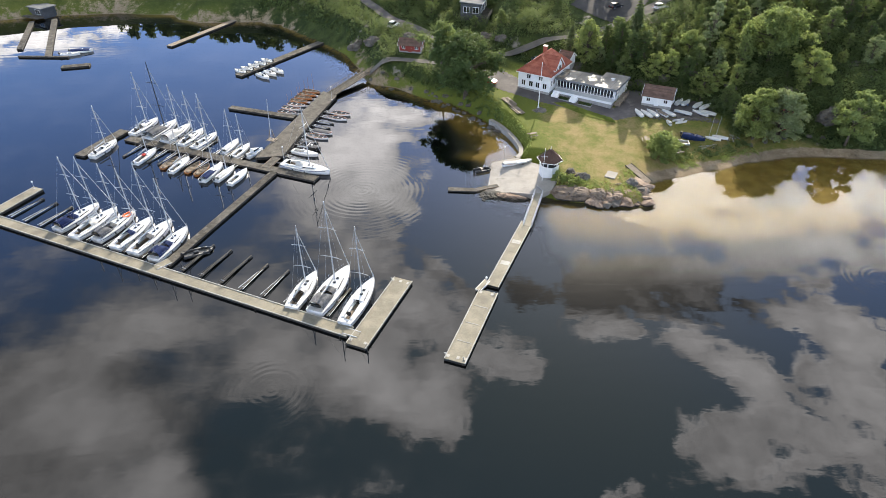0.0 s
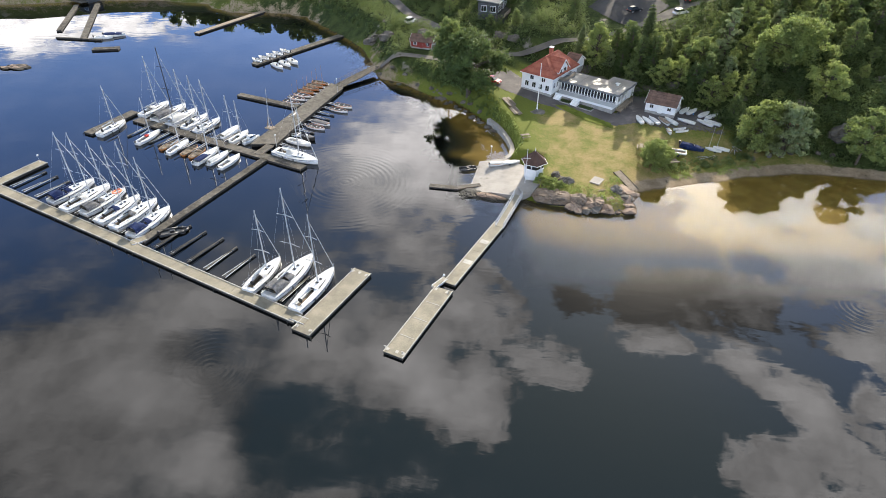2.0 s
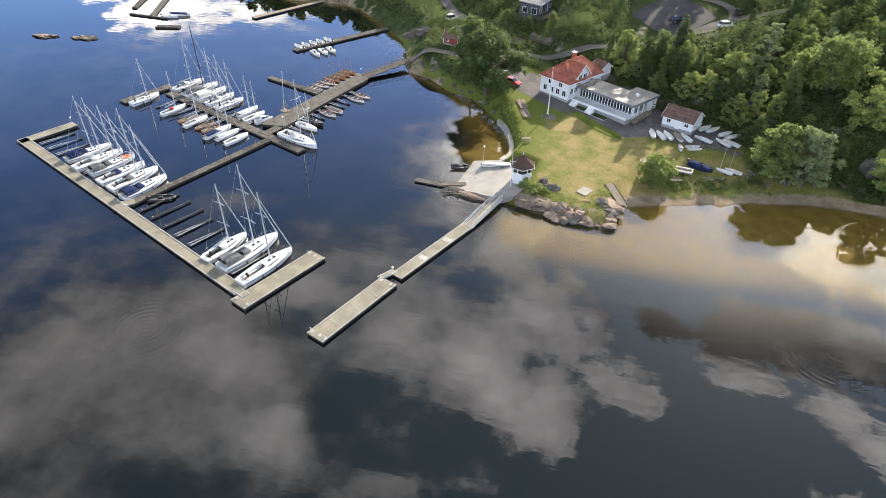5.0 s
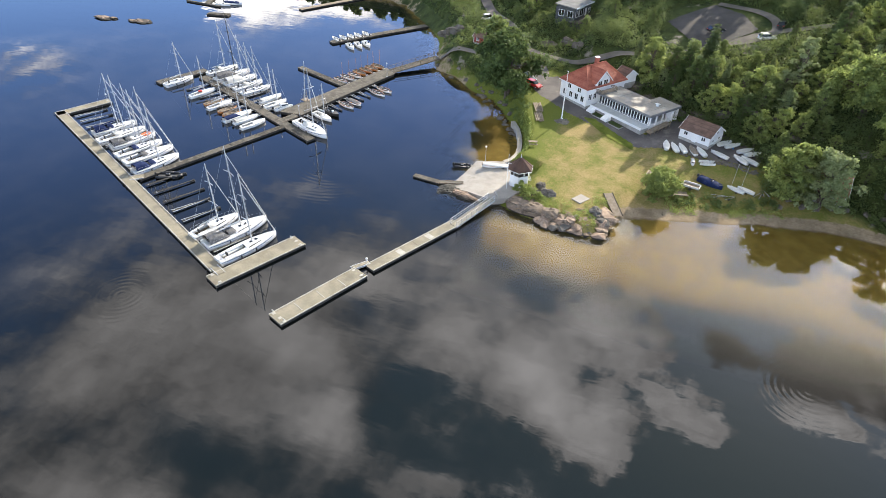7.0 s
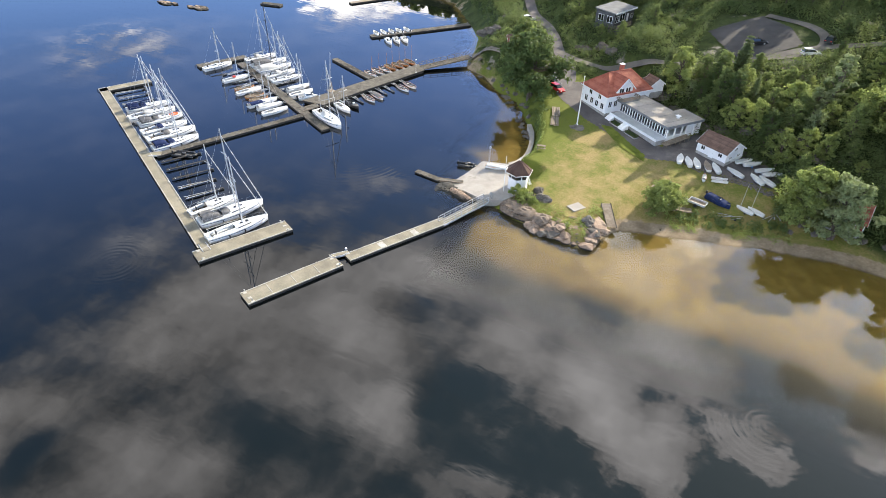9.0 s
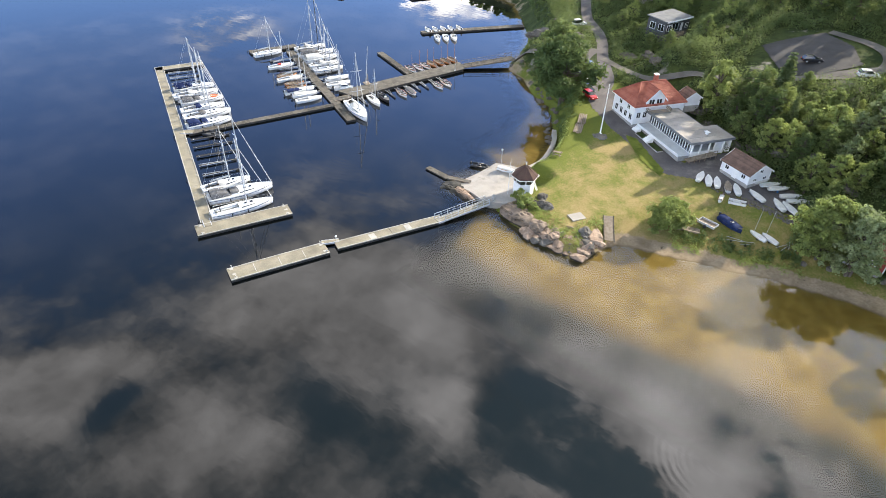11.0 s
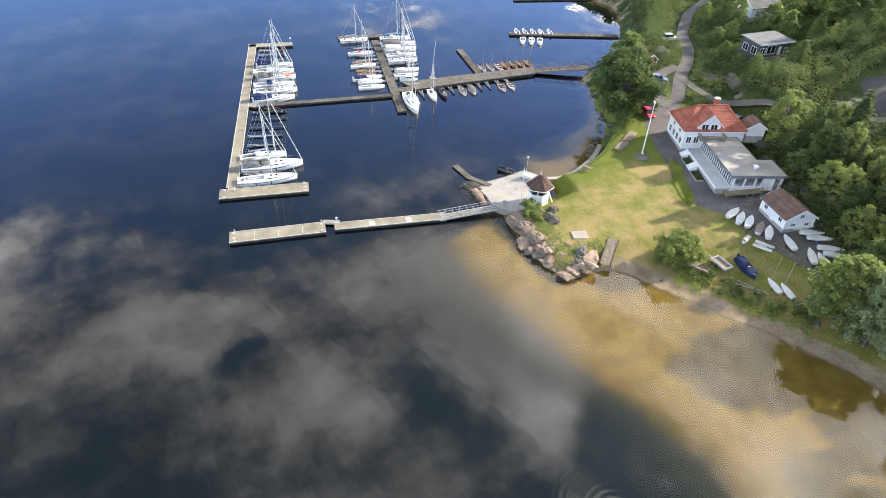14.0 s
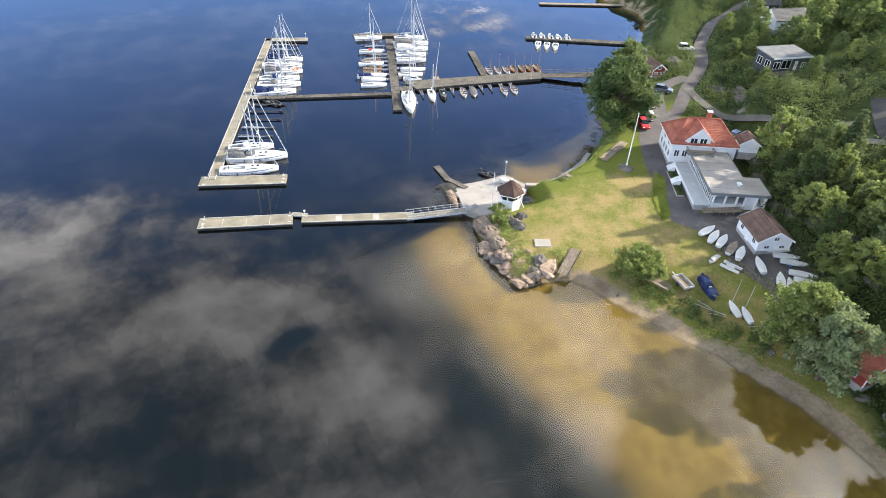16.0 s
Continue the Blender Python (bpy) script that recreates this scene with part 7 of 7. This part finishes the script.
# ---- trees and scrub ----
def leaf_quads(rs, centres, size, flat=0.0, out=None):
    """A small bent leaf clump (two triangles) at each centre, turned at random or facing mostly outwards."""
    n = len(centres)
    a = rs.normal(size=(n, 3))
    if out is not None:
        face = out + rs.normal(size=(n, 3)) * 0.75
        face /= np.linalg.norm(face, axis=1)[:, None] + 1e-6
        a -= face * (a * face).sum(1)[:, None]
    a /= np.linalg.norm(a, axis=1)[:, None]
    b = rs.normal(size=(n, 3)) if out is None else np.cross(face, a)
    if out is None:
        b[:, 2] *= 1 - flat
        a[:, 2] *= 1 - flat
    b -= a * (a * b).sum(1)[:, None]
    b /= np.linalg.norm(b, axis=1)[:, None] + 1e-6
    s = size * rs.uniform(0.6, 1.3, n)[:, None]
    c = np.cross(a, b)
    p0, p1, p2, p3 = centres - a * s, centres + b * s * 0.6 + c * s * 0.15, centres + a * s, centres - b * s * 0.6 + c * s * 0.15
    verts = np.stack([p0, p1, p2, p3], 1).reshape(-1, 3)
    i = np.arange(n)[:, None] * 4
    return verts, np.concatenate([i, i + 1, i + 2, i + 3], 1)


def lobes(rs, n, r, h0_, h1, taper=0.35):
    """Centres and radii of the boughs' leaf masses within an uneven crown."""
    out, lean = [], rs.uniform(0, 6.28)
    for k in range(n):
        f = (k + 0.5) / n
        z = h0_ + (h1 - h0_) * f + rs.uniform(-0.35, 0.35)
        t = k * 2.4 + rs.uniform(-0.7, 0.7)
        ring = r * (math.sin(math.pi * (0.18 + 0.76 * f)) ** 0.8) * (1 - taper * f * 0.3) * (1 + 0.22 * math.sin(2 * t + lean) + 0.12 * math.sin(3 * t - lean + 4 * f))
        reach = ring * rs.uniform(0.35, 0.92)
        out.append((reach * math.cos(t), reach * math.sin(t), z, r * rs.uniform(0.13, 0.30)))
    return out


def broadleaf(seed, height_, r, leaves, size, leaf, stem=0.3, trunks=1, name="tree", label="", group="woodland trees", n_lobes=26, low=0.22):
    rs = np.random.RandomState(seed)
    ob = thing(name, Matrix.Identity(4), label, "tree", group)
    bm = B()
    marks = lobes(rs, n_lobes, r, height_ * low + r * 0.15, height_ - r * 0.25)
    for k in range(trunks):
        off = Vector((0.5 * k, 0.35 * (k % 2), 0)) if trunks > 1 else Vector((0, 0, 0))
        pts = [off + Vector((0, 0, -0.6)), off * 1.2 + Vector((rs.uniform(-.2, .2), rs.uniform(-.2, .2), height_ * 0.3)), off * 1.6 + Vector((rs.uniform(-.4, .4), rs.uniform(-.4, .4), height_ * 0.62)), off * 1.7 + Vector((rs.uniform(-.4, .4), 0, height_ * 0.88))]
        for j, (p, q) in enumerate(zip(pts, pts[1:])):
            tube(bm, p, q, stem * (1 - 0.3 * j), stem * (0.7 - 0.3 * j) if j < 2 else 0.04, 7)
        for mx, my, mz, mr in marks[k::trunks]:
            a = pts[1].lerp(pts[3], max(0, min(1, (mz / height_ - 0.4) * 1.2)))
            tube(bm, a, Vector((mx, my, mz)), stem * 0.3, 0.03, 5)
    part("trunk", bm, "bark", ob)
    # each bough carries a dozen sprays of leaves with air between them
    sprays = 11
    per = max(4, leaves // (len(marks) * sprays))
    cs, outs = [], []
    for mx, my, mz, mr in marks:
        for _ in range(sprays):
            d = rs.normal(size=3)
            d /= np.linalg.norm(d)
            d[2] = d[2] if d[2] > -0.4 else -d[2] * 0.6
            mid = np.array((mx, my, mz)) + d * mr * rs.uniform(0.45, 1.25) * np.array((1.0, 1.0, 0.8))
            wide = mr * rs.uniform(0.2, 0.42)
            off = rs.normal(size=(per, 3)) * wide * np.array((0.75, 0.75, 0.5))
            cs.append(mid + off)
            outs.append(off / wide * 0.6 + d * 0.5 + np.array((0, 0, 0.55)))
    v, f = leaf_quads(rs, np.concatenate(cs), size, 0.15, np.concatenate(outs))
    sheet("crown", v, f, leaf, ob)
    return ob


def conifer(seed, height_, r, leaves, name="spruce", label="dark spruce with drooping boughs"):
    rs = np.random.RandomState(seed)
    ob = thing(name, Matrix.Identity(4), label, "tree", "woodland trees")
    bm = tube(B(), (0, 0, -0.6), (0, 0, height_), 0.26, 0.03, 7)
    cs, rows = [], int(height_ / 0.75)
    for k in range(rows):
        f = k / rows
        z = height_ * (0.1 + 0.9 * f)
        rr = r * (1 - f) ** 0.85 + 0.15
        for j in range(7):
            t = j * math.tau / 7 + k * 1.1
            reach = rr * rs.uniform(0.75, 1.1)
            tip = Vector((math.cos(t) * reach, math.sin(t) * reach, z - reach * 0.32))
            if k % 2 == 0:
                tube(bm, (0, 0, z), tip, 0.05, 0.015, 4)
            m = max(4, int(leaves / rows / 7))
            s = rs.uniform(0.15, 1.0, m) ** 0.7
            c = np.array((0, 0, z)) + s[:, None] * np.array((tip.x, tip.y, tip.z - z)) + rs.normal(size=(m, 3)) * np.array((0.20, 0.20, 0.09)) * (0.5 + rr * 0.25)
            cs.append(c)
    part("trunk", bm, "bark", ob)
    v, f = leaf_quads(rs, np.concatenate(cs), 0.24, 0.5)
    sheet("crown", v, f, "needles", ob)
    return ob


def place(ob, x, y, s=1.0, turn=0.0, z=None):
    return copy_thing(ob, pose(x, y, h0(x, y) if z is None else z, 0, 0, turn) @ Matrix.Diagonal((s, s, s, 1)))


def put(ob, x, y, turn=0.0, dz=0.0):
    ob.matrix_world = pose(x, y, h0(x, y) + dz, 0, 0, turn)
    return ob


put(broadleaf(1, 17.0, 8.6, 27000, 0.32, "leaf_oak", 0.42, 2, "oak", "large dark green broad-crowned tree by the cove", "", 70, 0.12), 0.8, 147.0)
put(broadleaf(2, 15.5, 5.2, 7500, 0.26, "leaf_mid", 0.25, 1, "birch", "slender green birch beside the large tree", "", 24, 0.2), -4.5, 153.5)
put(broadleaf(3, 12.0, 4.0, 9500, 0.23, "leaf_light", 0.28, 1, "lime", "bright green tree behind the pavilion", "", 44, 0.05), 32.6, 157.0)
put(broadleaf(4, 12.4, 5.2, 15000, 0.25, "leaf_light", 0.3, 2, "maple", "light green tree at the top of the beach", "", 52, 0.06), 64.6, 124.4)
put(broadleaf(5, 12.6, 5.2, 15000, 0.24, "leaf_grey", 0.3, 2, "whitebeam", "silvery green tree at the top of the beach", "", 52, 0.06), 69.4, 123.6)
put(broadleaf(6, 5.8, 4.2, 17000, 0.19, "leaf_light", 0.12, 2, "round_bush", "round light green bush by the beach", "", 60, 0.0), 42.2, 116.6)
put(broadleaf(7, 13.5, 6.0, 9000, 0.26, "leaf_mid", 0.3, 1, "beach_tree", "green leaning tree at the beach's end", "", 30, 0.1), 84.5, 122.5)
put(broadleaf(8, 3.2, 2.5, 3400, 0.15, "leaf_light", 0.08, 2, "shrub", "bright green shrub beside the race tower", "", 16, 0.0), 18.8, 105.4, 0, -0.3)
put(broadleaf(9, 2.0, 1.8, 1800, 0.15, "leaf_light", 0.08, 2, "shrub", "bright green shrub between boulders", "", 14, 0.0), 21.0, 104.8, 0, -0.2)
put(conifer(10, 12.5, 3.0, 9000, label="tall dark spruce above the pavilion"), 44.4, 157.6)

put(broadleaf(11, 13.6, 7.6, 17000, 0.28, "leaf_light", 0.45, 2, "lime", "very tall light green tree above the beach", "", 80, 0.1), 75.2, 148.0)
put(broadleaf(12, 12.6, 2.6, 4500, 0.24, "leaf_grey", 0.28, 1, "pine", "tall sparse pine beside the parking", "", 26, 0.2), 62.9, 154.8)
put(broadleaf(13, 7.6, 4.0, 8000, 0.24, "leaf_light", 0.28, 1, "maple", "yellowish green tree above the boat yard", "", 32, 0.05), 56.6, 151.6)
put(broadleaf(14, 8.4, 5.0, 9000, 0.25, "leaf_light", 0.3, 1, "maple", "light green round-crowned tree above the boathouse", "", 36, 0.05), 81.5, 138.2)

KINDS = [
    broadleaf(21, 13.0, 4.6, 7500, 0.235, "leaf_mid", 0.26, 1, "tree", "green broadleaf tree in the hillside wood", n_lobes=46, low=0.12),
    broadleaf(22, 11.0, 4.2, 7000, 0.225, "leaf_light", 0.24, 1, "tree", "light green broadleaf tree in the hillside wood", n_lobes=40, low=0.1),
    broadleaf(23, 14.5, 4.4, 7500, 0.235, "leaf_oak", 0.28, 1, "tree", "dark green broadleaf tree in the hillside wood", n_lobes=46, low=0.15),
    broadleaf(24, 9.0, 3.6, 5000, 0.25, "leaf_mid", 0.2, 2, "tree", "low green broadleaf tree in the hillside wood", n_lobes=34, low=0.06),
    broadleaf(25, 10.5, 3.8, 5500, 0.25, "leaf_grey", 0.22, 1, "tree", "pale green tree in the hillside wood", n_lobes=36, low=0.1),
    conifer(26, 14.0, 3.0, 6000, "spruce", "dark spruce in the hillside wood"),
]
for kk, k in enumerate(KINDS):
    put(k, *((90, 152), (47.5, 147.5), (98, 160), (41, 150.5), (96, 142), (104, 154))[kk])
    k.matrix_world = k.matrix_world @ Matrix.Diagonal((0.72, 0.72, 0.72, 1))

# the taller trees of the slope behind the boat yard: kind, place and scale
TALL = [(0, 42.6, 152.6, 0.98), (1, 51.2, 146.6, 0.96), (0, 58.2, 149.2, 0.72), (1, 57.4, 139.8, 1.02), (4, 61.2, 144.4, 0.85), (1, 64.6, 139.6, 0.80), (5, 48.8, 152.4, 0.74), (0, 67.6, 145.4, 0.86), (2, 37.6, 158.6, 0.62)]
for kk, px, py, size in TALL:
    place(KINDS[kk], px, py, size, px * 40)

ROADS = np.concatenate(LANES + [np.array([(x, y) for x in range(33, 56, 3) for y in range(174, 195, 3)], float), np.array([(-17, 188.5), (20.5, 162.4), (21, 160), (2, 157), (5, 152)])])
CLEAR = [(27.4, 156.2, 4.0), (4.7, 193.2, 8.5), (9, 190, 7), (-13, 216, 7), (-26, 224, 5), (22, 236, 6), (-13.4, 170.0, 5.6), (-12, 166.5, 3), (69.5, 130, 7.0), (46.9, 138.7, 5)]


def free(x, y, gap):
    if np.hypot(ROADS[:, 0] - x, ROADS[:, 1] - y).min() < gap:
        return False
    return all(math.hypot(cx - x, cy - y) > r for cx, cy, r in CLEAR)


def far_wood(spots):
    """The wood further off, joined: the same crowns with every third leaf, larger."""
    crowns = []
    for k in KINDS:
        me = [c for c in k.children if c.name.startswith("crown")][0].data
        co = np.zeros(len(me.vertices) * 3)
        me.vertices.foreach_get("co", co)
        q = co.reshape(-1, 4, 3)[::3]
        crowns.append(q.mean(1, keepdims=True) + (q - q.mean(1, keepdims=True)) * 1.7)
    parts = []
    for k, x, y, s, turn in spots:
        c, d = math.cos(radians(turn)), math.sin(radians(turn))
        parts.append((crowns[k] * s) @ np.array(((c, d, 0), (-d, c, 0), (0, 0, 1))) + np.array((x, y, h0(x, y))))
    v = np.concatenate(parts).reshape(-1, 3)
    tagged(sheet("distant_wood", v, np.arange(len(v)).reshape(-1, 4), "leaf_mid"), "dense mixed green wood on the far hillside", "wood", kind="stuff")


def wood():
    r, rs, far = random.Random(12), np.random.RandomState(12), []
    kept = [(90, 152), (47.5, 147.5), (98, 160), (41, 150.5), (96, 142), (104, 154), (75.2, 148), (75.2, 144), (72, 148), (79, 149), (62.9, 154.8), (56.6, 151.6), (81.5, 138.2), (44.4, 157.6), (32.6, 157), *((px, py) for kk, px, py, size in TALL), (64.6, 124.4), (69.4, 123.6), (84.5, 122.5)]
    for x0, x1, y0, y1, most, tries in ((28, 112, 118, 190, 235, 9000), (-70, 150, 140, 300, 480, 12000), (-150, -60, 200, 290, 530, 3000)):
        sx, sy = rs.uniform(x0, x1, tries), rs.uniform(y0, y1, tries)
        spots = list(zip(sx.tolist(), sy.tolist(), shore_distance(sx, sy).tolist()))
        for _ in range(tries):
            if len(kept) >= most:
                break
            x, y, d = spots[_]
            behind = (x - 21.3) * 0.53 + (y - 143) * 0.848
            if d < 7 or (x < 62 and behind < 17.0) or (x >= 62 and d < 9) or (x < -60 and d > 45):
                continue
            thin = x < 28 and y < 215
            if thin and (behind < 24 or r.random() < (0.55 if x > -12 else 0.45)):
                continue
            low_wood = 26 < x < 63 and y < 168
            gap = 3.2 if low_wood else 4.1 if y < 190 else 5.6
            if not free(x, y, 3.4) or any((x - a) ** 2 + (y - b) ** 2 < gap * gap for a, b in kept):
                continue
            kept.append((x, y))
            k = r.choices(range(6), (5, 6, 2.5, 4, 0.8, 1.2))[0]
            s = r.uniform(0.72, 1.15) * (0.7 if thin else 0.85 if low_wood else 0.74 if x > 62 and y < 152 else 1.0)
            # the crowns stay below the line of the slope's skyline, and low before the parking
            near_park = 28 < x < 68 and 161 < y < 200
            cap = min(0.5 * d + 5.0 - (0 if x < 62 else 1.0), h0(x, y) + 5.5 if near_park else 99) + r.uniform(-1.5, 0.8)
            s = min(s, (cap - h0(x, y)) / (13.0, 11.0, 14.5, 9.0, 10.5, 14.0)[k])
            if s < 0.3 or (near_park and r.random() < 0.4):
                continue
            turn = r.uniform(0, 360)
            if y > 204 or x < -60:
                far.append((k, x, y, s, turn))
            else:
                place(KINDS[k], x, y, s, turn)
    far_wood(far)


wood()


def scrub():
    """Low bushes and undergrowth over the hillside and along the shore, one mass."""
    rs = np.random.RandomState(5)
    spots = []
    n = 24000
    x, y = rs.uniform(-75, 110, n), rs.uniform(112, 235, n)
    d, behind = shore_distance(x, y), (x - 21.3) * 0.53 + (y - 143) * 0.848
    hill = ((behind > 14.0) | ((behind > 9.0) & (x < 11.5)) | ((behind > 12.6) & (x > 37) & (np.hypot(x - 46.9, y - 138.7) > 4.6) & (np.hypot(x - 53.5, y - 138) > 5.0))) & (d > 3) & (y < 232)
    west = (x < 9) & (x > -34) & (d > 1.6) & (d < 60) & (y > 139) & (behind > np.where(x < -5, -9, 2))
    edge = (x > 60) & (d > 8)
    hedge = (x > 45.5) & (x < 63) & (d > 3.8) & (d < 6.6)
    bank = (d > 0.8) & (d < 4.5) & (x < 9.6) & (x > -8) & (y > 130) & (y < 150)
    ok = hill | bank | (west & ~((x > -4) & (behind < 9) & (x < 9) & (y > 146))) | edge | hedge
    for px, py in zip(x[ok], y[ok]):
        road = np.hypot(ROADS[:, 0] - px, ROADS[:, 1] - py).min()
        if road < 2.3 or any(math.hypot(cx - px, cy - py) < r * 0.72 for cx, cy, r in CLEAR):
            continue
        spots.append((px, py))
    spots = np.array(spots)
    z = height(spots[:, 0], spots[:, 1])
    dd = shore_distance(spots[:, 0], spots[:, 1])
    big = np.where((spots[:, 0] > 28) & (spots[:, 1] > 140), 1.2, 1.0) * np.where(dd < 8, 0.65, 1.0) * rs.uniform(0.6, 1.2, len(spots)) * (1 + 0.9 * S(0.1, 0.5, bumps(spots[:, 0], spots[:, 1], 2.3)) * S(6, 12, dd))
    tall = 1.0 + 1.1 * rs.uniform(0, 1, len(spots)) ** 3
    cs, outs = [], []
    for (px, py), pz, s, up in zip(spots, z, big, tall):
        m = int(12 + 16 * s * up)
        q = rs.normal(size=(m, 3))
        q /= np.linalg.norm(q, axis=1)[:, None]
        q[:, 2] = np.abs(q[:, 2])
        outs.append(q + np.array((0, 0, 0.3)))
        cs.append(np.array((px, py, pz)) + q * np.array((0.95, 0.95, 1.25 * up)) * s * rs.uniform(0.5, 1.15, m)[:, None])
    v, f = leaf_quads(rs, np.concatenate(cs), 0.19, 0.1, np.concatenate(outs))
    tagged(sheet("undergrowth", v, f, "scrub"), "dense green bushes and undergrowth on the hillside", "undergrowth", kind="stuff")


scrub()


def meadow():
    """Tufts of longer grass round rocks, at the lawn's rim and along the beach."""
    rs = np.random.RandomState(8)
    n = 5200
    x, y = rs.uniform(8, 64, n), rs.uniform(99, 140, n)
    d = shore_distance(x, y)
    patchy = bumps(x, y, 1.7) > 0.05
    rim = ((d > 1.9) & (d < 5.5) & (x > 38) & patchy) | ((x > 17.5) & (x < 36) & (y < 109) & (d > 1.8) & (d < 5.5)) | ((x < 15) & (y > 117) & (d > 0.5) & (d < 2.0))
    x, y = x[rim], y[rim]
    k = 26
    spread = rs.normal(size=(len(x) * k, 2)) * 0.38
    x, y = np.repeat(x, k) + spread[:, 0], np.repeat(y, k) + spread[:, 1]
    z = height(x, y)
    c = np.stack([x, y, z + rs.uniform(0.02, 0.32, len(x))], 1)
    v, f = leaf_quads(rs, c, 0.12)
    tagged(sheet("tall_grass", v, f, "leaf_light"), "tufts of tall grass along beach and rocks", "grass", kind="stuff")


meadow()


def cliffs():
    r = random.Random(31)
    for k, (px, py, s) in enumerate(((38.5, 149, 1.3), (41.5, 148.5, 1.4), (45.5, 148, 1.2), (50.5, 147, 1.3), (56.5, 145.5, 1.2), (60, 143.5, 1.3), (34, 153, 1.6), (30.5, 157.5, 1.7), (64, 140, 1.2), (8, 178, 1.8), (3, 176, 1.6), (-14, 179, 2.2), (-25, 178, 2.0), (12, 173, 1.5), (24, 160.5, 1.6), (-30, 183, 2.2))):
        boulder(px, py, h0(px, py) + 0.1, s * 1.35, s * 0.8, s * 0.75, r.uniform(-40, 40), 200 + k, "grey_rock", "grey rock outcrop in the hillside", 0.3, "hillside rocks")


cliffs()


def flower_bed(u0, u1, seed):
    """A low planted bed against the terrace, in the club house's own directions."""
    rs = np.random.RandomState(seed)
    mid = HOUSE @ Vector(((u0 + u1) / 2, 0.0, 0))
    z = h0(mid.x, mid.y)
    half = (u1 - u0) / 2
    m = HOUSE.copy()
    m.translation = (mid.x, mid.y, z)
    ob = thing("flower_bed", m, "low green shrub bed with a stone border by the terrace", "flower bed", "beds along the terrace")
    bm = B()
    for x0, x1, y0, y1 in ((-half, half, -0.75, -0.6), (-half, -half + 0.15, -0.6, 0.7), (half - 0.15, half, -0.6, 0.7)):
        box(bm, x0, x1, y0, y1, -0.3, 0.16, 0.02)
    part("border", bm, "stone_base", ob, "grey stone border")
    part("soil", box(B(), -half + 0.15, half - 0.15, -0.6, 0.7, -0.3, 0.08), "bark", ob, "dark soil")
    n = int(500 * half)
    c = np.stack([rs.uniform(-half + 0.25, half - 0.25, n), rs.uniform(-0.5, 0.6, n), rs.uniform(0.1, 0.45, n)], 1)
    v, f = leaf_quads(rs, c, 0.11)
    sheet("foliage", v, f, "scrub", ob)
    return ob


flower_bed(2.7, 5.4, 61)
flower_bed(7.6, 11.2, 62)
